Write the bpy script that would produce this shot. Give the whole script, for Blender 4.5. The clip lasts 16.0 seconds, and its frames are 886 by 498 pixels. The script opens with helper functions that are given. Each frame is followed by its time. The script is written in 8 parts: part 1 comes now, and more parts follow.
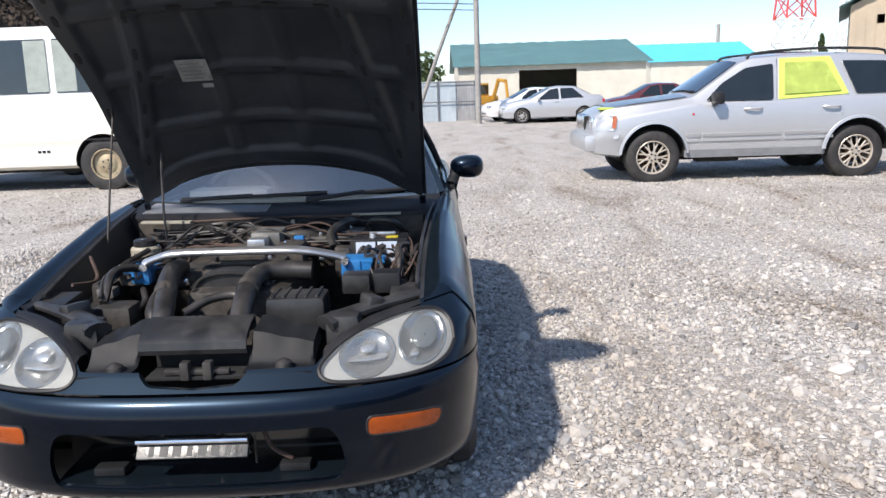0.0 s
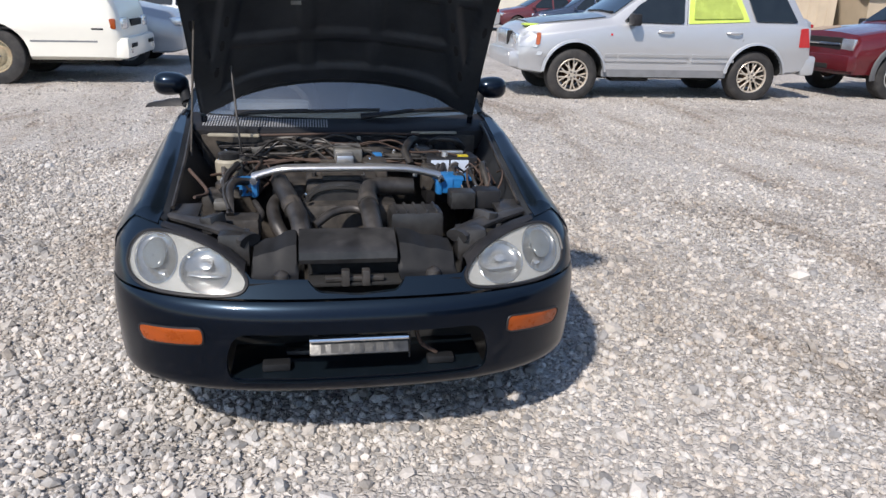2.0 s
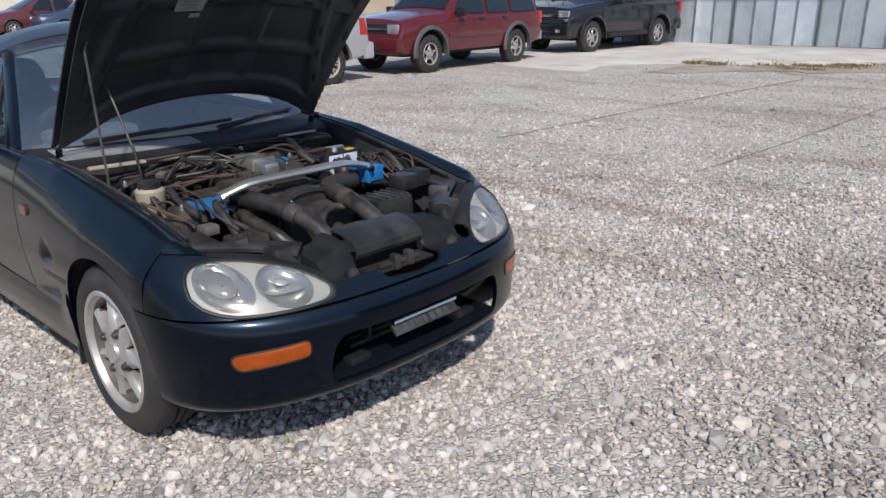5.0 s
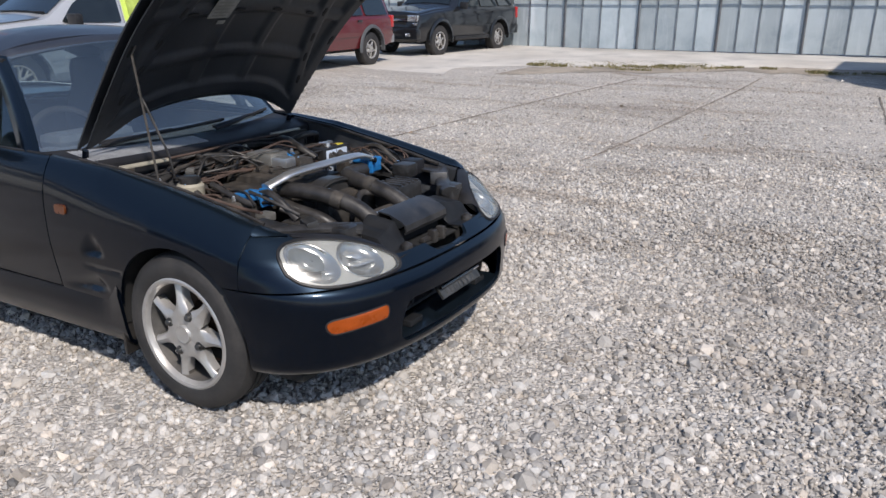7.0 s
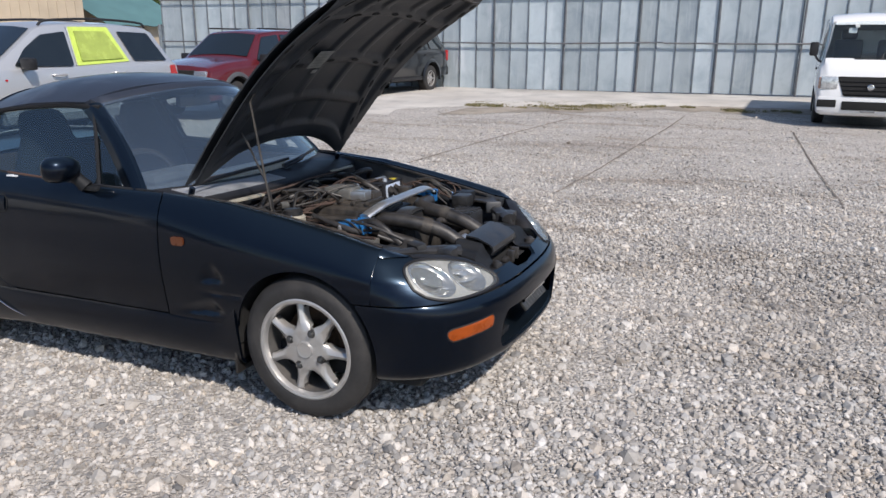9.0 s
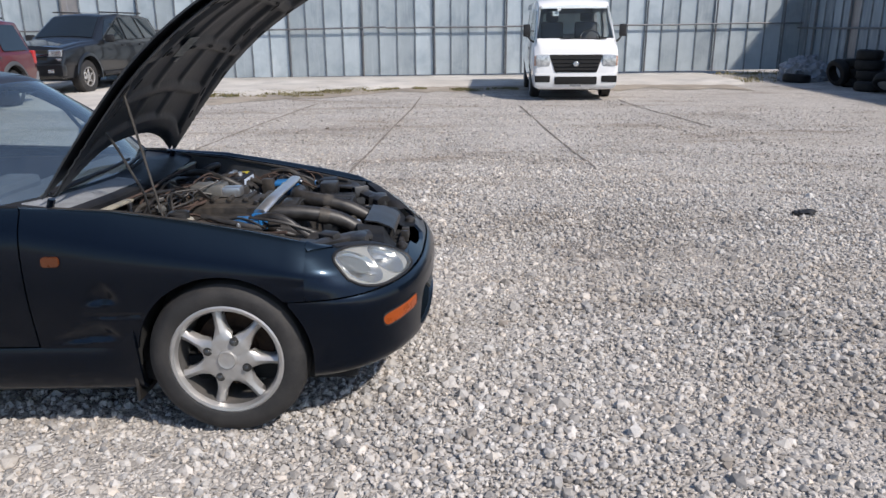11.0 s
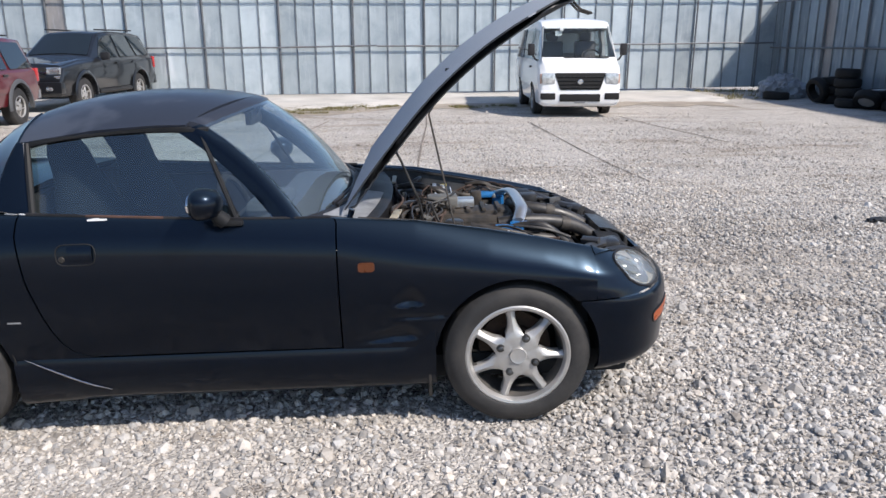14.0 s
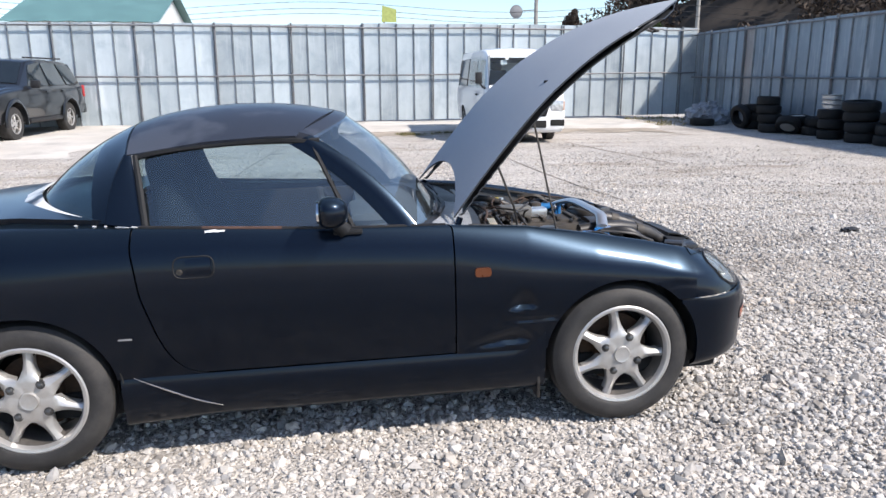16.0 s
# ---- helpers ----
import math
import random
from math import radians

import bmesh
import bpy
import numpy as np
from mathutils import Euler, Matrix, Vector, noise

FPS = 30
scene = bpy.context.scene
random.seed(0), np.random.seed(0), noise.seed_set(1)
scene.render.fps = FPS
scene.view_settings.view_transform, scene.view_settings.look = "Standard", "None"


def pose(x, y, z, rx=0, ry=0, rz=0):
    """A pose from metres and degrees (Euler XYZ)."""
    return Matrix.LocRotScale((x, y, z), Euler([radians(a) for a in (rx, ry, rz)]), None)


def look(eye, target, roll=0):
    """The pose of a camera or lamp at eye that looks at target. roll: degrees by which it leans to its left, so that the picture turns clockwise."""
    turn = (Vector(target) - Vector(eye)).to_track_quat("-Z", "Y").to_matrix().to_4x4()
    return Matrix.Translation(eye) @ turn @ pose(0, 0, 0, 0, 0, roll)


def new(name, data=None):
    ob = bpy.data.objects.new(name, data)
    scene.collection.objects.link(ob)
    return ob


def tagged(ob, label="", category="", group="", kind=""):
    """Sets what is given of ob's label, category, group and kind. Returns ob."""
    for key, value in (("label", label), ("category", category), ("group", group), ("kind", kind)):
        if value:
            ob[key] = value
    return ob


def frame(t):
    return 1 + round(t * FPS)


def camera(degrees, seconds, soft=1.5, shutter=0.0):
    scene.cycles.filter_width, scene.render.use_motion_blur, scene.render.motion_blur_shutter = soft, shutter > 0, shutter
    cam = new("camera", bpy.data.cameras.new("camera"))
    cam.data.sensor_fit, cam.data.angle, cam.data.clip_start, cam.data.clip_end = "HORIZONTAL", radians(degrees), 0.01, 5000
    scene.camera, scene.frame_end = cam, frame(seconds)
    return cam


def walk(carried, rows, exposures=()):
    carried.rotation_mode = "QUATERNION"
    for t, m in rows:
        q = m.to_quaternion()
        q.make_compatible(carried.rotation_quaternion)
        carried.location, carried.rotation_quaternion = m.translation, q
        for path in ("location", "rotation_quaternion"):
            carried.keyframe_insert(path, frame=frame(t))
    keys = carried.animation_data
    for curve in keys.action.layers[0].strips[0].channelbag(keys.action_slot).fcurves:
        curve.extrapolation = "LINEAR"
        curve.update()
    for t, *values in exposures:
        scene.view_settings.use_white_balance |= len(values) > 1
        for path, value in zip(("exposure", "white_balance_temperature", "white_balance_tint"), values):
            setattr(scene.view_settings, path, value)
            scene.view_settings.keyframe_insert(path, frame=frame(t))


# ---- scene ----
# Camera: a hand-held walk round the front and along the side of the sports car.
cam = camera(62.0, 16.0, soft=1.5)
METRES, EYE, TILT, LEAN, TURN = 6.22, 1.238, 0.0, 0.0, 0.0
ROWS = [
    (0.0, 0.0, 0.0, 0.0, -0.41, -11.81, 1.96),
    (0.5, -0.0329, -0.0071, 0.0037, -4.43, -15.64, 0.98),
    (1.0, -0.0589, -0.0283, 0.0107, -4.36, -17.56, -0.19),
    (1.5, -0.0819, -0.0355, 0.0155, -4.07, -18.26, -0.76),
    (2.0, -0.1126, -0.0286, 0.0151, -9.52, -19.0, -1.38),
    (2.5, -0.1449, -0.0353, 0.0174, -15.66, -19.81, -2.84),
    (3.0, -0.183, -0.026, 0.0192, -20.96, -19.98, -2.99),
    (3.5, -0.2218, -0.0177, 0.0168, -29.31, -18.99, -1.49),
    (4.0, -0.258, -0.0083, 0.0193, -36.87, -18.69, 1.46),
    (4.5, -0.2926, 0.0139, 0.0196, -42.63, -18.65, 0.07),
    (5.0, -0.3267, 0.028, 0.0185, -46.64, -19.06, 0.54),
    (7.5, -0.466, 0.0862, 0.0279, -61.78, -18.24, -0.07),
    (8.0, -0.4995, 0.1004, 0.0321, -63.04, -16.83, 0.97),
    (8.5, -0.5203, 0.1093, 0.0305, -63.97, -15.42, 0.91),
    (9.0, -0.529, 0.1323, 0.0292, -66.2, -15.84, -0.39),
    (9.5, -0.5381, 0.1541, 0.0264, -72.13, -16.54, -0.35),
    (12.0, -0.5783, 0.2952, 0.0295, -92.02, -16.61, 0.5),
    (12.5, -0.5895, 0.3259, 0.0322, -90.04, -15.16, 0.97),
    (13.0, -0.5816, 0.3549, 0.0287, -89.37, -14.54, 0.45),
    (13.5, -0.5851, 0.3854, 0.0274, -92.13, -15.44, -1.01),
    (14.0, -0.595, 0.4145, 0.0317, -91.86, -15.57, 0.19),
    (14.5, -0.587, 0.4418, 0.0295, -93.03, -15.26, 0.91),
    (15.0, -0.5938, 0.4708, 0.0268, -96.05, -15.06, -0.3),
    (15.5, -0.6003, 0.5, 0.0312, -97.76, -14.71, 0.46),
    (16.0, -0.5993, 0.5231, 0.0213, -98.16, -13.28, 0.12),
]
walk(cam, [(t, pose(0, 0, EYE, TILT, LEAN, TURN) @ pose(METRES * x, METRES * y, METRES * z, 90 + pitch, roll, yaw)) for t, x, y, z, yaw, pitch, roll in ROWS],
     exposures=((0.0, 0.42), (1.5, 0.27), (2.5, 0.12), (3.5, 0.04), (5.0, -0.02), (9.0, -0.02), (12.5, 0.04), (14.0, 0.28), (14.5, 0.38), (15.5, 0.54), (16.0, 0.60)))

# ---- world and sun ----
SUN_WAY = Vector((0.56, 0.755, -1.0)).normalized()
world = bpy.data.worlds.new("sky")
scene.world = world
world.use_nodes = True
wn, wl = world.node_tree.nodes, world.node_tree.links
sky = wn.new("ShaderNodeTexSky")
sky.sky_type = "NISHITA"
sky.sun_disc = False
sky.sun_elevation = math.asin(-SUN_WAY.z)
sky.sun_rotation = math.atan2(-SUN_WAY.x, -SUN_WAY.y) % (2 * math.pi)
sky.dust_density, sky.air_density, sky.ozone_density = 0.9, 0.9, 2.2
sky.altitude = 600.0
wn["Background"].inputs["Strength"].default_value = 0.15
wl.new(sky.outputs[0], wn["Background"].inputs[0])
sun = new("sun", bpy.data.lights.new("sun", "SUN"))
sun.data.energy, sun.data.angle, sun.data.color = 4.6, radians(2.0), (1.0, 0.92, 0.85)
sun.matrix_world = look((-6, -5, 12), Vector((-6, -5, 12)) + SUN_WAY)

# ---- materials ----


def material(name):
    m = bpy.data.materials.new(name)
    m.use_nodes = True
    nt = m.node_tree
    return m, nt, nt.nodes["Principled BSDF"]


def node(nt, kind, **values):
    n = nt.nodes.new(kind)
    for key, v in values.items():
        if key in n.inputs.keys():
            n.inputs[key].default_value = v
    return n


def ramp(nt, fac, stops):
    r = nt.nodes.new("ShaderNodeValToRGB")
    while len(r.color_ramp.elements) < len(stops):
        r.color_ramp.elements.new(0.5)
    for e, (p, c) in zip(r.color_ramp.elements, stops):
        e.position, e.color = p, (c[0], c[1], c[2], 1) if isinstance(c, (tuple, list)) else (c, c, c, 1)
    nt.links.new(fac, r.inputs[0])
    return r.outputs[0]


def mix(nt, fac, a, b, mode="MIX"):
    n = nt.nodes.new("ShaderNodeMix")
    n.data_type, n.blend_type = "RGBA", mode
    for sock, v in ((n.inputs[0], fac), (n.inputs[6], a), (n.inputs[7], b)):
        if isinstance(v, bpy.types.NodeSocket):
            nt.links.new(v, sock)
        elif isinstance(v, (int, float)):
            sock.default_value = v
        else:
            sock.default_value = (*v[:3], 1)
    return n.outputs[2]


def surf(name, col, rough=0.5, metal=0.0, var=0.2, scale=6.0, fine=60.0, bump=0.05, coat=0.0, dirt=None, dirt_amount=0.5, spec=0.5):
    """A painted, moulded or cast surface: base colour broken up at two scales, uneven gloss and a fine relief."""
    m, nt, p = material(name)
    tc = node(nt, "ShaderNodeTexCoord").outputs["Object"]
    n1 = node(nt, "ShaderNodeTexNoise", Scale=scale, Detail=5.0, Roughness=0.6)
    n2 = node(nt, "ShaderNodeTexNoise", Scale=fine, Detail=4.0, Roughness=0.65)
    nt.links.new(tc, n1.inputs["Vector"])
    nt.links.new(tc, n2.inputs["Vector"])
    lo, hi = tuple(c * (1 - var) for c in col), tuple(min(1, c * (1 + var)) for c in col)
    c = ramp(nt, n1.outputs[0], [(0.3, lo), (0.7, hi)])
    c = mix(nt, var * 0.8, c, ramp(nt, n2.outputs[0], [(0.3, 0.35), (0.7, 1.0)]), "MULTIPLY")
    if dirt:
        n3 = node(nt, "ShaderNodeTexNoise", Scale=scale * 0.5, Detail=8.0, Roughness=0.7)
        nt.links.new(tc, n3.inputs["Vector"])
        c = mix(nt, ramp(nt, n3.outputs[0], [(0.45, 0.0), (0.75, dirt_amount)]), c, dirt)
    nt.links.new(c, p.inputs["Base Color"])
    r = ramp(nt, n1.outputs[0], [(0.25, max(0.02, rough - 0.1 * (1 - metal) * min(1, rough * 3))), (0.75, min(1, rough + 0.1 * min(1, rough * 3)))])
    nt.links.new(r, p.inputs["Roughness"])
    p.inputs["Metallic"].default_value = metal
    p.inputs["Coat Weight"].default_value = coat
    p.inputs["Coat Roughness"].default_value = 0.04
    p.inputs["Specular IOR Level"].default_value = spec
    if bump:
        b = node(nt, "ShaderNodeBump", Strength=bump, Distance=0.004)
        nt.links.new(n2.outputs[0], b.inputs["Height"])
        nt.links.new(b.outputs[0], p.inputs["Normal"])
    return m


def glass(name, tint, dust=0.06, rough=0.0, dust_col=(0.35, 0.37, 0.4), mirror=0.045):
    """A thin pane: light goes through tinted, the surface mirrors more at a slant, and a faint film of dust or painted
    haze lies on it.
    """
    m, nt, p = material(name)
    tr = node(nt, "ShaderNodeBsdfTransparent")
    tr.inputs[0].default_value = (*tint, 1)
    gl = node(nt, "ShaderNodeBsdfGlossy", Roughness=0.01 + rough)
    df = node(nt, "ShaderNodeBsdfDiffuse")
    df.inputs[0].default_value = (*dust_col, 1)
    n1 = node(nt, "ShaderNodeTexNoise", Scale=5.0, Detail=6.0, Roughness=0.65)
    nt.links.new(node(nt, "ShaderNodeTexCoord").outputs["Object"], n1.inputs["Vector"])
    film = nt.nodes.new("ShaderNodeMixShader")
    nt.links.new(ramp(nt, n1.outputs[0], [(0.3, dust * 0.65), (0.75, dust * 1.35)]), film.inputs[0])
    nt.links.new(tr.outputs[0], film.inputs[1])
    nt.links.new(df.outputs[0], film.inputs[2])
    slant = node(nt, "ShaderNodeLayerWeight", Blend=0.5)
    steep = nt.nodes.new("ShaderNodeMath")
    steep.operation = "POWER"
    nt.links.new(slant.outputs["Facing"], steep.inputs[0])
    steep.inputs[1].default_value = 5.0
    fr = nt.nodes.new("ShaderNodeMath")
    fr.operation = "MULTIPLY_ADD"
    nt.links.new(steep.outputs[0], fr.inputs[0])
    fr.inputs[1].default_value, fr.inputs[2].default_value = 1 - mirror, mirror
    mx = nt.nodes.new("ShaderNodeMixShader")
    nt.links.new(fr.outputs[0], mx.inputs[0])
    nt.links.new(film.outputs[0], mx.inputs[1])
    nt.links.new(gl.outputs[0], mx.inputs[2])
    nt.links.new(mx.outputs[0], nt.nodes["Material Output"].inputs[0])
    return m


def yard_tone(nt, tc):
    """Slow patches and trodden streaks that run over the whole yard, as a colour to multiply with."""
    big = node(nt, "ShaderNodeTexNoise", Scale=0.42, Detail=6.0, Roughness=0.6, Distortion=0.5)
    nt.links.new(tc, big.inputs["Vector"])
    c = ramp(nt, big.outputs[0], [(0.30, (0.80, 0.775, 0.75)), (0.44, (1.0, 0.985, 0.965)), (0.58, (1.06, 1.04, 1.015)), (0.72, (0.93, 0.90, 0.86))])
    mp = node(nt, "ShaderNodeMapping")
    mp.inputs["Scale"].default_value = (1.5, 0.36, 1.0)
    mp.inputs["Rotation"].default_value = (0, 0, 0.12)
    nt.links.new(tc, mp.inputs["Vector"])
    streak = node(nt, "ShaderNodeTexNoise", Scale=1.0, Detail=6.0, Roughness=0.62, Distortion=0.7)
    nt.links.new(mp.outputs[0], streak.inputs["Vector"])
    c = mix(nt, 1.0, c, ramp(nt, streak.outputs[0], [(0.28, (0.58, 0.515, 0.455)), (0.41, (0.91, 0.885, 0.855)), (0.60, (1.05, 1.045, 1.04)), (0.74, (0.98, 0.95, 0.91))]), "MULTIPLY")
    spots = node(nt, "ShaderNodeTexNoise", Scale=2.6, Detail=5.0, Roughness=0.6)
    nt.links.new(mp.outputs[0], spots.inputs["Vector"])
    return mix(nt, 1.0, c, ramp(nt, spots.outputs[0], [(0.27, (0.68, 0.63, 0.58)), (0.37, (1.0, 1.0, 1.0)), (0.75, (1.04, 1.035, 1.03))]), "MULTIPLY")


def ground_material():
    """Crushed pale stone: single stones of mixed greys with shade painted into the gaps, over slow patches of finer and
    dustier ground.
    """
    m, nt, p = material("gravel_ground")
    tc = node(nt, "ShaderNodeTexCoord").outputs["Object"]
    warp = node(nt, "ShaderNodeTexNoise", Scale=60.0, Detail=2.0)
    nt.links.new(tc, warp.inputs["Vector"])
    wv = nt.nodes.new("ShaderNodeVectorMath")
    wv.operation = "MULTIPLY_ADD"
    nt.links.new(warp.outputs["Color"], wv.inputs[0])
    wv.inputs[1].default_value = (0.018, 0.018, 0.0)
    nt.links.new(tc, wv.inputs[2])
    cells = node(nt, "ShaderNodeTexVoronoi", Scale=42.0, Randomness=1.0)
    gaps = node(nt, "ShaderNodeTexVoronoi", Scale=42.0, Randomness=1.0)
    gaps.feature = "DISTANCE_TO_EDGE"
    small = node(nt, "ShaderNodeTexVoronoi", Scale=110.0, Randomness=1.0)
    for v in (cells, gaps, small):
        nt.links.new(wv.outputs[0], v.inputs["Vector"])
    mid = node(nt, "ShaderNodeTexNoise", Scale=1.7, Detail=6.0, Roughness=0.65)
    nt.links.new(tc, mid.inputs["Vector"])
    grey = nt.nodes.new("ShaderNodeSeparateColor")
    nt.links.new(cells.outputs["Color"], grey.inputs[0])
    stone = ramp(nt, grey.outputs[0], [(0.0, (0.20, 0.193, 0.187)), (0.2, (0.34, 0.328, 0.315)), (0.55, (0.48, 0.462, 0.44)), (0.85, (0.60, 0.576, 0.55)), (1.0, (0.76, 0.735, 0.705))])
    grey2 = nt.nodes.new("ShaderNodeSeparateColor")
    nt.links.new(small.outputs["Color"], grey2.inputs[0])
    chips = ramp(nt, grey2.outputs[0], [(0.0, (0.27, 0.258, 0.242)), (0.5, (0.445, 0.426, 0.402)), (1.0, (0.61, 0.586, 0.556))])
    c = mix(nt, ramp(nt, gaps.outputs["Distance"], [(0.0, 0.45), (0.09, 1.0)]), (0.33, 0.312, 0.29), stone)
    c = mix(nt, ramp(nt, mid.outputs[0], [(0.38, 0.10), (0.60, 0.75)]), c, chips)
    c = mix(nt, 1.0, c, yard_tone(nt, tc), "MULTIPLY")
    nt.links.new(c, p.inputs["Base Color"])
    p.inputs["Roughness"].default_value = 0.92
    p.inputs["Specular IOR Level"].default_value = 0.25
    h = nt.nodes.new("ShaderNodeMath")
    h.operation = "MULTIPLY_ADD"
    nt.links.new(ramp(nt, gaps.outputs["Distance"], [(0.0, 0.0), (0.25, 1.0)]), h.inputs[0])
    nt.links.new(ramp(nt, grey.outputs[0], [(0.0, 0.5), (1.0, 1.0)]), h.inputs[1])
    nt.links.new(ramp(nt, grey2.outputs[0], [(0.0, 0.0), (1.0, 0.3)]), h.inputs[2])
    b = node(nt, "ShaderNodeBump", Strength=0.75, Distance=0.011)
    nt.links.new(h.outputs[0], b.inputs["Height"])
    nt.links.new(b.outputs[0], p.inputs["Normal"])
    return m


def hue(nt, g):
    """A second random value for each loose piece, drawn from the first."""
    f = nt.nodes.new("ShaderNodeMath")
    f.operation = "MULTIPLY"
    nt.links.new(g.outputs["Random Per Island"], f.inputs[0])
    f.inputs[1].default_value = 37.31
    w = nt.nodes.new("ShaderNodeMath")
    w.operation = "FRACT"
    nt.links.new(f.outputs[0], w.inputs[0])
    return w.outputs[0]


def pieces_material(name, dark, light, rough=0.85, fine=90.0, island=True, patches=False):
    """One tone for each loose piece, with a speckled grain over it."""
    m, nt, p = material(name)
    g = node(nt, "ShaderNodeNewGeometry" if island else "ShaderNodeObjectInfo")
    tone = ramp(nt, g.outputs["Random Per Island" if island else "Random"], [(0.0, dark), (0.25, [0.6 * a + 0.4 * b for a, b in zip(dark, light)]), (0.7, [0.3 * a + 0.7 * b for a, b in zip(dark, light)]), (1.0, light)])
    n2 = node(nt, "ShaderNodeTexNoise", Scale=fine, Detail=4.0, Roughness=0.7)
    nt.links.new(node(nt, "ShaderNodeTexCoord").outputs["Object"], n2.inputs["Vector"])
    c = mix(nt, 0.40, tone, ramp(nt, n2.outputs[0], [(0.3, 0.5), (0.7, 1.0)]), "MULTIPLY")
    if patches:
        tc = node(nt, "ShaderNodeTexCoord").outputs["Object"]
        c = mix(nt, 1.0, c, ramp(nt, hue(nt, g), [(0.0, (1.04, 0.975, 0.90)), (0.12, (1.015, 0.995, 0.97)), (0.5, (1.0, 1.0, 1.0)), (0.80, (0.97, 0.99, 1.01)), (0.90, (0.70, 0.72, 0.75)), (1.0, (0.58, 0.60, 0.63))]), "MULTIPLY")
        c = mix(nt, 1.0, c, yard_tone(nt, tc), "MULTIPLY")
    nt.links.new(c, p.inputs["Base Color"])
    p.inputs["Roughness"].default_value = rough
    p.inputs["Specular IOR Level"].default_value = 0.3
    b = node(nt, "ShaderNodeBump", Strength=0.2, Distance=0.003)
    nt.links.new(n2.outputs[0], b.inputs["Height"])
    nt.links.new(b.outputs[0], p.inputs["Normal"])
    return m


def car_paint(name, col, flake=None, coat=1.0, rough=0.35, dust=0.08, dust_col=(0.30, 0.28, 0.25), spec=0.15, metal=0.0, top_sheen=0.0, peel=None, peel_at=(0.57, 0.62, 0.6), gloss=0.04):
    """Metallic lacquer with a clear coat, dulled by a thin broken film of dust; up-facing parts can take a painted sky
    sheen.
    """
    m, nt, p = material(name)
    tc = node(nt, "ShaderNodeTexCoord").outputs["Object"]
    n1 = node(nt, "ShaderNodeTexNoise", Scale=3.0, Detail=7.0, Roughness=0.65)
    n2 = node(nt, "ShaderNodeTexNoise", Scale=900.0, Detail=1.0)
    n3 = node(nt, "ShaderNodeTexNoise", Scale=38.0, Detail=5.0, Roughness=0.7)
    for n in (n1, n2, n3):
        nt.links.new(tc, n.inputs["Vector"])
    c = mix(nt, ramp(nt, n2.outputs[0], [(0.45, 0.0), (0.7, 1.0)]), col, flake or col)
    film = nt.nodes.new("ShaderNodeMath")
    film.operation = "MULTIPLY"
    nt.links.new(ramp(nt, n1.outputs[0], [(0.35, 0.2), (0.75, 1.0)]), film.inputs[0])
    nt.links.new(ramp(nt, n3.outputs[0], [(0.3, 0.3 * dust), (0.75, dust)]), film.inputs[1])
    c = mix(nt, film.outputs[0], c, dust_col)
    if peel:
        n4 = node(nt, "ShaderNodeTexNoise", Scale=2.1, Detail=4.0, Roughness=0.55)
        nt.links.new(tc, n4.inputs["Vector"])
        c = mix(nt, ramp(nt, n4.outputs[0], [(peel_at[0], 0.0), (peel_at[1], peel_at[2])]), c, peel)
    # sky sheen painted into the colour: up-facing parts turn paler and teal
    if top_sheen:
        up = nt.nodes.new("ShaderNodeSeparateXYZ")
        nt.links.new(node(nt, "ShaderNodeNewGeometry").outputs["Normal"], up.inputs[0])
        c = mix(nt, ramp(nt, up.outputs[2], [(0.34, 0.0), (0.80, top_sheen)]), c, (0.11, 0.17, 0.215))
    nt.links.new(c, p.inputs["Base Color"])
    p.inputs["Metallic"].default_value = metal
    p.inputs["Specular IOR Level"].default_value = spec
    p.inputs["Roughness"].default_value = rough
    p.inputs["Coat Weight"].default_value = coat
    nt.links.new(ramp(nt, n1.outputs[0], [(0.3, gloss), (0.8, gloss + 0.01 + 0.5 * dust)]), p.inputs["Coat Roughness"])
    return m


def clear_material():
    """The plain inner face of a pane."""
    m, nt, p = material("clear_inner_face")
    tr = node(nt, "ShaderNodeBsdfTransparent")
    nt.links.new(tr.outputs[0], nt.nodes["Material Output"].inputs[0])
    return m


M_CLEAR = clear_material()


def clear_back(ob, c):
    """Only the outer face of a pane is tinted and mirrors; the inner one lets everything through."""
    ob.data.materials.append(M_CLEAR)
    for p in ob.data.polygons:
        if p.normal.dot(p.center - Vector(c)) < 0:
            p.material_index = 1
    ob.visible_shadow = False


M_GROUND = ground_material()
M_STONE = pieces_material("loose_stone", (0.25, 0.244, 0.236), (0.66, 0.64, 0.614), patches=True)
M_DUSTY = pieces_material("dusty_loose_stone", (0.27, 0.26, 0.247), (0.66, 0.636, 0.603), patches=True)
M_CONCRETE = surf("pale_concrete", (0.56, 0.53, 0.485), 0.9, var=0.30, scale=1.3, fine=30, bump=0.5, dirt=(0.34, 0.30, 0.25), dirt_amount=0.7)
M_GRASS = pieces_material("dry_grass", (0.10, 0.105, 0.04), (0.32, 0.27, 0.14), fine=20)
M_JOINT = surf("dark_joint", (0.21, 0.18, 0.15), 0.95, var=0.4, scale=8, bump=0.3)
M_RUBBER = surf("tyre_rubber", (0.024, 0.023, 0.023), 0.7, var=0.35, scale=9, fine=80, bump=0.2, dirt=(0.085, 0.075, 0.065), dirt_amount=0.4)
M_BLACK = surf("black_plastic", (0.016, 0.016, 0.018), 0.5, var=0.3, scale=9, bump=0.12, dirt=(0.07, 0.065, 0.06), dirt_amount=0.3, spec=0.35)
M_DARK = surf("black_hollow", (0.012, 0.012, 0.012), 0.9, var=0.3)
M_CHROME = surf("bright_chrome", (0.72, 0.72, 0.72), 0.12, 1.0, var=0.06, bump=0.0)
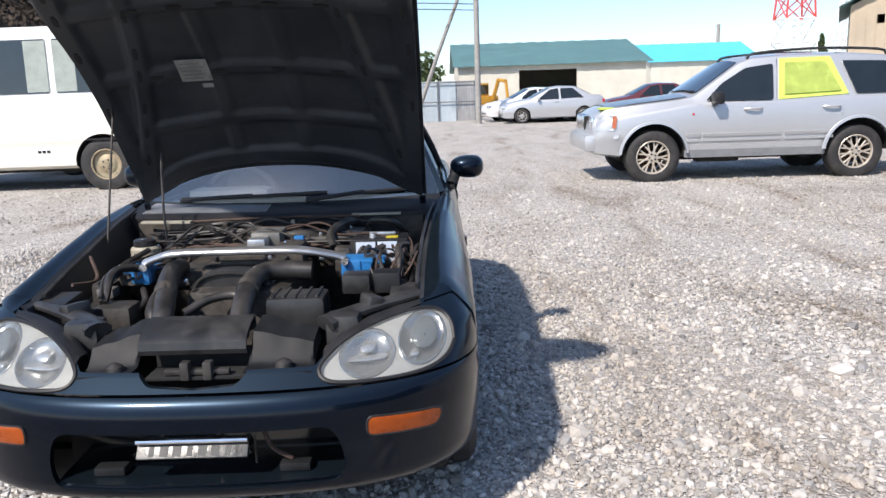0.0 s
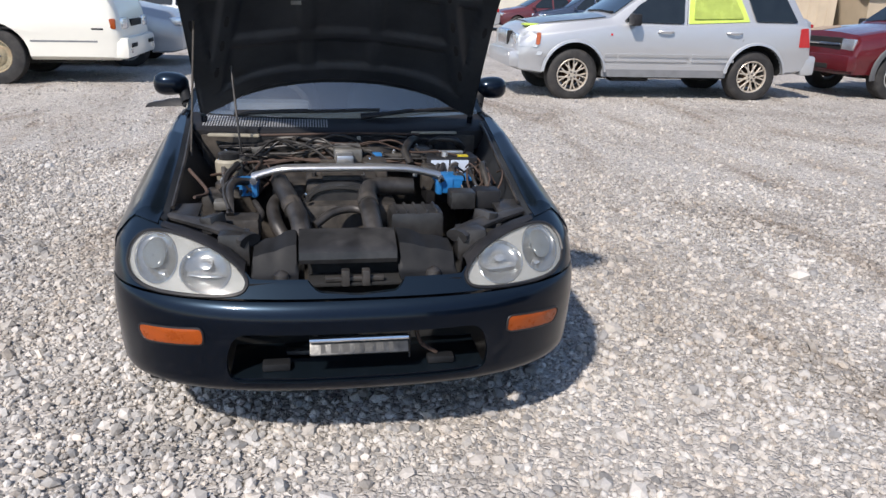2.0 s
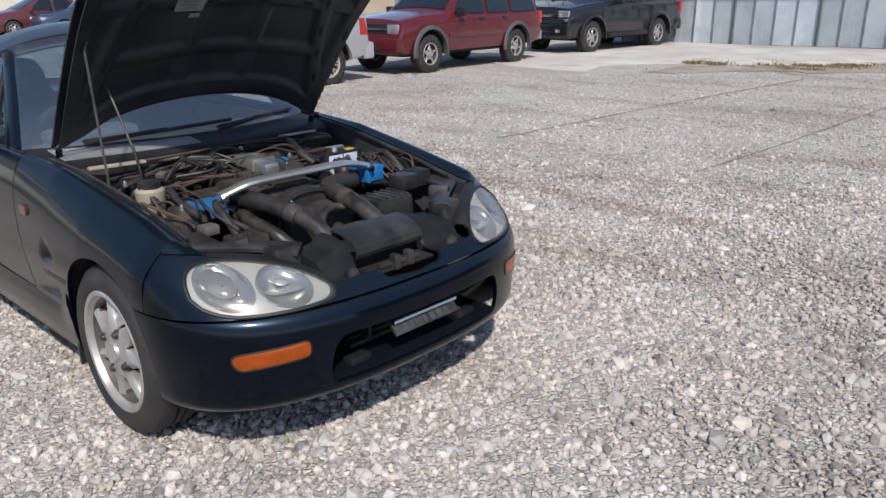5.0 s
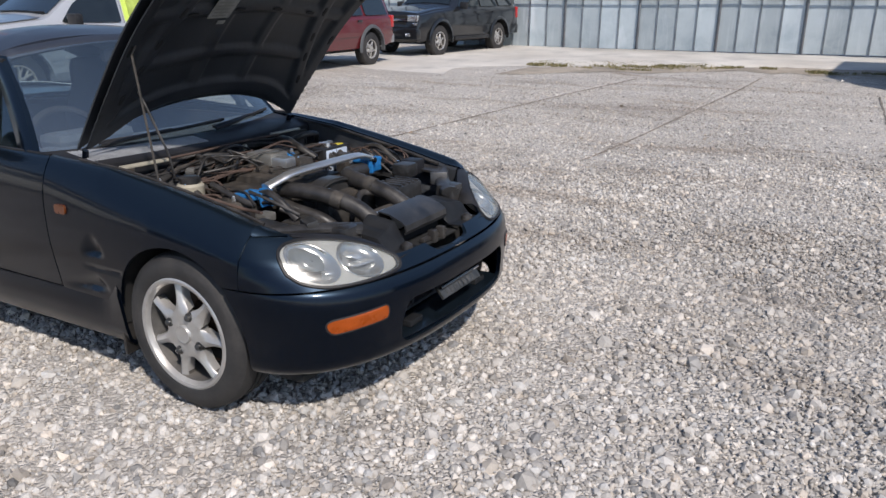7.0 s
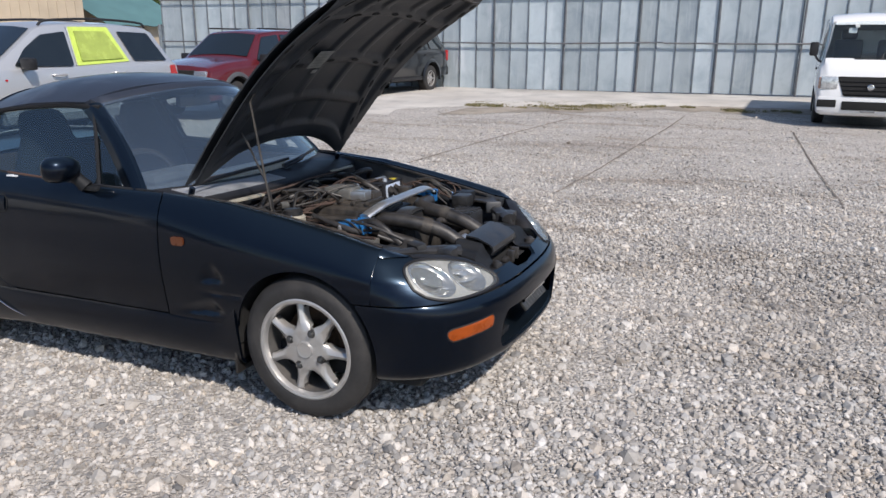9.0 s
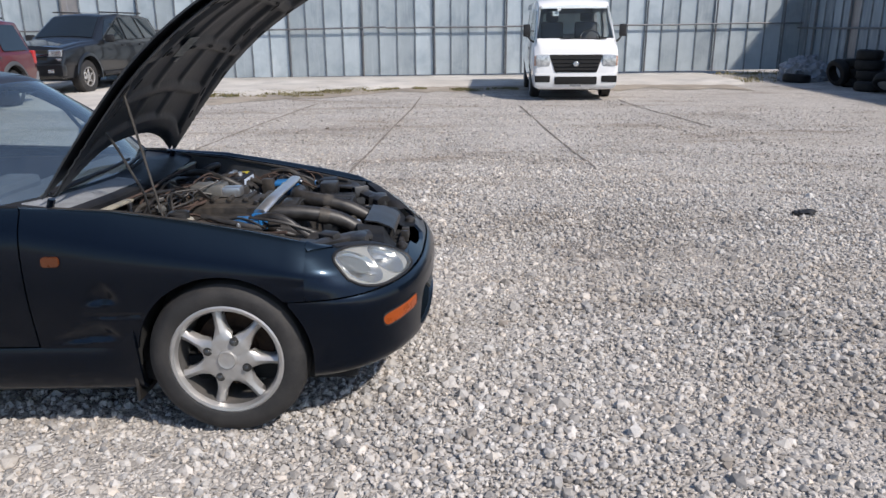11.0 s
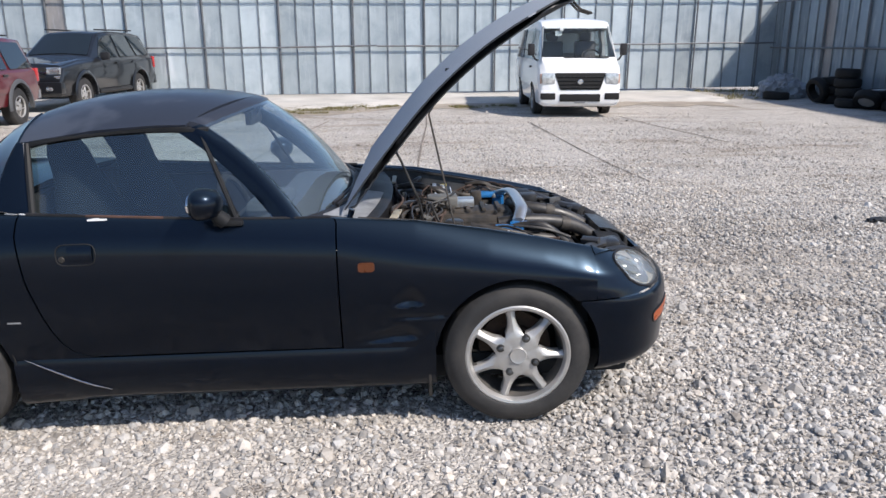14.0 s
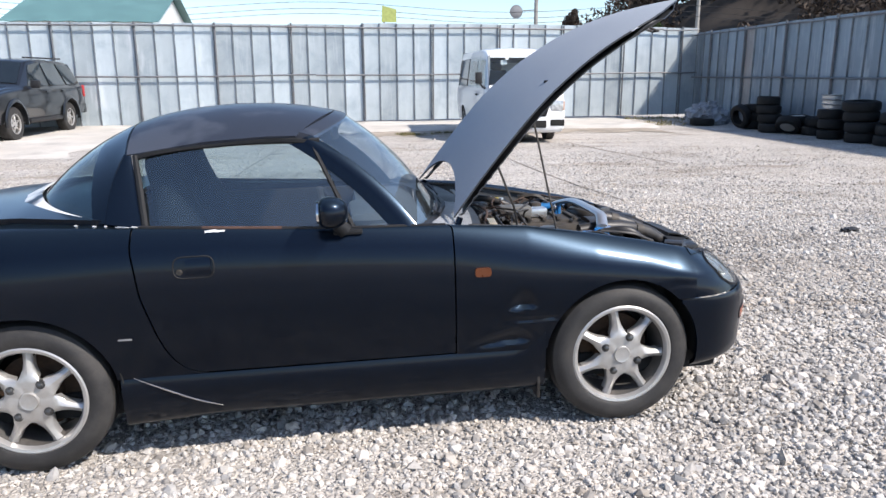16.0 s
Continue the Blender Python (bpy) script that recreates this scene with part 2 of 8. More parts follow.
M_ALLOY = surf("silver_alloy", (0.50, 0.49, 0.475), 0.34, 0.6, var=0.16, scale=14, bump=0.05, dirt=(0.24, 0.195, 0.15), dirt_amount=0.5)
M_GOLDALLOY = surf("champagne_alloy", (0.56, 0.50, 0.42), 0.4, 0.5, var=0.12, scale=14, bump=0.05)
M_RUST = surf("rusty_disc", (0.075, 0.045, 0.028), 0.8, 0.3, var=0.45, scale=18, bump=0.3)
M_LAMP = glass("clear_lamp_glass", (0.88, 0.89, 0.87), 0.11, 0.20, (0.55, 0.55, 0.52))
M_AMBER = surf("amber_lens", (0.30, 0.056, 0.005), 0.3, var=0.15, scale=30, fine=140, bump=0.12, coat=0.25, spec=0.3)
M_RED = surf("red_lens", (0.42, 0.02, 0.02), 0.2, var=0.12, scale=30, bump=0.05, coat=0.7)
M_DARKGLASS = surf("tinted_glass", (0.012, 0.016, 0.018), 0.04, var=0.2, bump=0.0, coat=0.4, spec=0.7)
M_REFLECT = surf("lamp_reflector", (0.75, 0.76, 0.77), 0.2, 0.8, var=0.08, bump=0.02)

# ---- shapes ----


def part(name, bm, mat, parent=None, label="", smooth=40.0, kind=""):
    """Link a bmesh as one mesh object; edges sharper than smooth degrees stay sharp."""
    me = bpy.data.meshes.new(name)
    bmesh.ops.recalc_face_normals(bm, faces=bm.faces)
    lim = radians(smooth)
    for f in bm.faces:
        f.smooth = True
    for e in bm.edges:
        e.smooth = len(e.link_faces) == 2 and e.calc_face_angle(0) < lim
    bm.to_mesh(me)
    bm.free()
    for m in mat if isinstance(mat, (list, tuple)) else [mat]:
        me.materials.append(m)
    ob = new(name, me)
    ob.parent = parent
    return tagged(ob, label, kind=kind)


def thing(name, m, label, category, group="", kind=""):
    ob = new(name)
    ob.matrix_world = m
    ob.empty_display_size = 0.1
    return tagged(ob, label, category, group, kind)


def box(bm, c, s, bevel=0.0, rot=None, taper=1.0):
    """A box at c of size s, with bevelled edges; taper narrows its top."""
    vs = []
    for dz in (-0.5, 0.5):
        k = taper if dz > 0 else 1.0
        for dx, dy in ((-0.5, -0.5), (0.5, -0.5), (0.5, 0.5), (-0.5, 0.5)):
            v = Vector((dx * s[0] * k, dy * s[1] * k, dz * s[2]))
            if rot:
                v = Euler([radians(a) for a in rot]).to_matrix() @ v
            vs.append(bm.verts.new(v + Vector(c)))
    fs = [bm.faces.new([vs[i] for i in q]) for q in ((3, 2, 1, 0), (4, 5, 6, 7), (0, 1, 5, 4), (1, 2, 6, 5), (2, 3, 7, 6), (3, 0, 4, 7))]
    if bevel:
        es = list({e for f in fs for e in f.edges})
        bmesh.ops.bevel(bm, geom=es, offset=bevel, segments=2, affect="EDGES", profile=0.6)
    return bm


def grid(bm, rows, close_u=False, close_v=False):
    """Faces over a grid of points: rows of equal length."""
    vs = [[bm.verts.new(p) for p in r] for r in rows]
    nu, nv = len(vs), len(vs[0])
    for i in range(nu if close_u else nu - 1):
        for j in range(nv if close_v else nv - 1):
            q = [vs[i][j], vs[i][(j + 1) % nv], vs[(i + 1) % nu][(j + 1) % nv], vs[(i + 1) % nu][j]]
            if len({v.index if v.index >= 0 else id(v) for v in q}) == 4:
                try:
                    bm.faces.new(q)
                except ValueError:
                    pass
    return vs


def loft(bm, rings, cap=True):
    """A closed tube through rings of equal length, with end caps."""
    vs = grid(bm, rings, close_v=True)
    if cap:
        bm.faces.new(vs[0][::-1])
        bm.faces.new(vs[-1])
    return vs


def sheet(bm, rows, thick, close_u=False):
    """A grid of points given thickness along its normals (a pressed panel)."""
    P = np.array(rows, dtype=float)
    du = np.gradient(P, axis=0)
    dv = np.gradient(P, axis=1)
    n = np.cross(du, dv)
    n /= np.maximum(np.linalg.norm(n, axis=2, keepdims=True), 1e-9)
    Q = P - n * thick
    nu, nv = P.shape[:2]
    a = [[bm.verts.new(P[i, j]) for j in range(nv)] for i in range(nu)]
    b = [[bm.verts.new(Q[i, j]) for j in range(nv)] for i in range(nu)]
    for i in range(nu - 1):
        for j in range(nv - 1):
            bm.faces.new([a[i][j], a[i][j + 1], a[i + 1][j + 1], a[i + 1][j]])
            bm.faces.new([b[i][j], b[i + 1][j], b[i + 1][j + 1], b[i][j + 1]])
    for i in range(nu - 1):
        bm.faces.new([a[i][0], a[i + 1][0], b[i + 1][0], b[i][0]])
        bm.faces.new([a[i + 1][-1], a[i][-1], b[i][-1], b[i + 1][-1]])
    for j in range(nv - 1):
        bm.faces.new([a[0][j + 1], a[0][j], b[0][j], b[0][j + 1]])
        bm.faces.new([a[-1][j], a[-1][j + 1], b[-1][j + 1], b[-1][j]])
    return bm


def smooth_line(pts, n):
    """n points on a Catmull-Rom curve through pts (any dimension)."""
    p = np.array(pts, dtype=float)
    q = np.vstack([2 * p[0] - p[1], p, 2 * p[-1] - p[-2]])
    out = []
    for s in np.linspace(0, len(p) - 1, n):
        i = min(int(s), len(p) - 2)
        t = s - i
        a, b, c, d = q[i], q[i + 1], q[i + 2], q[i + 3]
        out.append(0.5 * (2 * b + (c - a) * t + (2 * a - 5 * b + 4 * c - d) * t * t + (3 * b - a - 3 * c + d) * t ** 3))
    return np.array(out)


def tube(bm, pts, r, sides=8, n=0, cap=True):
    """A round rod or hose along pts; r is one radius or one for each point."""
    P = smooth_line(pts, n) if n else np.array(pts, dtype=float)
    R = np.interp(np.linspace(0, 1, len(P)), np.linspace(0, 1, len(r)), r) if isinstance(r, (list, tuple)) else [r] * len(P)
    T = np.gradient(P, axis=0)
    T /= np.linalg.norm(T, axis=1, keepdims=True)
    ref = np.array([0, 0, 1.0]) if abs(T[0][2]) < 0.9 else np.array([1.0, 0, 0])
    rings = []
    for p, t, rr in zip(P, T, R):
        ref = ref - t * np.dot(ref, t)
        ref /= np.linalg.norm(ref)
        s = np.cross(t, ref)
        rings.append([p + rr * (math.cos(a) * ref + math.sin(a) * s) for a in np.linspace(0, 2 * math.pi, sides, endpoint=False)])
    loft(bm, rings, cap)
    return bm


def lathe(bm, profile, axis="x", c=(0, 0, 0), n=32, cap=True):
    """Turn a profile of (along, radius) round an axis through c."""
    rings = []
    for h, r in profile:
        ring = []
        for a in np.linspace(0, 2 * math.pi, n, endpoint=False):
            u, v = r * math.cos(a), r * math.sin(a)
            ring.append(Vector(c) + Vector({"x": (h, u, v), "y": (v, h, u), "z": (u, v, h)}[axis]))
        rings.append(ring)
    loft(bm, rings, cap)
    return bm


def prism(bm, outline, direction, depth):
    """An outline of 3D points pushed along a direction: both faces and the rim."""
    d = Vector(direction).normalized() * depth
    a = [bm.verts.new(p) for p in outline]
    b = [bm.verts.new(Vector(p) + d) for p in outline]
    bm.faces.new(a)
    bm.faces.new(b[::-1])
    for i in range(len(a)):
        j = (i + 1) % len(a)
        bm.faces.new([a[i], a[j], b[j], b[i]])
    return bm


def carve(ob, cutters):
    """Cut closed bmeshes out of ob's mesh and keep the plain result."""
    tools = []
    for bm in cutters:
        bmesh.ops.recalc_face_normals(bm, faces=bm.faces)
        me = bpy.data.meshes.new("tool")
        bm.to_mesh(me)
        bm.free()
        t = new("tool", me)
        t.matrix_world = ob.matrix_world if ob.parent is None else Matrix()
        tools.append(t)
        mod = ob.modifiers.new("cut", "BOOLEAN")
        mod.operation, mod.object, mod.solver = "DIFFERENCE", t, "EXACT"
    keep, ob.parent = ob.parent, None
    bpy.context.view_layer.update()
    me = bpy.data.meshes.new_from_object(ob.evaluated_get(bpy.context.evaluated_depsgraph_get()))
    ob.modifiers.clear()
    ob.data = me
    ob.parent = keep
    for t in tools:
        bpy.data.objects.remove(t)
    bm = bmesh.new()
    bm.from_mesh(me)
    for f in bm.faces:
        f.smooth = True
    for e in bm.edges:
        e.smooth = len(e.link_faces) == 2 and e.calc_face_angle(0) < radians(35)
    bm.to_mesh(me)
    bm.free()
    return ob


def drum(x0, x1, y, z, r, n=40):
    bm = bmesh.new()
    return lathe(bm, [(x0, r), (x1, r)], "x", (0, y, z), n)


def rounded(pts, r, n=4):
    """A polygon of 2D points with its corners rounded."""
    out = []
    m = len(pts)
    for i in range(m):
        p, a, b = np.array(pts[i], float), np.array(pts[i - 1], float), np.array(pts[(i + 1) % m], float)
        ra = min(r, 0.45 * np.linalg.norm(a - p))
        rb = min(r, 0.45 * np.linalg.norm(b - p))
        s, e = p + (a - p) / np.linalg.norm(a - p) * ra, p + (b - p) / np.linalg.norm(b - p) * rb
        for t in np.linspace(0, 1, n + 1):
            out.append((1 - t) ** 2 * s + 2 * t * (1 - t) * p + t * t * e)
    return out


# ---- ground ----


def ground_z(x, y):
    """The yard falls gently away from the sports car and then levels out."""
    near = 0.121 - 0.015 * x - 0.022 * y
    d = np.hypot(x + 0.6, y - 2.6)
    w = np.clip((d - 2.6) / 5.0, 0, 1)
    w = w * w * (3 - 2 * w)
    return near * (1 - w) - 0.03 * w


axis_x = np.concatenate([[-900, -300, -120, -60, -30, -18], np.linspace(-12, 14, 105), [17, 20, 26, 40, 70, 140, 320, 900]])
axis_y = np.concatenate([[-900, -300, -120, -60, -30, -16], np.linspace(-9, 14, 93), [17, 20, 26, 40, 70, 140, 320, 900]])
bm = bmesh.new()
grid(bm, [[(x, y, float(ground_z(x, y)) + 0.008 * noise.noise((x * 0.9, y * 0.9, 0))) for y in axis_y] for x in axis_x])
tagged(part("ground", bm, M_GROUND), "pale crushed-stone gravel yard, dusty and worn", "ground", kind="structure")

# ---- vehicles ----
# darker grey for the faces deep inside each rim
M_BARREL = surf("dark_rim_barrel", (0.11, 0.105, 0.10), 0.55, 0.3, var=0.35, scale=12, dirt=(0.07, 0.05, 0.035))
M_NUT = surf("dark_steel_nut", (0.12, 0.12, 0.12), 0.35, 0.8, var=0.2)


def wheel(parent, x, y, z, s, R, w, rr, rim_mat=None, spokes=7, style="spoke", hub=0.07, turn=0.0, nut_turn=0.35, spoke_w=0.055):
    """A wheel whose outer face looks along s * x: hub drum with a tyre and a rim."""
    rim_mat = rim_mat or M_ALLOY
    bm = bmesh.new()
    lathe(bm, [(x - s * w * 0.40, 0.04), (x - s * w * 0.40, rr * 0.70), (x - s * w * 0.30, rr * 0.72), (x - s * w * 0.10, rr * 0.70), (x - s * w * 0.09, rr * 0.45), (x + s * w * 0.02, rr * 0.42), (x + s * w * 0.03, 0.04)], "x", (0, y, z), 28)
    hubo = part("wheel", bm, M_RUST, parent)
    h = [(-0.5, rr), (-0.53, rr + 0.45 * (R - rr)), (-0.44, R - 0.012), (-0.30, R), (-0.11, R), (-0.10, R - 0.009), (-0.06, R - 0.009), (-0.05, R), (0.05, R), (0.06, R - 0.009), (0.10, R - 0.009), (0.11, R), (0.30, R),
         (0.40, R - 0.006), (0.46, R - 0.018), (0.515, rr + 0.62 * (R - rr)), (0.535, rr + 0.40 * (R - rr)), (0.52, rr + 0.12 * (R - rr)), (0.49, rr), (0.40, rr - 0.01), (-0.4, rr - 0.01)]
    bm = bmesh.new()
    rings = []
    for a in np.linspace(0, 2 * math.pi, 56, endpoint=False):
        rings.append([(x + s * w * k, y + r * math.cos(a), z + r * math.sin(a)) for k, r in h])
    grid(bm, rings, close_u=True, close_v=True)
    part("tyre", bm, M_RUBBER, hubo, smooth=30)
    bm = bmesh.new()
    lip = [(0.49, rr + 0.003), (0.515, rr - 0.004), (0.50, rr - 0.014), (0.40, rr - 0.022), (-0.42, rr - 0.028), (-0.45, rr), (-0.42, rr - 0.012), (0.38, rr - 0.012)]
    rings = []
    for a in np.linspace(0, 2 * math.pi, 48, endpoint=False):
        rings.append([(x + s * w * k, y + r * math.cos(a), z + r * math.sin(a)) for k, r in lip])
    grid(bm, rings, close_u=True, close_v=True)
    face = x + s * w * 0.36

    def bar(a0, r0, a1, r1, w0, w1, d0=0.022, d1=0.02, lift0=0.012, lift1=0.0, waist=1.0):
        """One spoke from an angle and radius to another, with a raised back."""
        p0 = np.array([y + r0 * math.cos(a0), z + r0 * math.sin(a0)])
        p1 = np.array([y + r1 * math.cos(a1), z + r1 * math.sin(a1)])
        t = (p1 - p0) / np.linalg.norm(p1 - p0)
        nn = np.array([-t[1], t[0]])
        rings = []
        for f in (0, 0.35, 0.7, 1):
            c = p0 + (p1 - p0) * f
            hw = 0.5 * (w0 + (w1 - w0) * f) * (1.25 if f == 1 else waist if 0 < f else 1)
            top = face + s * (lift0 + (lift1 - lift0) * f)
            low = top - s * (d0 + (d1 - d0) * f)
            rings.append([(low, *(c - nn * hw)), (top - s * 0.006, *(c - nn * hw)), (top, *(c - nn * hw * 0.55)), (top, *(c + nn * hw * 0.55)), (top - s * 0.006, *(c + nn * hw)), (low, *(c + nn * hw))])
        loft(bm, rings)

    if style == "spoke":
        # a star-shaped plate: its arms narrow to a waist and flare again where they meet the rim
        half = math.pi / spokes
        root, waist, flare = rr * 0.415, spoke_w * 0.27, spoke_w * 0.52
        rad = [0.004, hub * 0.5, root * 0.82, root, root + 0.008, root + 0.020, rr * 0.58, rr * 0.68, rr * 0.80, rr * 0.88, rr * 0.925, rr * 0.95, rr * 0.975]
        for k in range(spokes):
            a = turn + 2 * half * k
            rows = []
            for r in rad:
                full = r * half
                w0 = full if r <= root else float(np.interp(r, [root, root + 0.008, root + 0.020, rr * 0.58, rr * 0.68, rr * 0.80, rr * 0.88, rr * 0.925, rr * 0.95], [root * half, root * half * 0.84, root * half * 0.66, max(waist, root * half * 0.52), waist, waist, waist * 1.15, flare, rr * half * 0.95]))
                w0 = min(w0, full)
                fall = 1 - w0 / full
                top = float(np.interp(r, [0, hub, rr * 0.6, rr * 0.9, rr], [0.016, 0.014, 0.009, 0.002, -0.002]))
                row = []
                for u, drop in ((-1, 0.036), (-1, 0.010), (-0.70, 0.003), (0, -0.003), (0.70, 0.003), (1, 0.010), (1, 0.036)):
                    drop = drop * min(1, fall * 6) if drop > 0 else drop
                    th = a + u * w0 / r
                    row.append((face + s * (top - drop), y + r * math.cos(th), z + r * math.sin(th)))
                rows.append(row)
            grid(bm, rows)
    elif style == "lace":
        for k in range(spokes):
            a = turn + 2 * math.pi * k / spokes
            for d in (-1, 1):
                bar(a, hub * 0.8, a + d * 0.50, rr - 0.012, 0.024, 0.020, lift0=0.02, lift1=0.004)
    elif style == "steel":
        lathe(bm, [(face - s * 0.02, rr * 0.98), (face - s * 0.05, rr * 0.8), (face, rr * 0.55), (face + s * 0.01, rr * 0.3), (face - s * 0.02, rr * 0.25), (face - s * 0.06, rr * 0.55), (face - s * 0.07, rr * 0.95)], "x", (0, y, z), 36)
    lathe(bm, [(face - s * 0.03, hub), (face + s * 0.008, hub), (face + s * 0.0135, hub * 0.92), (face + s * 0.015, hub * 0.47), (face + s * 0.024, hub * 0.42), (face + s * 0.022, hub * 0.34), (face + s * 0.024, 0.004)], "x", (0, y, z), 28)
    rim = part("rim", bm, [rim_mat, M_BARREL], hubo, smooth=35)
    for p in rim.data.polygons:
        if (p.center.x - x) * s < w * 0.26 and math.hypot(p.center.y - y, p.center.z - z) > rr * 0.80:
            p.material_index = 1
    for k in range(5 if style != "spoke" else 4):
        a = turn + nut_turn + 2 * math.pi * k / (5 if style != "spoke" else 4)
        b2 = bmesh.new()
        nr = hub * 0.78 if style != "spoke" else rr * 0.365
        lathe(b2, [(face + s * 0.004, 0.016), (face + s * 0.0165, 0.0155), (face + s * 0.0165, 0.011), (face + s * 0.026, 0.010), (face + s * 0.029, 0.004)], "x", (0, y + nr * math.cos(a), z + nr * math.sin(a)), 10)
        part("wheel_nut", b2, M_NUT, hubo)
    return hubo


class Shape:
    """A closed body lofted through stations (y, bottom, shoulder, half width, top, half top width)."""

    def __init__(self, stations, crown=0.03, edge=0.05):
        self.s = np.array(stations, dtype=float)
        self.crown, self.edge = crown, edge

    FLANK = ((0.06, 0.945), (0.20, 0.965), (0.38, 0.978), (0.46, 0.998), (0.60, 1.0), (0.80, 0.992), (0.93, 0.978), (0.975, 0.968), (1.0, 0.955))

    def at(self, y):
        return [np.interp(y, self.s[:, 0], self.s[:, k]) for k in range(1, 6)]

    def ring(self, row):
        y, zb, zs, w, zt, wt = row
        e, c = self.edge, self.crown
        half = [(w * 0.55, zb), (w * 0.86, zb + 0.005)] + [(w * k, zb + f * (zs - zb)) for f, k in self.FLANK] + [
                (wt + 0.004, zt - e), (wt * 0.985, zt - e * 0.45), (wt * 0.92, zt - e * 0.12), (wt * 0.8, zt), (wt * 0.4, zt + c * 0.8)]
        pts = [(x, y, z) for x, z in half] + [(0, y, zt + c)] + [(-x, y, z) for x, z in half[::-1]]
        return pts

    def build(self, name, mat, parent, arches=(), label=""):
        bm = bmesh.new()
        loft(bm, [self.ring(r) for r in self.s])
        ob = part(name, bm, mat, parent, label, smooth=28)
        cut = []
        for y, z, r in arches:
            w = self.at(y)[2]
            for s in (-1, 1):
                cut.append(drum(s * (w - 0.26), s * (w + 0.1), y, z, r))
        if cut:
            ob = carve(ob, cut)
            ob.data.materials.append(M_DARK)
            for p in ob.data.polygons:
                for y, z, r in arches:
                    if math.hypot(p.center.y - y, p.center.z - z) < r + 0.012 and abs(p.center.x) < self.at(y)[2] - 0.004:
                        p.material_index = len(ob.data.materials) - 1
        return ob

    def side_x(self, y, z):
        zb, zs, w, zt, wt = self.at(y)
        if z <= zs:
            return w * float(np.interp((z - zb) / (zs - zb), [f for f, k in self.FLANK], [k for f, k in self.FLANK]))
        f = min(1, (z - zs) / max(0.02, zt - self.edge - zs))
        return w * 0.955 + (wt + 0.004 - w * 0.955) * f

    def pane(self, name, outline, mat, parent, s, out=0.024, r=0.04, label="", thick=0.03):
        """A window or trim laid on the side s of the body, its outline given in (y, z)."""
        pts = rounded(outline, r)
        bm = bmesh.new()
        prism(bm, [(s * (self.side_x(y, z) + out), y, z) for y, z in pts], (-s, 0, 0), thick)
        return part(name, bm, mat, parent, label)

    def screen(self, name, y0, y1, mat, parent, f0=0.9, f1=0.86, out=0.008, label=""):
        """A windscreen or rear window between two stations of the top line."""
        rows = []
        for k in np.linspace(0, 1, 4):
            y = y0 + (y1 - y0) * k
            zb, zs, w, zt, wt = self.at(y)
            row = []
            for f in np.linspace(-1, 1, 9):
                ff = f * (f0 + (f1 - f0) * k)
                x = ff * wt
                a = abs(ff)
                z = zt + self.crown * np.interp(a, [0, 0.4, 0.8, 0.92], [1, 0.8, 0, -0.2])
                row.append((x, y, z))
            rows.append(row)
        rows = np.array(rows)
        du, dv = np.gradient(rows, axis=0), np.gradient(rows, axis=1)
        n = np.cross(du, dv)
        n /= np.linalg.norm(n, axis=2, keepdims=True)
        n *= np.sign(n[..., 2:3] + 1e-9)
        bm = bmesh.new()
        sheet(bm, rows + n * out, 0.006)
        return part(name, bm, mat, parent, label)


def bits(parent, rows):
    """Small fittings: (name, material, centre, size, bevel, mirrored, label)."""
    for name, mat, c, s, bevel, both, label in rows:
        for k in ((1, -1) if both else (1,)):
            bm = bmesh.new()
            box(bm, (c[0] * k, c[1], c[2]), s, bevel)
            part(name, bm, mat, parent, label)


def arch_trim(parent, shape, y, z, r, w, mat, s, a0=-0.15, a1=math.pi + 0.15):
    """A flare of dark or body-coloured plastic round a wheel opening."""
    rows = []
    for a in np.linspace(a0, a1, 20):
        yy, zz = y + r * math.cos(a), z + r * math.sin(a)
        y2, z2 = y + (r + w) * math.cos(a), z + (r + w) * math.sin(a)
        x = shape.at(y)[2]
        rows.append([(s * (x + 0.004), y2, z2), (s * (x + 0.025), y + (r + 0.7 * w) * math.cos(a), z + (r + 0.7 * w) * math.sin(a)), (s * (x + 0.03), yy, zz), (s * (x - 0.05), yy, zz)])
    bm = bmesh.new()
    sheet(bm, rows, 0.01)
    part("wheel_arch_trim", bm, mat, parent, smooth=50)


def wheels(parent, axles, x, R, w, rr, mat, spokes, style, hub=0.07):
    for k, y in enumerate(axles):
        for s in (1, -1):
            wheel(parent, s * (x - w / 2), y, R - 0.012, s, R, w, rr, mat, spokes, style, hub, turn=0.3 + 0.7 * k)


def seams(parent, shape, lines, mat=None, width=0.008):
    """Shut lines between panels, as narrow dark grooves along the sides, given in (y, z)."""
    for line in lines:
        for s in (1, -1):
            bm = bmesh.new()
            tube(bm, [(s * (shape.side_x(y, z) - 0.001), y, z) for y, z in line], width / 2, 5)
            part("shut_line", bm, mat or M_DARK, parent)


def place(x, y, turn, z=None, rx=0.0, ry=0.0):
    return pose(x, y, float(ground_z(x, y)) if z is None else z, rx, ry, turn)


M_SILVER = car_paint("silver_metallic_paint", (0.48, 0.49, 0.505), (0.60, 0.61, 0.625), dust=0.06, metal=0.5, rough=0.36, coat=0.6)
M_HOODGREY = car_paint("dull_grey_blue_paint", (0.14, 0.165, 0.205), (0.20, 0.225, 0.265), dust=0.12, metal=0.4, rough=0.4, coat=0.5, peel=(0.30, 0.31, 0.33))
M_DARKRED = car_paint("dark_red_paint", (0.075, 0.006, 0.010), (0.14, 0.012, 0.018), dust=0.05)
M_CHARCOAL = car_paint("charcoal_paint", (0.007, 0.008, 0.010), (0.014, 0.015, 0.018), dust=0.03)
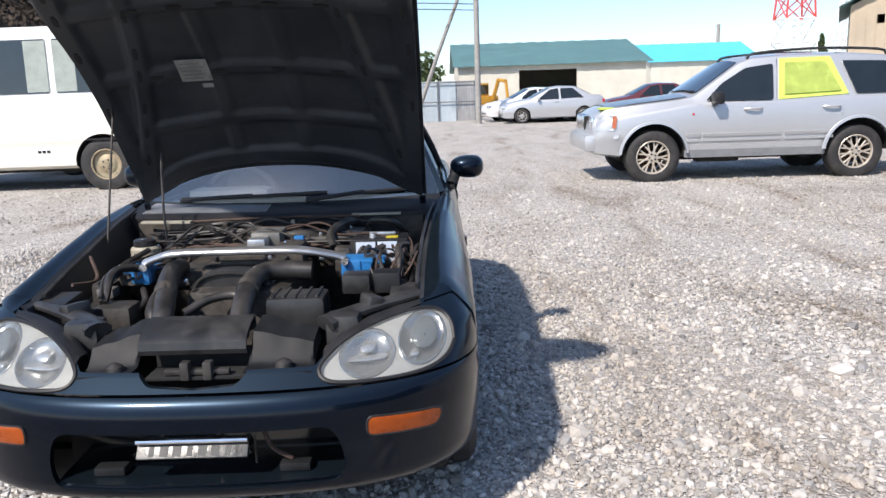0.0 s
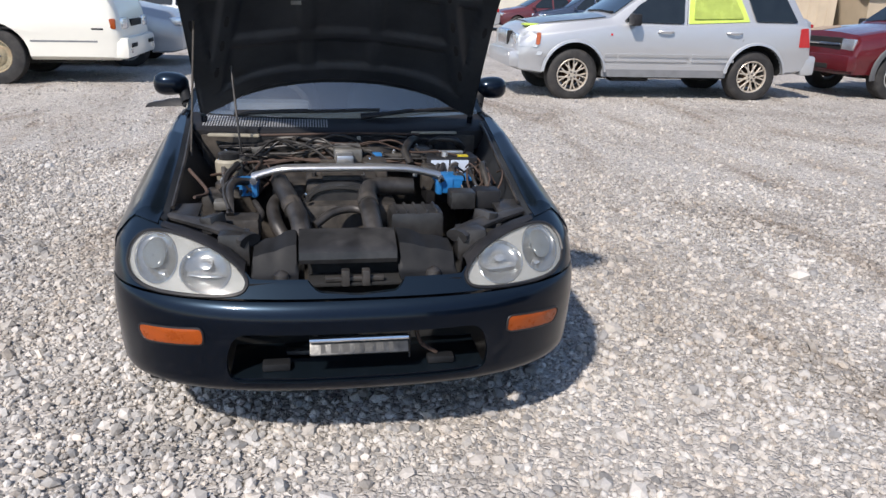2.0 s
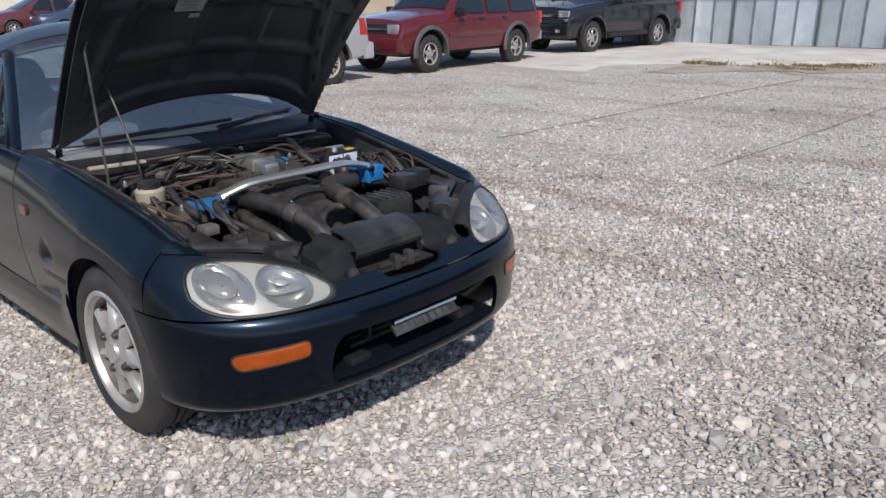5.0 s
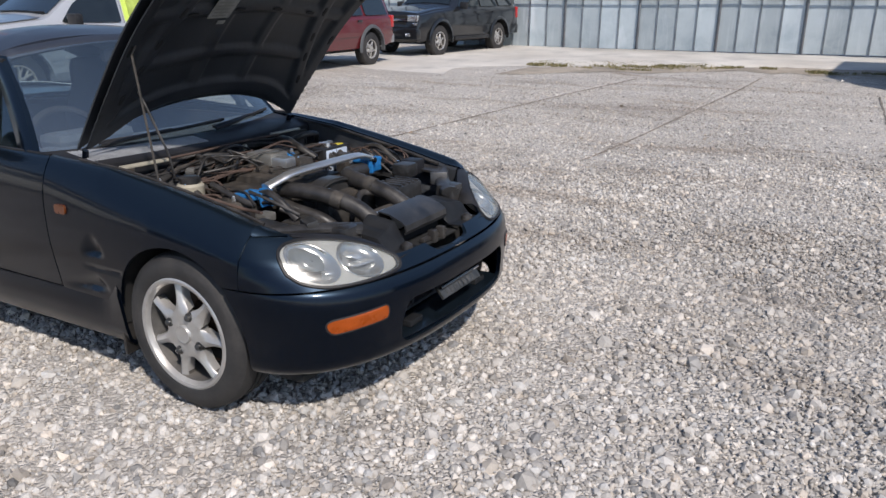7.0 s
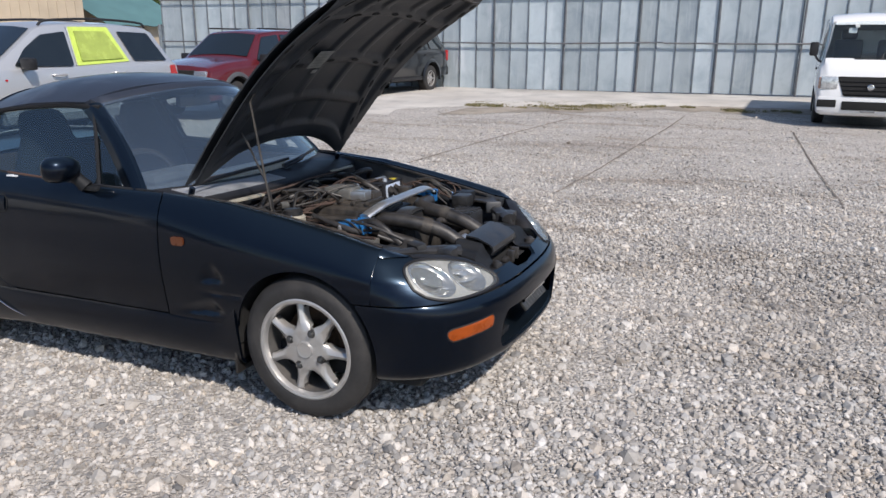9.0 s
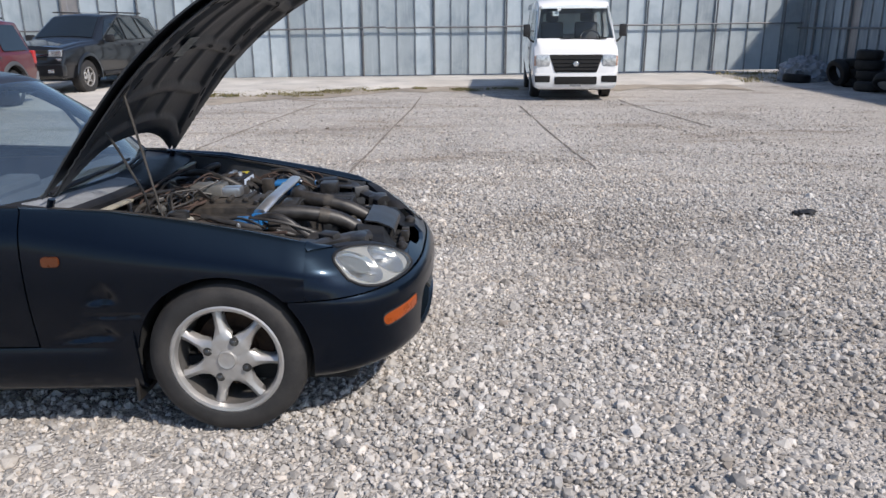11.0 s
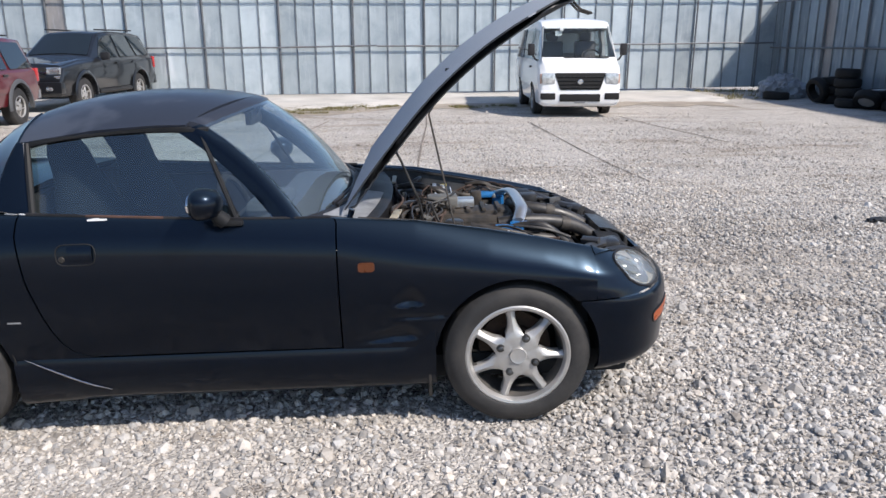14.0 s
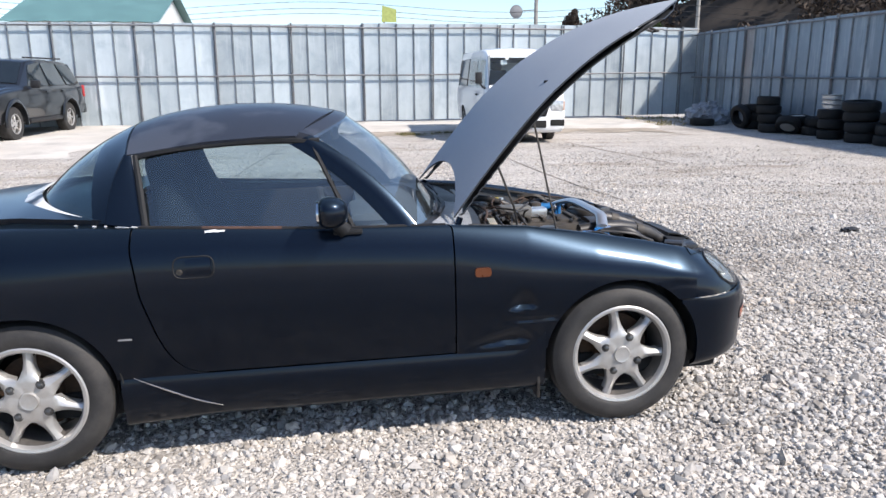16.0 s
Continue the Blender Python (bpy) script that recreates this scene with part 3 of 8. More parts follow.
M_WHITE = car_paint("white_paint", (0.78, 0.78, 0.77), dust=0.05)
M_CREAM = car_paint("cream_white_paint", (0.80, 0.78, 0.70), dust=0.06, coat=0.5)
M_DARKTRIM = surf("dark_grey_plastic", (0.07, 0.072, 0.076), 0.55, var=0.15)
M_GREYTRIM = surf("grey_bumper_plastic", (0.20, 0.205, 0.215), 0.5, var=0.15)
M_FILM = surf("yellow_green_plastic_film", (0.36, 0.44, 0.09), 0.25, var=0.2, scale=5, fine=14, bump=0.9, coat=0.4)
M_FILMEDGE = surf("yellow_green_tape", (0.53, 0.66, 0.12), 0.4, var=0.1, scale=12, fine=30, bump=0.4)


M_CLEARLAMP = surf("greenish_clear_lamp", (0.58, 0.60, 0.60), 0.12, 0.3, var=0.45, scale=14, fine=40, bump=0.3, coat=0.8)
M_CORNER = surf("pale_amber_lens", (0.55, 0.33, 0.24), 0.25, var=0.3, scale=20, fine=60, bump=0.2, coat=0.5)


def silver_suv():
    car = thing("silver_suv", place(2.93, 10.90, -92.5, -0.045), "silver off-road estate with yellow film over its rear side window", "car")
    sh = Shape([(-0.85, 0.50, 0.62, 0.58, 0.70, 0.50), (-0.81, 0.45, 0.72, 0.74, 0.84, 0.62), (-0.75, 0.40, 0.80, 0.82, 0.95, 0.69), (-0.63, 0.38, 0.87, 0.87, 1.015, 0.74), (-0.48, 0.36, 0.91, 0.89, 1.045, 0.77), (-0.13, 0.34, 0.955, 0.905, 1.08, 0.80), (0.30, 0.34, 1.02, 0.91, 1.12, 0.80), (0.50, 0.34, 1.05, 0.912, 1.145, 0.78),
                (0.58, 0.34, 1.06, 0.912, 1.18, 0.775), (1.18, 0.34, 1.06, 0.914, 1.58, 0.645), (1.32, 0.34, 1.06, 0.915, 1.635, 0.65), (1.8, 0.34, 1.065, 0.918, 1.665, 0.655), (2.6, 0.34, 1.075, 0.918, 1.66, 0.65), (3.10, 0.36, 1.085, 0.912, 1.62, 0.64),
                (3.24, 0.38, 1.09, 0.908, 1.56, 0.63), (3.42, 0.40, 1.09, 0.895, 1.20, 0.77), (3.50, 0.42, 1.05, 0.88, 1.11, 0.79), (3.56, 0.44, 0.72, 0.84, 0.78, 0.75)])
    sh.build("body", M_SILVER, car, [(0, 0.37, 0.435), (2.69, 0.37, 0.435)])
    for s in (1, -1):
        sh.pane("front_window", [(0.68, 1.085), (0.92, 1.31), (1.24, 1.50), (1.60, 1.545), (1.56, 1.075)], M_DARKGLASS, car, s)
        ring = [(1.63, 1.075), (1.69, 1.61), (2.36, 1.615), (2.55, 1.12)]
        if s == 1:
            sh.pane("tape", ring, M_FILMEDGE, car, s, 0.012, 0.02, "yellow-green tape round the window")
            sh.pane("window_film", [(1.71, 1.14), (1.755, 1.555), (2.28, 1.55), (2.45, 1.165)], M_FILM, car, s, 0.034, 0.02, "wrinkled yellow-green plastic film")
        else:
            sh.pane("rear_window", [(1.68, 1.09), (1.72, 1.57), (2.32, 1.57), (2.48, 1.10)], M_DARKGLASS, car, s)
        sh.pane("quarter_window", [(2.64, 1.125), (2.50, 1.555), (3.09, 1.535), (3.29, 1.12)], M_DARKGLASS, car, s)
        for y0, y1 in ((0.42, 0.60), (0.62, 1.66), (1.70, 2.36)):
            for z in (0.572, 0.636):
                sh.pane("side_moulding", [(y0 + 0.02, z - 0.02), (y1, z - 0.02), (y1, z + 0.02), (y0 + 0.02, z + 0.02)], M_SILVER, car, s, 0.020, 0.015, thick=0.045)
        sh.pane("side_sill", [(0.42, 0.335), (2.28, 0.335), (2.28, 0.44), (0.42, 0.44)], M_GREYTRIM, car, s, 0.006, 0.02, thick=0.03)
        for y in (1.30, 2.32):
            bm = bmesh.new()
            x = sh.at(y)[2]
            tube(bm, [(s * (x - 0.01), y - 0.11, 0.96), (s * (x + 0.03), y - 0.09, 0.965), (s * (x + 0.035), y + 0.07, 0.965), (s * (x - 0.01), y + 0.1, 0.965)], 0.017, 8, 10)
            part("door_handle", bm, M_SILVER, car)
        bm = bmesh.new()
        box(bm, (s * 0.99, 0.80, 1.12), (0.20, 0.13, 0.16), 0.035)
        box(bm, (s * 0.90, 0.80, 1.07), (0.14, 0.08, 0.05), 0.012)
        part("wing_mirror", bm, M_BLACK, car)
        bm = bmesh.new()
        tube(bm, [(s * 0.60, 1.28, 1.625), (s * 0.61, 1.42, 1.69), (s * 0.61, 2.2, 1.725), (s * 0.60, 3.0, 1.69), (s * 0.59, 3.14, 1.62)], 0.018, 8, 20)
        part("roof_rail", bm, M_BLACK, car)
        arch_trim(car, sh, 0, 0.37, 0.435, 0.04, M_SILVER, s, 0.08, math.pi - 0.08)
        arch_trim(car, sh, 2.69, 0.37, 0.435, 0.04, M_SILVER, s, 0.08, math.pi - 0.08)
        lampside = sh.pane("headlamp", [(-0.53, 0.73), (-0.79, 0.73), (-0.76, 0.90), (-0.66, 0.94), (-0.49, 0.93)], M_CLEARLAMP, car, s, 0.022, 0.03, "clear wrap-round headlamp", thick=0.10)
        sh.pane("side_marker", [(-0.51, 0.76), (-0.56, 0.76), (-0.545, 0.92), (-0.485, 0.92)], M_AMBER, lampside, s, 0.028, 0.02, thick=0.03)
        sh.pane("repeater", [(0.50, 0.90), (0.53, 0.90), (0.53, 0.93), (0.50, 0.93)], M_RED, car, s, 0.008, 0.008)
        sh.pane("bumper_moulding", [(-0.48, 0.62), (-0.80, 0.62), (-0.80, 0.67), (-0.46, 0.67)], M_SILVER, car, s, 0.018, 0.015, thick=0.03)
        sh.pane("tail_lamp", [(3.33, 0.78), (3.33, 1.04), (3.45, 1.05), (3.51, 0.78)], M_RED, car, s, 0.012, 0.02, thick=0.05)
    sh.screen("windscreen", 0.60, 1.17, M_DARKGLASS, car)
    sh.screen("bonnet", -0.60, 0.47, M_HOODGREY, car, 0.93, 0.93, 0.010, "dull grey-blue bonnet")
    sh.screen("rear_window", 3.25, 3.41, M_DARKGLASS, car)
    seams(car, sh, [[(0.60, 0.45), (0.60, 1.04)], [(1.61, 0.45), (1.61, 1.06), (1.66, 1.60)], [(2.28, 0.45), (2.31, 0.62), (2.46, 0.86), (2.57, 1.06)]])
    bits(car, [("grille_back", M_DARK, (0, -0.80, 0.82), (0.74, 0.10, 0.20), 0.02, False, "")])
    for k in range(7):
        bits(car, [("grille_slot", M_CHROME, (-0.27 + 0.09 * k, -0.815, 0.83), (0.040, 0.10, 0.21), 0.010, False, "")])
    bits(car, [("headlamp", M_REFLECT, (0.56, -0.775, 0.83), (0.28, 0.08, 0.16), 0.03, True, "clear headlamp with yellow tape"), ("tape", M_FILMEDGE, (0.62, -0.60, 1.022), (0.20, 0.20, 0.030), 0.004, False, ""),
               ("front_bumper", M_SILVER, (0, -0.80, 0.56), (1.56, 0.24, 0.25), 0.09, False, "silver bumper"), ("rear_bumper", M_SILVER, (0, 3.56, 0.52), (1.70, 0.22, 0.28), 0.05, False, ""),
               ("underbody", M_DARK, (0, 1.4, 0.36), (1.1, 3.6, 0.16), 0.04, False, ""), ("exhaust_box", M_BLACK, (0.35, 1.0, 0.29), (0.22, 0.6, 0.12), 0.04, False, ""), ("wiper", M_BLACK, (0.1, 0.58, 1.215), (1.1, 0.03, 0.02), 0.006, False, "")])
    wheels(car, (0, 2.69), 0.875, 0.365, 0.235, 0.225, M_GOLDALLOY, 9, "lace", 0.06)
    return car


def red_suv():
    car = thing("red_suv", pose(8.0, 10.84, -0.03, 0, 0, -87.5), "dark red off-road estate with grey wheel-arch flares", "car")
    sh = Shape([(-0.80, 0.42, 0.60, 0.74, 0.64, 0.66), (-0.76, 0.36, 0.74, 0.82, 0.80, 0.72), (-0.70, 0.34, 0.88, 0.845, 0.95, 0.76), (-0.2, 0.34, 0.95, 0.86, 1.03, 0.79), (0.46, 0.34, 0.98, 0.86, 1.07, 0.79),
                (0.54, 0.34, 0.99, 0.86, 1.10, 0.77), (1.10, 0.34, 1.00, 0.862, 1.53, 0.63), (1.24, 0.34, 1.00, 0.862, 1.57, 0.64), (1.8, 0.34, 1.0, 0.865, 1.61, 0.645), (2.9, 0.34, 1.0, 0.862, 1.61, 0.64), (3.45, 0.38, 1.0, 0.855, 1.57, 0.63), (3.60, 0.40, 1.0, 0.84, 1.06, 0.76), (3.66, 0.42, 0.70, 0.80, 0.76, 0.70)])
    sh.build("body", M_DARKRED, car, [(0, 0.36, 0.42), (2.72, 0.36, 0.42)])
    for s in (1, -1):
        sh.pane("front_window", [(0.70, 1.04), (1.12, 1.48), (1.62, 1.53), (1.62, 1.04)], M_DARKGLASS, car, s)
        sh.pane("rear_window", [(1.72, 1.04), (1.72, 1.53), (2.36, 1.53), (2.42, 1.04)], M_DARKGLASS, car, s)
        sh.pane("quarter_window", [(2.52, 1.04), (2.47, 1.53), (3.28, 1.51), (3.40, 1.04)], M_DARKGLASS, car, s)
        sh.pane("side_moulding", [(0.50, 0.62), (2.22, 0.62), (2.22, 0.70), (0.50, 0.70)], M_DARKRED, car, s, 0.016, 0.015, thick=0.03)
        for y in (0, 2.72):
            arch_trim(car, sh, y, 0.36, 0.42, 0.075, M_DARKTRIM, s)
        bm = bmesh.new()
        box(bm, (s * 0.94, 0.78, 1.08), (0.19, 0.10, 0.16), 0.03)
        part("wing_mirror", bm, M_BLACK, car)
        bits(car, [("door_handle", M_BLACK, (s * 0.868, 1.50, 0.93), (0.03, 0.16, 0.04), 0.01, False, ""), ("door_handle", M_BLACK, (s * 0.868, 2.26, 0.93), (0.03, 0.16, 0.04), 0.01, False, ""), ("roof_rail", M_BLACK, (s * 0.58, 2.1, 1.64), (0.03, 2.0, 0.03), 0.01, False, ""),
                   ("tail_lamp", M_RED, (s * 0.80, 3.57, 0.90), (0.1, 0.12, 0.26), 0.02, False, "")])
    sh.screen("windscreen", 0.56, 1.08, M_DARKGLASS, car)
    sh.screen("rear_window", 3.46, 3.58, M_DARKGLASS, car)
    seams(car, sh, [[(0.60, 0.40), (0.60, 1.0)], [(1.67, 0.40), (1.67, 1.55)], [(2.28, 0.45), (2.34, 0.74), (2.47, 1.0)]])
    bits(car, [("grille", M_DARK, (0, -0.755, 0.80), (0.98, 0.06, 0.19), 0.012, False, "black grille"), ("grille_bar", M_CHROME, (0, -0.79, 0.80), (0.96, 0.02, 0.035), 0.006, False, ""), ("headlamp", M_REFLECT, (0.62, -0.735, 0.80), (0.26, 0.09, 0.17), 0.02, True, ""),
               ("front_bumper", M_DARKRED, (0, -0.80, 0.53), (1.66, 0.18, 0.24), 0.05, False, ""), ("bumper_intake", M_DARK, (0, -0.895, 0.47), (0.8, 0.02, 0.07), 0.005, False, ""), ("rear_bumper", M_GREYTRIM, (0, 3.64, 0.53), (1.62, 0.16, 0.2), 0.04, False, ""), ("underbody", M_DARK, (0, 1.4, 0.36), (1.1, 3.6, 0.14), 0.04, False, "")])
    wheels(car, (0, 2.72), 0.835, 0.352, 0.225, 0.20, M_ALLOY, 5, "spoke", 0.07)
    return car


def charcoal_suv():
    car = thing("charcoal_suv", pose(13.85, 11.08, -0.02, 0, 0, -94.0), "dark charcoal off-road estate with chrome grille bar", "car")
    sh = Shape([(-0.92, 0.42, 0.62, 0.76, 0.66, 0.68), (-0.88, 0.36, 0.78, 0.86, 0.84, 0.76), (-0.80, 0.34, 0.98, 0.90, 1.04, 0.80), (-0.2, 0.34, 1.06, 0.93, 1.13, 0.82), (0.52, 0.34, 1.10, 0.93, 1.18, 0.82),
                (0.60, 0.34, 1.11, 0.93, 1.21, 0.80), (1.28, 0.34, 1.12, 0.93, 1.70, 0.66), (1.42, 0.34, 1.12, 0.93, 1.74, 0.67), (2.0, 0.34, 1.13, 0.935, 1.78, 0.675), (3.1, 0.34, 1.14, 0.93, 1.76, 0.665), (3.62, 0.38, 1.14, 0.92, 1.70, 0.65), (3.88, 0.40, 1.14, 0.90, 1.22, 0.80), (3.96, 0.42, 0.74, 0.86, 0.80, 0.76)])
    sh.build("body", M_CHARCOAL, car, [(0, 0.38, 0.45), (2.87, 0.38, 0.45)])
    for s in (1, -1):
        sh.pane("front_window", [(0.78, 1.16), (1.30, 1.64), (1.78, 1.69), (1.78, 1.17)], M_DARKGLASS, car, s)
        sh.pane("rear_window", [(1.88, 1.17), (1.88, 1.69), (2.60, 1.69), (2.74, 1.18)], M_DARKGLASS, car, s)
        sh.pane("quarter_window", [(2.84, 1.18), (2.70, 1.68), (3.40, 1.65), (3.62, 1.19)], M_DARKGLASS, car, s)
        for y in (0, 2.87):
            arch_trim(car, sh, y, 0.38, 0.45, 0.08, M_CHARCOAL, s)
        bm = bmesh.new()
        box(bm, (s * 1.01, 0.88, 1.20), (0.20, 0.11, 0.18), 0.035)
        part("wing_mirror", bm, M_BLACK, car)
        bits(car, [("door_handle", M_CHARCOAL, (s * 0.94, 1.62, 1.03), (0.03, 0.17, 0.04), 0.01, False, ""), ("door_handle", M_CHARCOAL, (s * 0.94, 2.50, 1.03), (0.03, 0.17, 0.04), 0.01, False, ""), ("roof_rail", M_BLACK, (s * 0.60, 2.3, 1.81), (0.035, 2.0, 0.035), 0.012, False, ""),
                   ("tail_lamp", M_RED, (s * 0.86, 3.86, 1.0), (0.1, 0.12, 0.3), 0.02, False, ""), ("running_board", M_BLACK, (s * 0.90, 1.43, 0.40), (0.12, 1.7, 0.10), 0.03, False, "")])
    sh.screen("windscreen", 0.62, 1.26, M_DARKGLASS, car)
    sh.screen("rear_window", 3.63, 3.86, M_DARKGLASS, car)
    seams(car, sh, [[(0.64, 0.45), (0.64, 1.1)], [(1.83, 0.45), (1.83, 1.7)], [(2.44, 0.50), (2.52, 0.80), (2.78, 1.14)]])
    bits(car, [("grille", M_DARK, (0, -0.865, 0.86), (1.0, 0.07, 0.24), 0.012, False, ""), ("grille_bar", M_CHROME, (0, -0.905, 0.87), (1.1, 0.02, 0.05), 0.008, False, "chrome bar across the grille"), ("headlamp", M_REFLECT, (0.68, -0.835, 0.91), (0.30, 0.10, 0.15), 0.02, True, ""),
               ("headlamp", M_REFLECT, (0.68, -0.85, 0.77), (0.28, 0.08, 0.08), 0.02, True, ""), ("front_bumper", M_CHARCOAL, (0, -0.90, 0.55), (1.78, 0.2, 0.26), 0.06, False, ""), ("fog_lamp", M_REFLECT, (0.62, -1.0, 0.53), (0.14, 0.03, 0.08), 0.02, True, ""), ("rear_bumper", M_CHARCOAL, (0, 3.93, 0.55), (1.74, 0.2, 0.26), 0.05, False, ""), ("underbody", M_DARK, (0, 1.5, 0.36), (1.2, 3.8, 0.14), 0.04, False, "")])
    wheels(car, (0, 2.87), 0.895, 0.375, 0.245, 0.22, M_ALLOY, 6, "spoke", 0.075)
    return car


M_VANSCREEN = glass("clear_van_glass", (0.86, 0.92, 0.93), 0.02, 0.0, (0.3, 0.34, 0.36), 0.05)
M_CABIN = surf("grey_cabin_lining", (0.34, 0.35, 0.355), 0.8, var=0.2, scale=4)
M_DAYPAPER = surf("pale_daylight_and_paper", (0.62, 0.66, 0.66), 0.4, var=0.15, scale=5)


def white_van():
    car = thing("white_van", pose(12.45, -0.70, -0.03, 0, 0, -91.5), "white one-box delivery van with dark grille", "van")
    sh = Shape([(-1.08, 0.28, 0.46, 0.70, 0.52, 0.62), (-1.05, 0.24, 0.62, 0.78, 0.70, 0.68), (-0.99, 0.22, 0.86, 0.825, 0.95, 0.72), (-0.88, 0.22, 1.02, 0.84, 1.10, 0.75), (-0.78, 0.22, 1.06, 0.845, 1.16, 0.76), (-0.26, 0.22, 1.10, 0.845, 1.82, 0.70),
                (-0.12, 0.22, 1.10, 0.845, 1.90, 0.71), (0.3, 0.22, 1.10, 0.845, 1.95, 0.715), (3.3, 0.24, 1.10, 0.845, 1.95, 0.71), (3.52, 0.28, 1.10, 0.84, 1.90, 0.70), (3.62, 0.32, 1.10, 0.82, 1.20, 0.78), (3.64, 0.34, 0.9, 0.80, 1.0, 0.76)])
    body = sh.build("body", M_WHITE, car, [(0, 0.31, 0.37), (2.415, 0.31, 0.37)])
    hollow = bmesh.new()
    prism(hollow, [(-0.625, y, z) for y, z in ((-1.10, 1.19), (-1.10, 1.76), (1.90, 1.76), (1.90, 0.72), (-0.60, 0.72), (-0.62, 1.19))], (1, 0, 0), 1.25)
    for v in hollow.verts:
        v.co.x *= np.interp(v.co.z, [1.19, 1.76], [1.20, 1.055])
    sides = []
    for y0, y1 in ((-0.16, 0.38), (0.66, 1.70)):
        k = bmesh.new()
        box(k, (0, (y0 + y1) / 2, 1.46), (2.2, y1 - y0, 0.52))
        sides.append(k)
    carve(body, [hollow] + sides)
    body.data.materials.append(M_CABIN)
    for p in body.data.polygons:
        if abs(p.center.x) < 0.755 and -0.66 < p.center.y < 1.92 and 0.70 < p.center.z < 1.755:
            p.material_index = len(body.data.materials) - 1
    for x in (-0.36, 0.36):
        bm = bmesh.new()
        box(bm, (x, 0.30, 0.85), (0.50, 0.50, 0.16), 0.05)
        box(bm, (x, 0.50, 1.20), (0.48, 0.14, 0.62), 0.06, (-8, 0, 0))
        box(bm, (x, 0.56, 1.60), (0.26, 0.10, 0.18), 0.04)
        part("seat", bm, M_DARKTRIM, car, "dark grey cab seat")
    # opaque pale panel added inside, painted as the daylight behind the seats
    bm = bmesh.new()
    box(bm, (0, 1.86, 1.47), (0.90, 0.02, 0.44), 0.05)
    part("painted_daylight_panel", bm, M_DAYPAPER, car, "pale panel standing in for daylight behind the cab")
    bm = bmesh.new()
    tube(bm, [(0.36 + 0.19 * math.cos(a), -0.20 + 0.08 * math.sin(a), 1.20 + 0.13 * math.sin(a)) for a in np.linspace(0, 2 * math.pi, 25)], 0.014, 8)
    part("steering_wheel", bm, M_BLACK, car)
    bits(car, [("dashboard", M_DARKTRIM, (0, -0.42, 1.05), (1.24, 0.34, 0.26), 0.06, False, ""), ("cab_sticker", M_DAYPAPER, (-0.36, -0.325, 1.66), (0.13, 0.01, 0.09), 0.0, False, "pale paper notice")])
    for s in (1, -1):
        sh.pane("front_window", [(-0.62, 1.14), (-0.22, 1.72), (0.42, 1.78), (0.42, 1.12)], M_VANSCREEN, car, s).visible_shadow = False
        sh.pane("side_window", [(0.60, 1.14), (0.60, 1.78), (1.75, 1.78), (1.75, 1.14)], M_VANSCREEN, car, s).visible_shadow = False
        sh.pane("side_window", [(1.88, 1.14), (1.88, 1.78), (3.30, 1.76), (3.36, 1.14)], M_DARKGLASS, car, s)
        bm = bmesh.new()
        box(bm, (s * 0.945, -0.58, 1.34), (0.14, 0.08, 0.24), 0.03)
        tube(bm, [(s * 0.80, -0.62, 1.12), (s * 0.87, -0.62, 1.16), (s * 0.93, -0.59, 1.26)], 0.020, 6, 6)
        part("wing_mirror", bm, M_BLACK, car)
        bits(car, [("door_handle", M_BLACK, (s * 0.853, 0.34, 0.98), (0.03, 0.15, 0.045), 0.01, False, ""), ("indicator", M_CORNER, (s * 0.772, -0.972, 0.77), (0.075, 0.12, 0.20), 0.025, False, "pale amber corner lamp"), ("tail_lamp", M_RED, (s * 0.78, 3.60, 0.85), (0.08, 0.05, 0.4), 0.015, False, "")])
    pane = sh.screen("windscreen", -0.75, -0.29, M_VANSCREEN, car, 0.97, 0.97)
    clear_back(pane, (0, 2.0, 0.4))
    sh.screen("rear_window", 3.53, 3.61, M_DARKGLASS, car)
    seams(car, sh, [[(-0.52, 0.60), (-0.58, 1.06)], [(0.50, 0.3), (0.50, 1.8)], [(1.82, 0.3), (1.82, 1.8)]])
    bm = bmesh.new()
    prism(bm, [(x, np.interp(z, [0.5, 0.7, 0.95], [-1.105, -1.075, -1.018]) + 0.02 * abs(x), z) for x, z in rounded([(-0.40, 0.555), (0.40, 0.555), (0.52, 0.885), (-0.52, 0.885)], 0.03)], (0, 1, 0.2), 0.14)
    part("grille", bm, M_DARK, car, "black trapezoid grille")
    for k in range(4):
        bits(car, [("grille_bar", M_BLACK, (0, -1.095 + 0.016 * k, 0.60 + 0.07 * k), (0.80 + 0.05 * k, 0.014, 0.014), 0.003, False, "")])
    bm = bmesh.new()
    lathe(bm, [(-1.085, 0.052), (-1.09, 0.045), (-1.08, 0.04), (-1.075, 0.052)], "y", (0, 0, 0.715), 20)
    box(bm, (0, -1.083, 0.715), (0.12, 0.010, 0.016), 0.003)
    part("badge", bm, M_CHROME, car, "round chrome badge")
    bits(car, [("headlamp", M_CLEARLAMP, (0.640, -1.010, 0.775), (0.28, 0.12, 0.235), 0.05, True, "tall clear headlamp"), ("lower_intake", M_DARK, (0, -1.085, 0.40), (0.82, 0.05, 0.15), 0.02, False, ""), ("bumper_pocket", M_DARK, (0.645, -1.075, 0.43), (0.30, 0.06, 0.13), 0.02, True, ""),
               ("front_bumper", M_WHITE, (0, -1.03, 0.42), (1.60, 0.12, 0.26), 0.05, False, ""), ("plate", M_GREYTRIM, (0, -1.10, 0.315), (0.22, 0.012, 0.045), 0.004, False, "blank grey plate"), ("underbody", M_DARK, (0, 1.2, 0.26), (1.2, 4.0, 0.12), 0.03, False, ""),
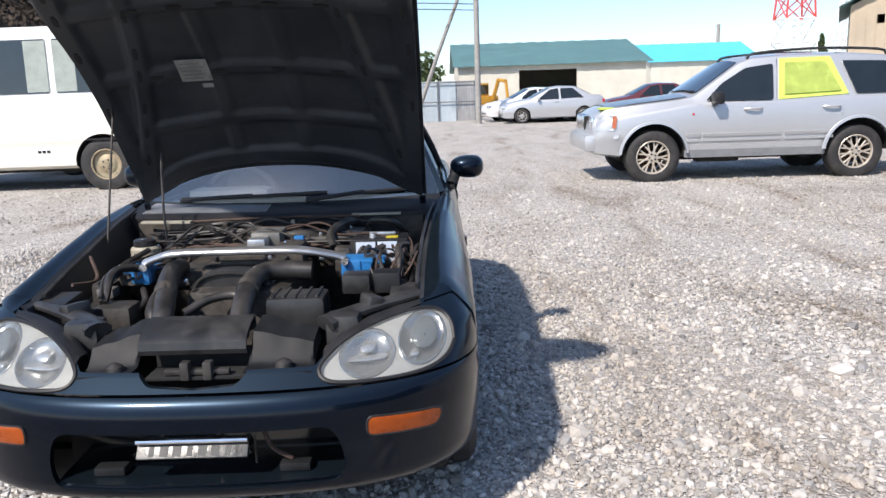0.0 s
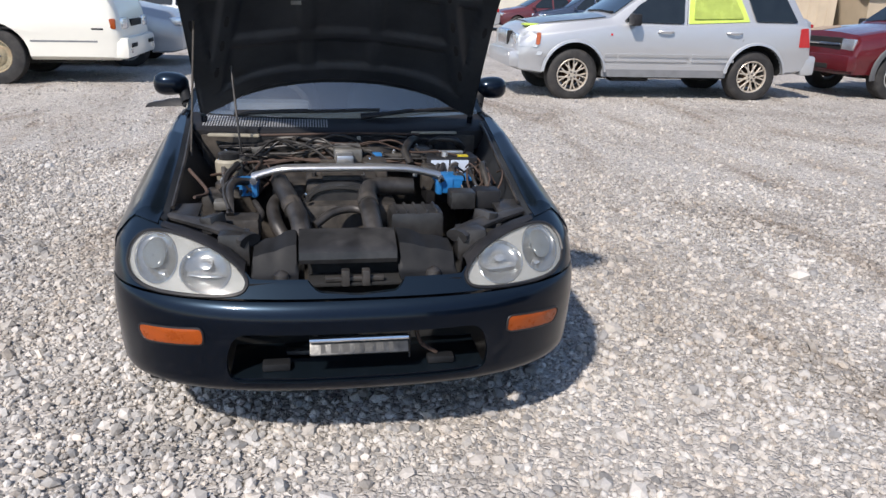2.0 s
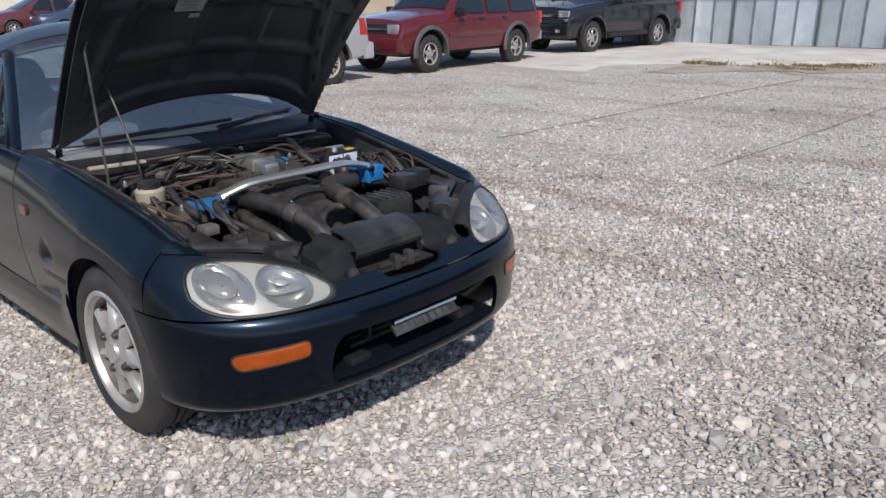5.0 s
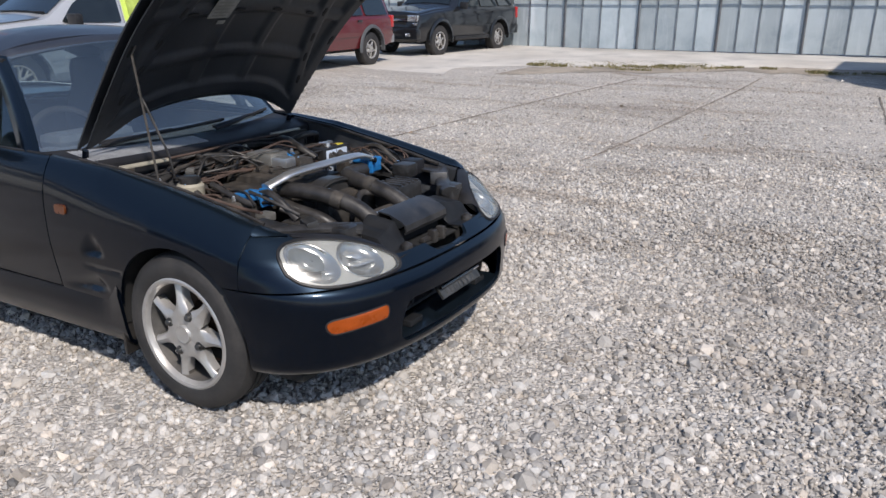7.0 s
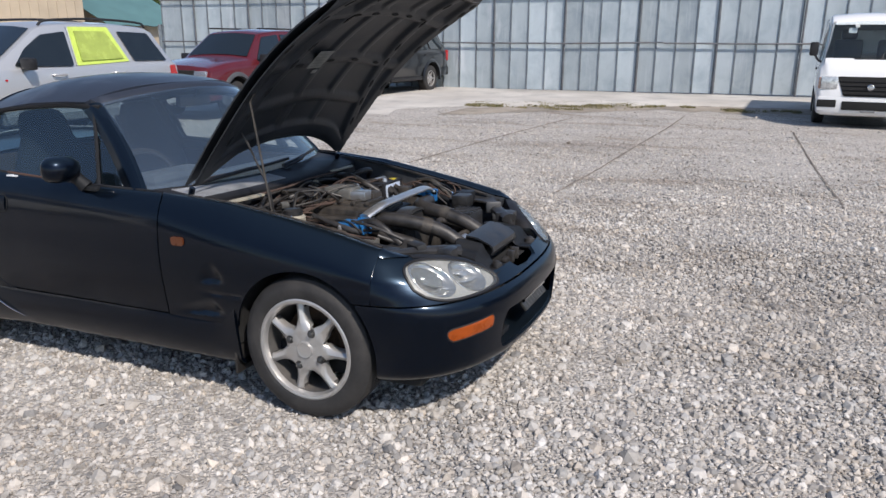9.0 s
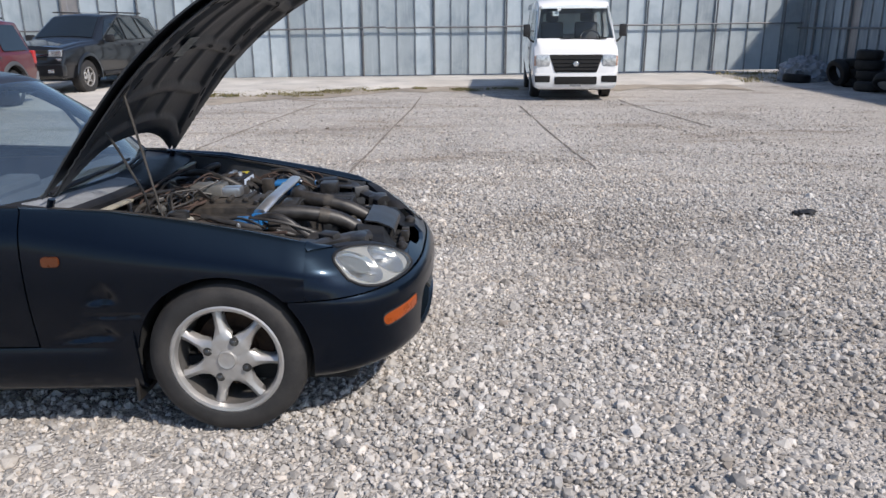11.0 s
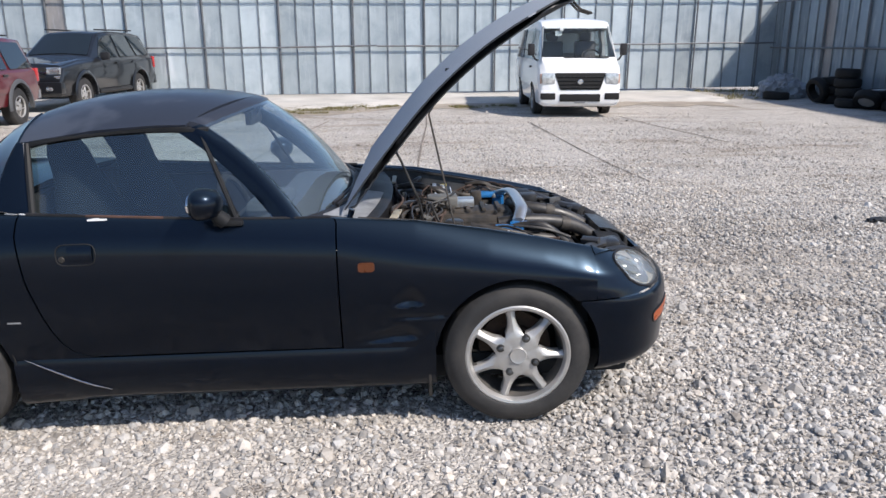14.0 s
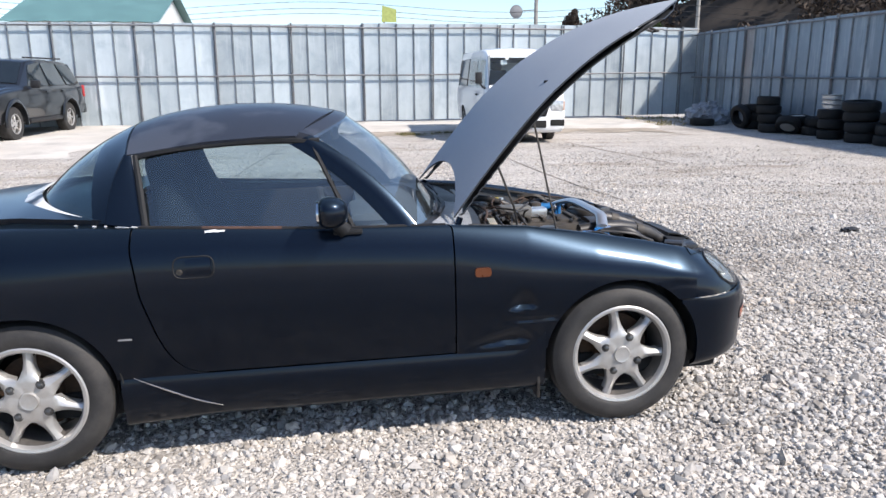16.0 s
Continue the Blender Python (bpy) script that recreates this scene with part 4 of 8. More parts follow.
               ("wiper", M_BLACK, (0.15, -0.80, 1.18), (0.9, 0.02, 0.02), 0.005, False, ""), ("inspection_sticker", M_WHITE, (-0.30, -0.36, 1.74), (0.07, 0.01, 0.06), 0.0, False, "")])
    wheels(car, (0, 2.415), 0.825, 0.318, 0.195, 0.195, M_ALLOY, 8, "spoke", 0.07)
    return car


def cream_bus():
    car = thing("cream_minibus", pose(-5.18, 12.50, -0.035, 0, 0, 90.5), "cream-white minibus with curtained side windows", "bus")
    sh = Shape([(-1.76, 0.42, 0.55, 0.85, 0.62, 0.78), (-1.73, 0.36, 0.75, 0.95, 0.85, 0.86), (-1.66, 0.34, 1.05, 1.0, 1.15, 0.90), (-1.58, 0.34, 1.20, 1.02, 1.30, 0.92), (-1.22, 0.34, 1.30, 1.03, 2.28, 0.90), (-1.08, 0.34, 1.30, 1.03, 2.42, 0.91), (-0.75, 0.34, 1.30, 1.03, 2.50, 0.92),
                (4.4, 0.34, 1.30, 1.03, 2.50, 0.92), (4.75, 0.36, 1.30, 1.02, 2.44, 0.90), (4.9, 0.40, 1.25, 1.0, 2.30, 0.86)])
    sh.build("body", M_CREAM, car, [(0, 0.40, 0.47), (3.7, 0.40, 0.47)])
    curtain = surf("faded_green_curtain", (0.33, 0.37, 0.34), 0.9, var=0.15)
    for s in (1, -1):
        for y0, y1 in ((-1.12, -0.46), (-0.34, 0.62), (0.72, 1.62), (1.72, 2.62), (2.72, 3.62), (3.72, 4.5)):
            sh.pane("window_frame", [(y0 - 0.05, 1.46), (y0 - 0.05, 2.34), (y1 + 0.05, 2.34), (y1 + 0.05, 1.46)], M_WHITE, car, s, 0.006, 0.03)
            sh.pane("window_pane", [(y0, 1.50), (y0, 2.30), (y1, 2.30), (y1, 1.50)], M_DARKGLASS, car, s, 0.016, 0.03)
        for y0, y1 in ((0.30, 0.62), (0.72, 1.05)):
            rows = []
            for k in range(17):
                y = y0 + (y1 - y0) * k / 16
                rows.append([(s * (sh.side_x(y, z) + 0.014 + 0.008 * (k % 2)), y, z) for z in (1.52, 1.9, 2.28)])
            bm = bmesh.new()
            sheet(bm, rows, 0.004)
            part("curtain", bm, curtain, car, "hanging faded curtain", smooth=80)
        sh.pane("side_stripe", [(-1.5, 0.775), (4.6, 0.775), (4.6, 0.80), (-1.5, 0.80)], M_BLACK, car, s, 0.004, 0.004)
        sh.pane("skirt_moulding", [(-1.4, 0.60), (-0.5, 0.60), (-0.5, 0.625), (-1.4, 0.625)], M_GREYTRIM, car, s, 0.004, 0.004)
        sh.pane("label_plate", [(0.80, 0.58), (1.05, 0.58), (1.05, 0.66), (0.80, 0.66)], M_WHITE, car, s, 0.004, 0.01, "small white plate with unreadable marks")
        for k in range(3):
            sh.pane("label_mark", [(0.83 + 0.07 * k, 0.60), (0.88 + 0.07 * k, 0.60), (0.88 + 0.07 * k, 0.64), (0.83 + 0.07 * k, 0.64)], M_BLACK, car, s, 0.008, 0.004)
        bits(car, [("indicator", M_AMBER, (s * 0.945, -1.60, 0.86), (0.14, 0.14, 0.15), 0.02, False, "amber corner lamp"), ("headlamp", M_REFLECT, (s * 0.70, -1.70, 0.86), (0.36, 0.10, 0.16), 0.03, False, ""), ("wing_mirror", M_BLACK, (s * 1.16, -1.62, 1.75), (0.18, 0.06, 0.3), 0.02, False, "")])
    sh.screen("windscreen", -1.56, -1.24, M_DARKGLASS, car, 0.95, 0.95)
    bits(car, [("front_bumper", M_CREAM, (0, -1.72, 0.52), (1.96, 0.2, 0.30), 0.06, False, ""), ("bumper_intake", M_DARK, (0.62, -1.825, 0.55), (0.36, 0.02, 0.06), 0.01, True, ""), ("fog_lamp", M_REFLECT, (0.8, -1.81, 0.48), (0.14, 0.03, 0.08), 0.02, True, ""), ("grille", M_DARK, (0, -1.73, 0.86), (0.7, 0.05, 0.1), 0.01, False, ""), ("underbody", M_DARK, (0, 1.5, 0.36), (1.5, 5.6, 0.14), 0.03, False, "")])
    rimm = surf("rust_stained_steel", (0.42, 0.36, 0.24), 0.6, 0.3, var=0.35, scale=14, dirt=(0.2, 0.1, 0.05), dirt_amount=0.8)
    wheels(car, (0, 3.7), 1.0, 0.41, 0.22, 0.235, rimm, 6, "steel", 0.09)
    return car


def saloon(name, m, paint, label):
    car = thing(name, m, label, "car", "cars parked along the far side")
    sh = Shape([(-0.82, 0.30, 0.48, 0.62, 0.54, 0.56), (-0.78, 0.24, 0.58, 0.72, 0.66, 0.62), (-0.62, 0.20, 0.70, 0.80, 0.80, 0.68), (-0.1, 0.19, 0.80, 0.84, 0.90, 0.72), (0.32, 0.19, 0.86, 0.845, 0.97, 0.74), (1.18, 0.19, 0.90, 0.848, 1.40, 0.58), (1.5, 0.19, 0.91, 0.848, 1.45, 0.60), (2.2, 0.19, 0.93, 0.845, 1.43, 0.59), (2.95, 0.20, 0.95, 0.84, 1.05, 0.70), (3.3, 0.22, 0.95, 0.80, 1.03, 0.68), (3.46, 0.30, 0.75, 0.74, 0.85, 0.62)])
    sh.build("body", paint, car, [(0, 0.30, 0.35), (2.55, 0.30, 0.35)])
    for s in (1, -1):
        sh.pane("front_window", [(0.66, 0.94), (1.14, 1.33), (1.50, 1.38), (1.52, 0.95)], M_DARKGLASS, car, s)
        sh.pane("rear_window", [(1.60, 0.96), (1.58, 1.38), (2.10, 1.37), (2.52, 1.0)], M_DARKGLASS, car, s)
        bits(car, [("wing_mirror", paint, (s * 0.92, 0.66, 0.98), (0.18, 0.10, 0.12), 0.03, False, ""), ("headlamp", M_REFLECT, (s * 0.62, -0.68, 0.66), (0.28, 0.26, 0.13), 0.04, False, ""), ("tail_lamp", M_RED, (s * 0.70, 3.34, 0.82), (0.18, 0.14, 0.16), 0.03, False, ""), ("door_handle", paint, (s * 0.85, 1.40, 0.84), (0.03, 0.14, 0.03), 0.008, False, "")])
    sh.screen("windscreen", 0.36, 1.14, M_DARKGLASS, car)
    sh.screen("rear_window", 2.26, 2.90, M_DARKGLASS, car)
    seams(car, sh, [[(0.50, 0.3), (0.50, 0.88)], [(1.56, 0.3), (1.56, 1.38)]])
    bits(car, [("lower_intake", M_DARK, (0, -0.79, 0.36), (0.9, 0.06, 0.14), 0.03, False, ""), ("underbody", M_DARK, (0, 1.3, 0.24), (1.2, 3.6, 0.1), 0.03, False, "")])
    wheels(car, (0, 2.55), 0.825, 0.30, 0.185, 0.195, M_ALLOY, 7, "spoke", 0.06)
    return car


silver_suv()
red_suv()
charcoal_suv()
white_van()
cream_bus()
M_NIGHTBLUE = car_paint("dark_blue_paint", (0.02, 0.035, 0.07), (0.05, 0.07, 0.12))
M_SKYBLUE = car_paint("light_blue_paint", (0.10, 0.30, 0.45), dust=0.05)
M_PINKRED = car_paint("faded_red_paint", (0.10, 0.022, 0.03))
saloon("silver_saloon", pose(3.45, 31.6, -0.03, 0, 0, -90), M_SILVER, "pale silver four-door saloon parked in a row")
saloon("white_saloon", pose(2.9, 34.4, -0.03, 0, 0, -80), M_WHITE, "white saloon parked behind a silver one")
saloon("grey_saloon", pose(3.7, 33.2, -0.03, 0, 0, -84), M_CHARCOAL, "dark grey saloon in the parked row")
saloon("red_saloon", pose(7.9, 32.6, -0.03, 0, 0, -88), M_PINKRED, "dull red saloon in the parked row")
saloon("blue_saloon", pose(9.3, 31.2, -0.03, 0, 0, -92), M_NIGHTBLUE, "dark blue saloon in the parked row")
saloon("light_blue_saloon", pose(11.2, 28.2, -0.03, 0, 0, -100), M_SKYBLUE, "light blue saloon in the parked row")
saloon("silver_estate", pose(-4.0, 15.25, -0.03, 0, 0, 90) @ Matrix.Scale(1.2, 4), M_SILVER, "large silver estate standing behind a minibus")
saloon("white_hatchback", pose(-2.65, 21.4, -0.03, 0, 0, 90), M_WHITE, "white hatchback parked behind a silver estate")
saloon("pale_grey_saloon", pose(8.0, 16.6, -0.03, 0, 0, -70), M_SILVER, "pale grey saloon standing behind the off-road cars")

# ---- yard surround ----


def fence_material(name, tint):
    """Weathered zinc: one tone for each sheet, cloudy bloom, upright run marks and a pale splash here and there."""
    m, nt, p = material(name)
    tc = node(nt, "ShaderNodeTexCoord").outputs["Object"]
    n1 = node(nt, "ShaderNodeTexNoise", Scale=1.6, Detail=6.0, Roughness=0.62, Distortion=0.4)
    n2 = node(nt, "ShaderNodeTexNoise", Scale=9.0, Detail=5.0, Roughness=0.65)
    n3 = node(nt, "ShaderNodeTexNoise", Scale=0.8, Detail=4.0, Roughness=0.55)
    nt.links.new(tc, n1.inputs["Vector"])
    for n, sc in ((n2, (1, 1, 0.10)), (n3, (1, 1.6, 0.45))):
        mp = node(nt, "ShaderNodeMapping")
        mp.inputs["Scale"].default_value = sc
        nt.links.new(tc, mp.inputs["Vector"])
        nt.links.new(mp.outputs[0], n.inputs["Vector"])
    rnd = node(nt, "ShaderNodeObjectInfo").outputs["Random"]
    c = ramp(nt, rnd, [(0.0, tuple(0.80 * v for v in tint)), (0.4, tint), (0.93, tuple(min(1, 1.20 * v) for v in tint)), (0.955, tint), (0.965, (0.30, 0.285, 0.28)), (1.0, (0.32, 0.30, 0.29))])
    c = mix(nt, 0.75, c, ramp(nt, n1.outputs[0], [(0.28, (0.66, 0.70, 0.74)), (0.52, (1.0, 1.0, 1.0)), (0.75, (1.12, 1.12, 1.12))]), "MULTIPLY")
    c = mix(nt, ramp(nt, n2.outputs[0], [(0.52, 0.0), (0.80, 0.40)]), c, (0.62, 0.66, 0.69))
    c = mix(nt, ramp(nt, n3.outputs[0], [(0.64, 0.0), (0.72, 0.5)]), c, (0.68, 0.71, 0.74))
    nt.links.new(c, p.inputs["Base Color"])
    p.inputs["Metallic"].default_value = 0.25
    nt.links.new(ramp(nt, n1.outputs[0], [(0.3, 0.40), (0.7, 0.62)]), p.inputs["Roughness"])
    b = node(nt, "ShaderNodeBump", Strength=0.25, Distance=0.02)
    nt.links.new(n1.outputs[0], b.inputs["Height"])
    nt.links.new(b.outputs[0], p.inputs["Normal"])
    return m


M_FENCE = fence_material("weathered_zinc_sheet", (0.40, 0.455, 0.485))
# bluer copy for the side fence, darkened to paint in its shade
M_FENCEBLUE = fence_material("shaded_blue_zinc_sheet", (0.215, 0.265, 0.31))
M_PIPE = surf("galvanised_pipe", (0.17, 0.185, 0.20), 0.55, 0.4, var=0.3, scale=7, dirt=(0.16, 0.10, 0.07))
M_SEAM = surf("weathered_seam_strip", (0.20, 0.225, 0.245), 0.55, 0.3, var=0.3, scale=5, fine=30)


def sheet_fence(name, a, b, h, label, mat, panel=0.5175, first=0.0, z0=-0.03, rise=0.0, steps=()):
    """Upright zinc sheets with standing seams, on a frame of scaffold pipes on the side that faces the yard."""
    root = thing(name, Matrix(), label, "fence", kind="structure")
    a, b = np.array(a, float), np.array(b, float)
    L = np.linalg.norm(b - a)
    t = (b - a) / L
    n = np.array([-t[1], t[0]])
    if np.dot(n, np.array([0, 2.0]) - a) < 0:
        n = -n
    rnd = random.Random(3)
    cuts = [0.0] + [first + k * panel for k in range(1, int((L - first) / panel) + 1)] + [L]
    if cuts[-1] - cuts[-2] < 0.15:
        del cuts[-2]
    for k, (s0, s1) in enumerate(zip(cuts, cuts[1:])):
        hh = h + (0.05 if any(p < s0 < q for p, q in steps) else 0.0) + rnd.uniform(-0.012, 0.012)
        zb = z0 + rise * s0 / L
        d = rnd.uniform(0.0, 0.006)
        m = 0.5 * (s0 + s1)
        pts = [(s0 + 0.002, d + 0.006), (s0 + 0.03, d), (m - 0.02, d + 0.004 + rnd.uniform(-0.003, 0.003)), (m + 0.06, d + 0.002), (s1 - 0.03, d), (s1 - 0.002, d + 0.006)]
        rows = [[(*(a + t * s + n * (w + 0.004 * math.sin(5 * z + k))), z) for s, w in pts] for z in np.linspace(zb, zb + hh, 5)]
        bm = bmesh.new()
        sheet(bm, rows, 0.003)
        part("panel", bm, mat, root)
        lean = rnd.uniform(-0.008, 0.008)
        rings = [[(*(a + t * (s0 + lean * z / h + u) + n * w), z) for u, w in ((-0.022, 0.004), (-0.016, 0.040), (0.012, 0.044), (0.020, 0.004))] for z in (zb, zb + 0.5 * hh, zb + hh - 0.01)]
        bm = bmesh.new()
        loft(bm, rings)
        part("seam", bm, M_SEAM, root, smooth=25)
    for k in range(0, len(cuts) - 1):
        if (k + 2) % 4:
            continue
        zb = z0 + rise * cuts[k] / L
        p = a + t * (cuts[k] + 0.04) + n * 0.075
        bm = bmesh.new()
        tube(bm, [(*p, zb - 0.02), (*(p + t * rnd.uniform(-0.02, 0.02)), zb + h + 0.03)], 0.027, 8)
        part("post", bm, M_PIPE, root)
    for f in (0.487, 0.975):
        k = 0.0
        while k < L:
            e = min(L, k + 5.5)
            bm = bmesh.new()
            p, q = a + t * k + n * 0.125, a + t * e + n * 0.125
            dz = rnd.uniform(-0.015, 0.015)
            z1, z2 = z0 + h * f + rise * k / L, z0 + h * f + rise * e / L
            tube(bm, [(*p, z1 + dz), (*(0.5 * (p + q)), 0.5 * (z1 + z2) + dz - 0.01), (*q, z2 - dz)], 0.024, 8)
            part("rail", bm, M_PIPE, root)
            k += 5.5
    return root


FA, FB = (16.95, 20.2), (19.75, -8.45)
sheet_fence("fence_back", FA, FB, 2.74, "tall zinc-sheet fence on a scaffold-pipe frame", M_FENCE, first=0.262, rise=0.13, steps=((17.5, 25.5),))
sheet_fence("fence_side", (19.78, -8.5), (2.5, -8.05), 2.72, "tall blue-grey zinc-sheet fence with pipe rails", M_FENCEBLUE)

bm = bmesh.new()
edge = [(9.6, 7.6), (11.2, 8.2), (12.6, 7.0), (13.6, 5.2), (14.6, 3.4), (15.2, 2.0), (15.4, -0.5), (15.5, -3.0), (15.4, -5.2), (16.2, -5.6)]
inner = [(9.8, 9.0), (11.5, 12.0), (17.5, 12.0), (17.9, 8.0), (18.35, 4.4), (18.5, 2.0), (18.75, -0.5), (19.0, -3.0), (19.2, -5.2), (19.3, -5.6)]
rows = []
for p, q in zip(smooth_line(edge, 50), smooth_line(inner, 50)):
    j = 0.12 * noise.noise((p[0] * 2, p[1] * 2, 1)) + 0.08 * noise.noise((p[0] * 7, p[1] * 7, 1))
    row = [(p[0] + j, p[1], -0.035)]
    for f in (0.03, 0.3, 0.65, 1.0):
        row.append((p[0] + j + (q[0] - p[0]) * f, p[1] + (q[1] - p[1]) * f, 0.012 + 0.02 * f + 0.01 * noise.noise((p[0], p[1], f * 4))))
    rows.append(row)
for i, row in enumerate(rows):
    k = min(1.0, i / 14)
    rows[i] = [row[0]] + [(x, y, -0.034 + (z + 0.034) * k) for x, y, z in row[1:]] + [(row[-1][0] + 0.05, row[-1][1] + 0.05, -0.06)]
grid(bm, rows)
tagged(part("concrete_apron", bm, M_CONCRETE, smooth=60), "pale worn concrete strip along the fence", "pavement", kind="structure")

M_EARTH = surf("bare_earth", (0.33, 0.285, 0.23), 0.95, var=0.35, scale=1.2, fine=25, bump=0.6)


def blades(name, centres, count, h, label, seed, mat=None):
    """Tufts of short dry grass: many small bent blades in one mesh."""
    rnd = random.Random(seed)
    verts, faces = [], []
    for _ in range(count):
        cx, cy, r = rnd.choice(centres)
        a, d = rnd.uniform(0, 6.28), r * math.sqrt(rnd.random())
        x, y = cx + d * math.cos(a), cy + 2.0 * d * math.sin(a)
        if noise.noise((x * 2.2, y * 2.2, seed)) + 0.5 * noise.noise((x * 7, y * 7, seed)) < rnd.uniform(-0.1, 0.35):
            continue
        z = float(ground_z(x, y)) - 0.005 + (0.035 if x > 15.3 else 0)
        hh, b, w = h * rnd.uniform(0.4, 1.2), rnd.uniform(0, 6.28), rnd.uniform(0.006, 0.012)
        tx, ty = math.cos(b), math.sin(b)
        lean = rnd.uniform(0.1, 0.7) * hh
        i = len(verts)
        verts += [(x - ty * w, y + tx * w, z), (x + ty * w, y - tx * w, z), (x + tx * lean * 0.4 + ty * w * 0.7, y + ty * lean * 0.4 - tx * w * 0.7, z + hh * 0.6), (x + tx * lean * 0.4 - ty * w * 0.7, y + ty * lean * 0.4 + tx * w * 0.7, z + hh * 0.6), (x + tx * lean, y + ty * lean, z + hh)]
        faces += [(i, i + 1, i + 2, i + 3), (i + 3, i + 2, i + 4)]
    me = bpy.data.meshes.new(name)
    me.from_pydata(verts, [], faces)
    me.materials.append(mat or M_GRASS)
    return tagged(new(name, me), label, "grass", kind="stuff")


blades("dry_grass", [(13.2, 6.5, 0.45), (12.9, 5.4, 0.5), (13.6, 4.4, 0.5), (14.6, 4.8, 0.45), (12.7, 6.9, 0.25), (14.3, 3.7, 0.35), (13.9, 5.3, 0.5), (14.4, 2.8, 0.2), (14.0, 1.6, 0.3), (14.2, 0.7, 0.25)], 20000, 0.060, "patch of short dry grass in the gravel", 4)
blades("dry_grass", [(19.0, -6.4, 0.35), (19.2, -7.6, 0.4), (18.4, -7.2, 0.5), (16.9, -6.2, 0.3), (15.9, -5.9, 0.25)], 1500, 0.09, "straggling dry grass at the fence foot", 5)

# trodden bare earth where the gravel thins out before the concrete
bm = bmesh.new()
line = smooth_line([(11.3, 7.0), (12.2, 5.9), (13.0, 4.6), (13.8, 3.2), (14.4, 1.6), (14.6, -0.5), (14.7, -2.8), (14.6, -5.0)], 90)
rows = []
for i, (x, y) in enumerate(line):
    w0 = 0.75 + 0.9 * noise.noise((x * 0.9, y * 0.9, 3)) + 0.35 * noise.noise((x * 4, y * 4, 7))
    w1 = 0.75 + 0.3 * noise.noise((x * 3, y * 3, 9))
    rows.append([(x + f, y + 0.1 * noise.noise((x * 5, y * 5, f)), -0.022 + (0.004 if abs(f) < 0.3 else 0)) for f in np.linspace(-w0, w1, 7)])
grid(bm, rows)
tagged(part("bare_earth", bm, M_EARTH), "brownish bare earth along the concrete edge", "earth", kind="structure")

# joints that show through the gravel
for pts in ([(3.50, 2.65), (5.2, 2.60), (7.2, 2.55), (10.0, 2.45), (12.4, 2.42)], [(3.75, 4.88), (5.5, 4.78), (8.0, 4.62), (11.0, 4.36)], [(3.92, 0.14), (5.2, 0.20), (6.4, 0.27), (8.5, 0.37), (10.4, 0.46)], [(7.4, -2.10), (8.6, -1.93), (9.8, -1.74), (11.5, -1.57)]):
    bm = bmesh.new()
    P = smooth_line(pts, 60)
    rows = []
    for i, (x, y) in enumerate(P):
        w = 0.012 + 0.010 * abs(noise.noise((x * 3, y, 5)))
        yy = y + 0.008 * noise.noise((x * 2.2, y, 2))
        z = float(ground_z(x, yy)) + 0.014
        rows.append([(x, yy - w, z - 0.006), (x, yy, z), (x, yy + w, z - 0.006)])
    grid(bm, rows)
    tagged(part("ground_joint", bm, M_JOINT), "dark slab joint showing through the gravel", "ground joint", kind="structure")


# ---- tyres and rubbish by the side fence ----
M_OLDTYRE = surf("old_black_rubber", (0.010, 0.010, 0.010), 0.7, var=0.35, scale=9, fine=80, bump=0.2, dirt=(0.04, 0.037, 0.034), dirt_amount=0.3, spec=0.3)


def loose_tyre(m, R=0.31, w=0.2, rim=False, label="worn black car tyre in a stack"):
    bm = bmesh.new()
    prof = [(-0.5, 0.62), (-0.55, 0.78), (-0.45, 0.95), (-0.3, 1.0), (0.3, 1.0), (0.45, 0.95), (0.55, 0.78), (0.5, 0.62), (0.3, 0.64), (-0.3, 0.64)]
    rings = [[(R * r * math.cos(a), R * r * math.sin(a), w * h) for h, r in prof] for a in np.linspace(0, 2 * math.pi, 28, endpoint=False)]
    grid(bm, rings, close_u=True, close_v=True)
    root = part("loose_tyre", bm, M_OLDTYRE, None, label)
    tagged(root, category="tyre", group="tyres by the side fence")
    root.matrix_world = m
    if rim:
        bm = bmesh.new()
        lathe(bm, [(-0.4 * w, R * 0.6), (0.45 * w, R * 0.6), (0.5 * w, R * 0.56), (0.2 * w, R * 0.5), (0.25 * w, R * 0.2), (0.2 * w, 0.02)], "z", (0, 0, 0), 24)
        part("rim", bm, M_ALLOY, root, "silver wheel rim")
    return root


rnd = random.Random(11)
for x, y, n, R, rim in ((14.62, -7.72, 3, 0.31, False), (13.90, -7.62, 4, 0.29, True), (13.02, -7.85, 2, 0.30, True), (12.35, -7.90, 2, 0.31, False), (11.42, -7.58, 3, 0.29, False), (10.50, -7.65, 4, 0.36, False), (9.62, -7.75, 3, 0.36, False)):
    tilt = rnd.uniform(-3, 3)
    for k in range(n):
        loose_tyre(pose(x + rnd.uniform(-0.06, 0.06), y + rnd.uniform(-0.04, 0.04), -0.03 + 0.215 * (k + 0.5), tilt + rnd.uniform(-2, 2), rnd.uniform(-3, 3), rnd.uniform(0, 360)), R * rnd.uniform(0.95, 1.03), 0.205, rim and k == n - 1)
loose_tyre(pose(14.62, -7.28, 0.30, 74, 0, 12), 0.31, 0.20, False, "black tyre leaning against a tyre stack")
loose_tyre(pose(13.30, -7.35, 0.07, 3, 0, 20), 0.30, 0.19, True, "silver wheel with tyre lying flat")
loose_tyre(pose(12.72, -7.42, 0.20, 38, 8, 30), 0.28, 0.19, True, "silver wheel with tyre tipped against others")
for k in range(3):
    bm = bmesh.new()
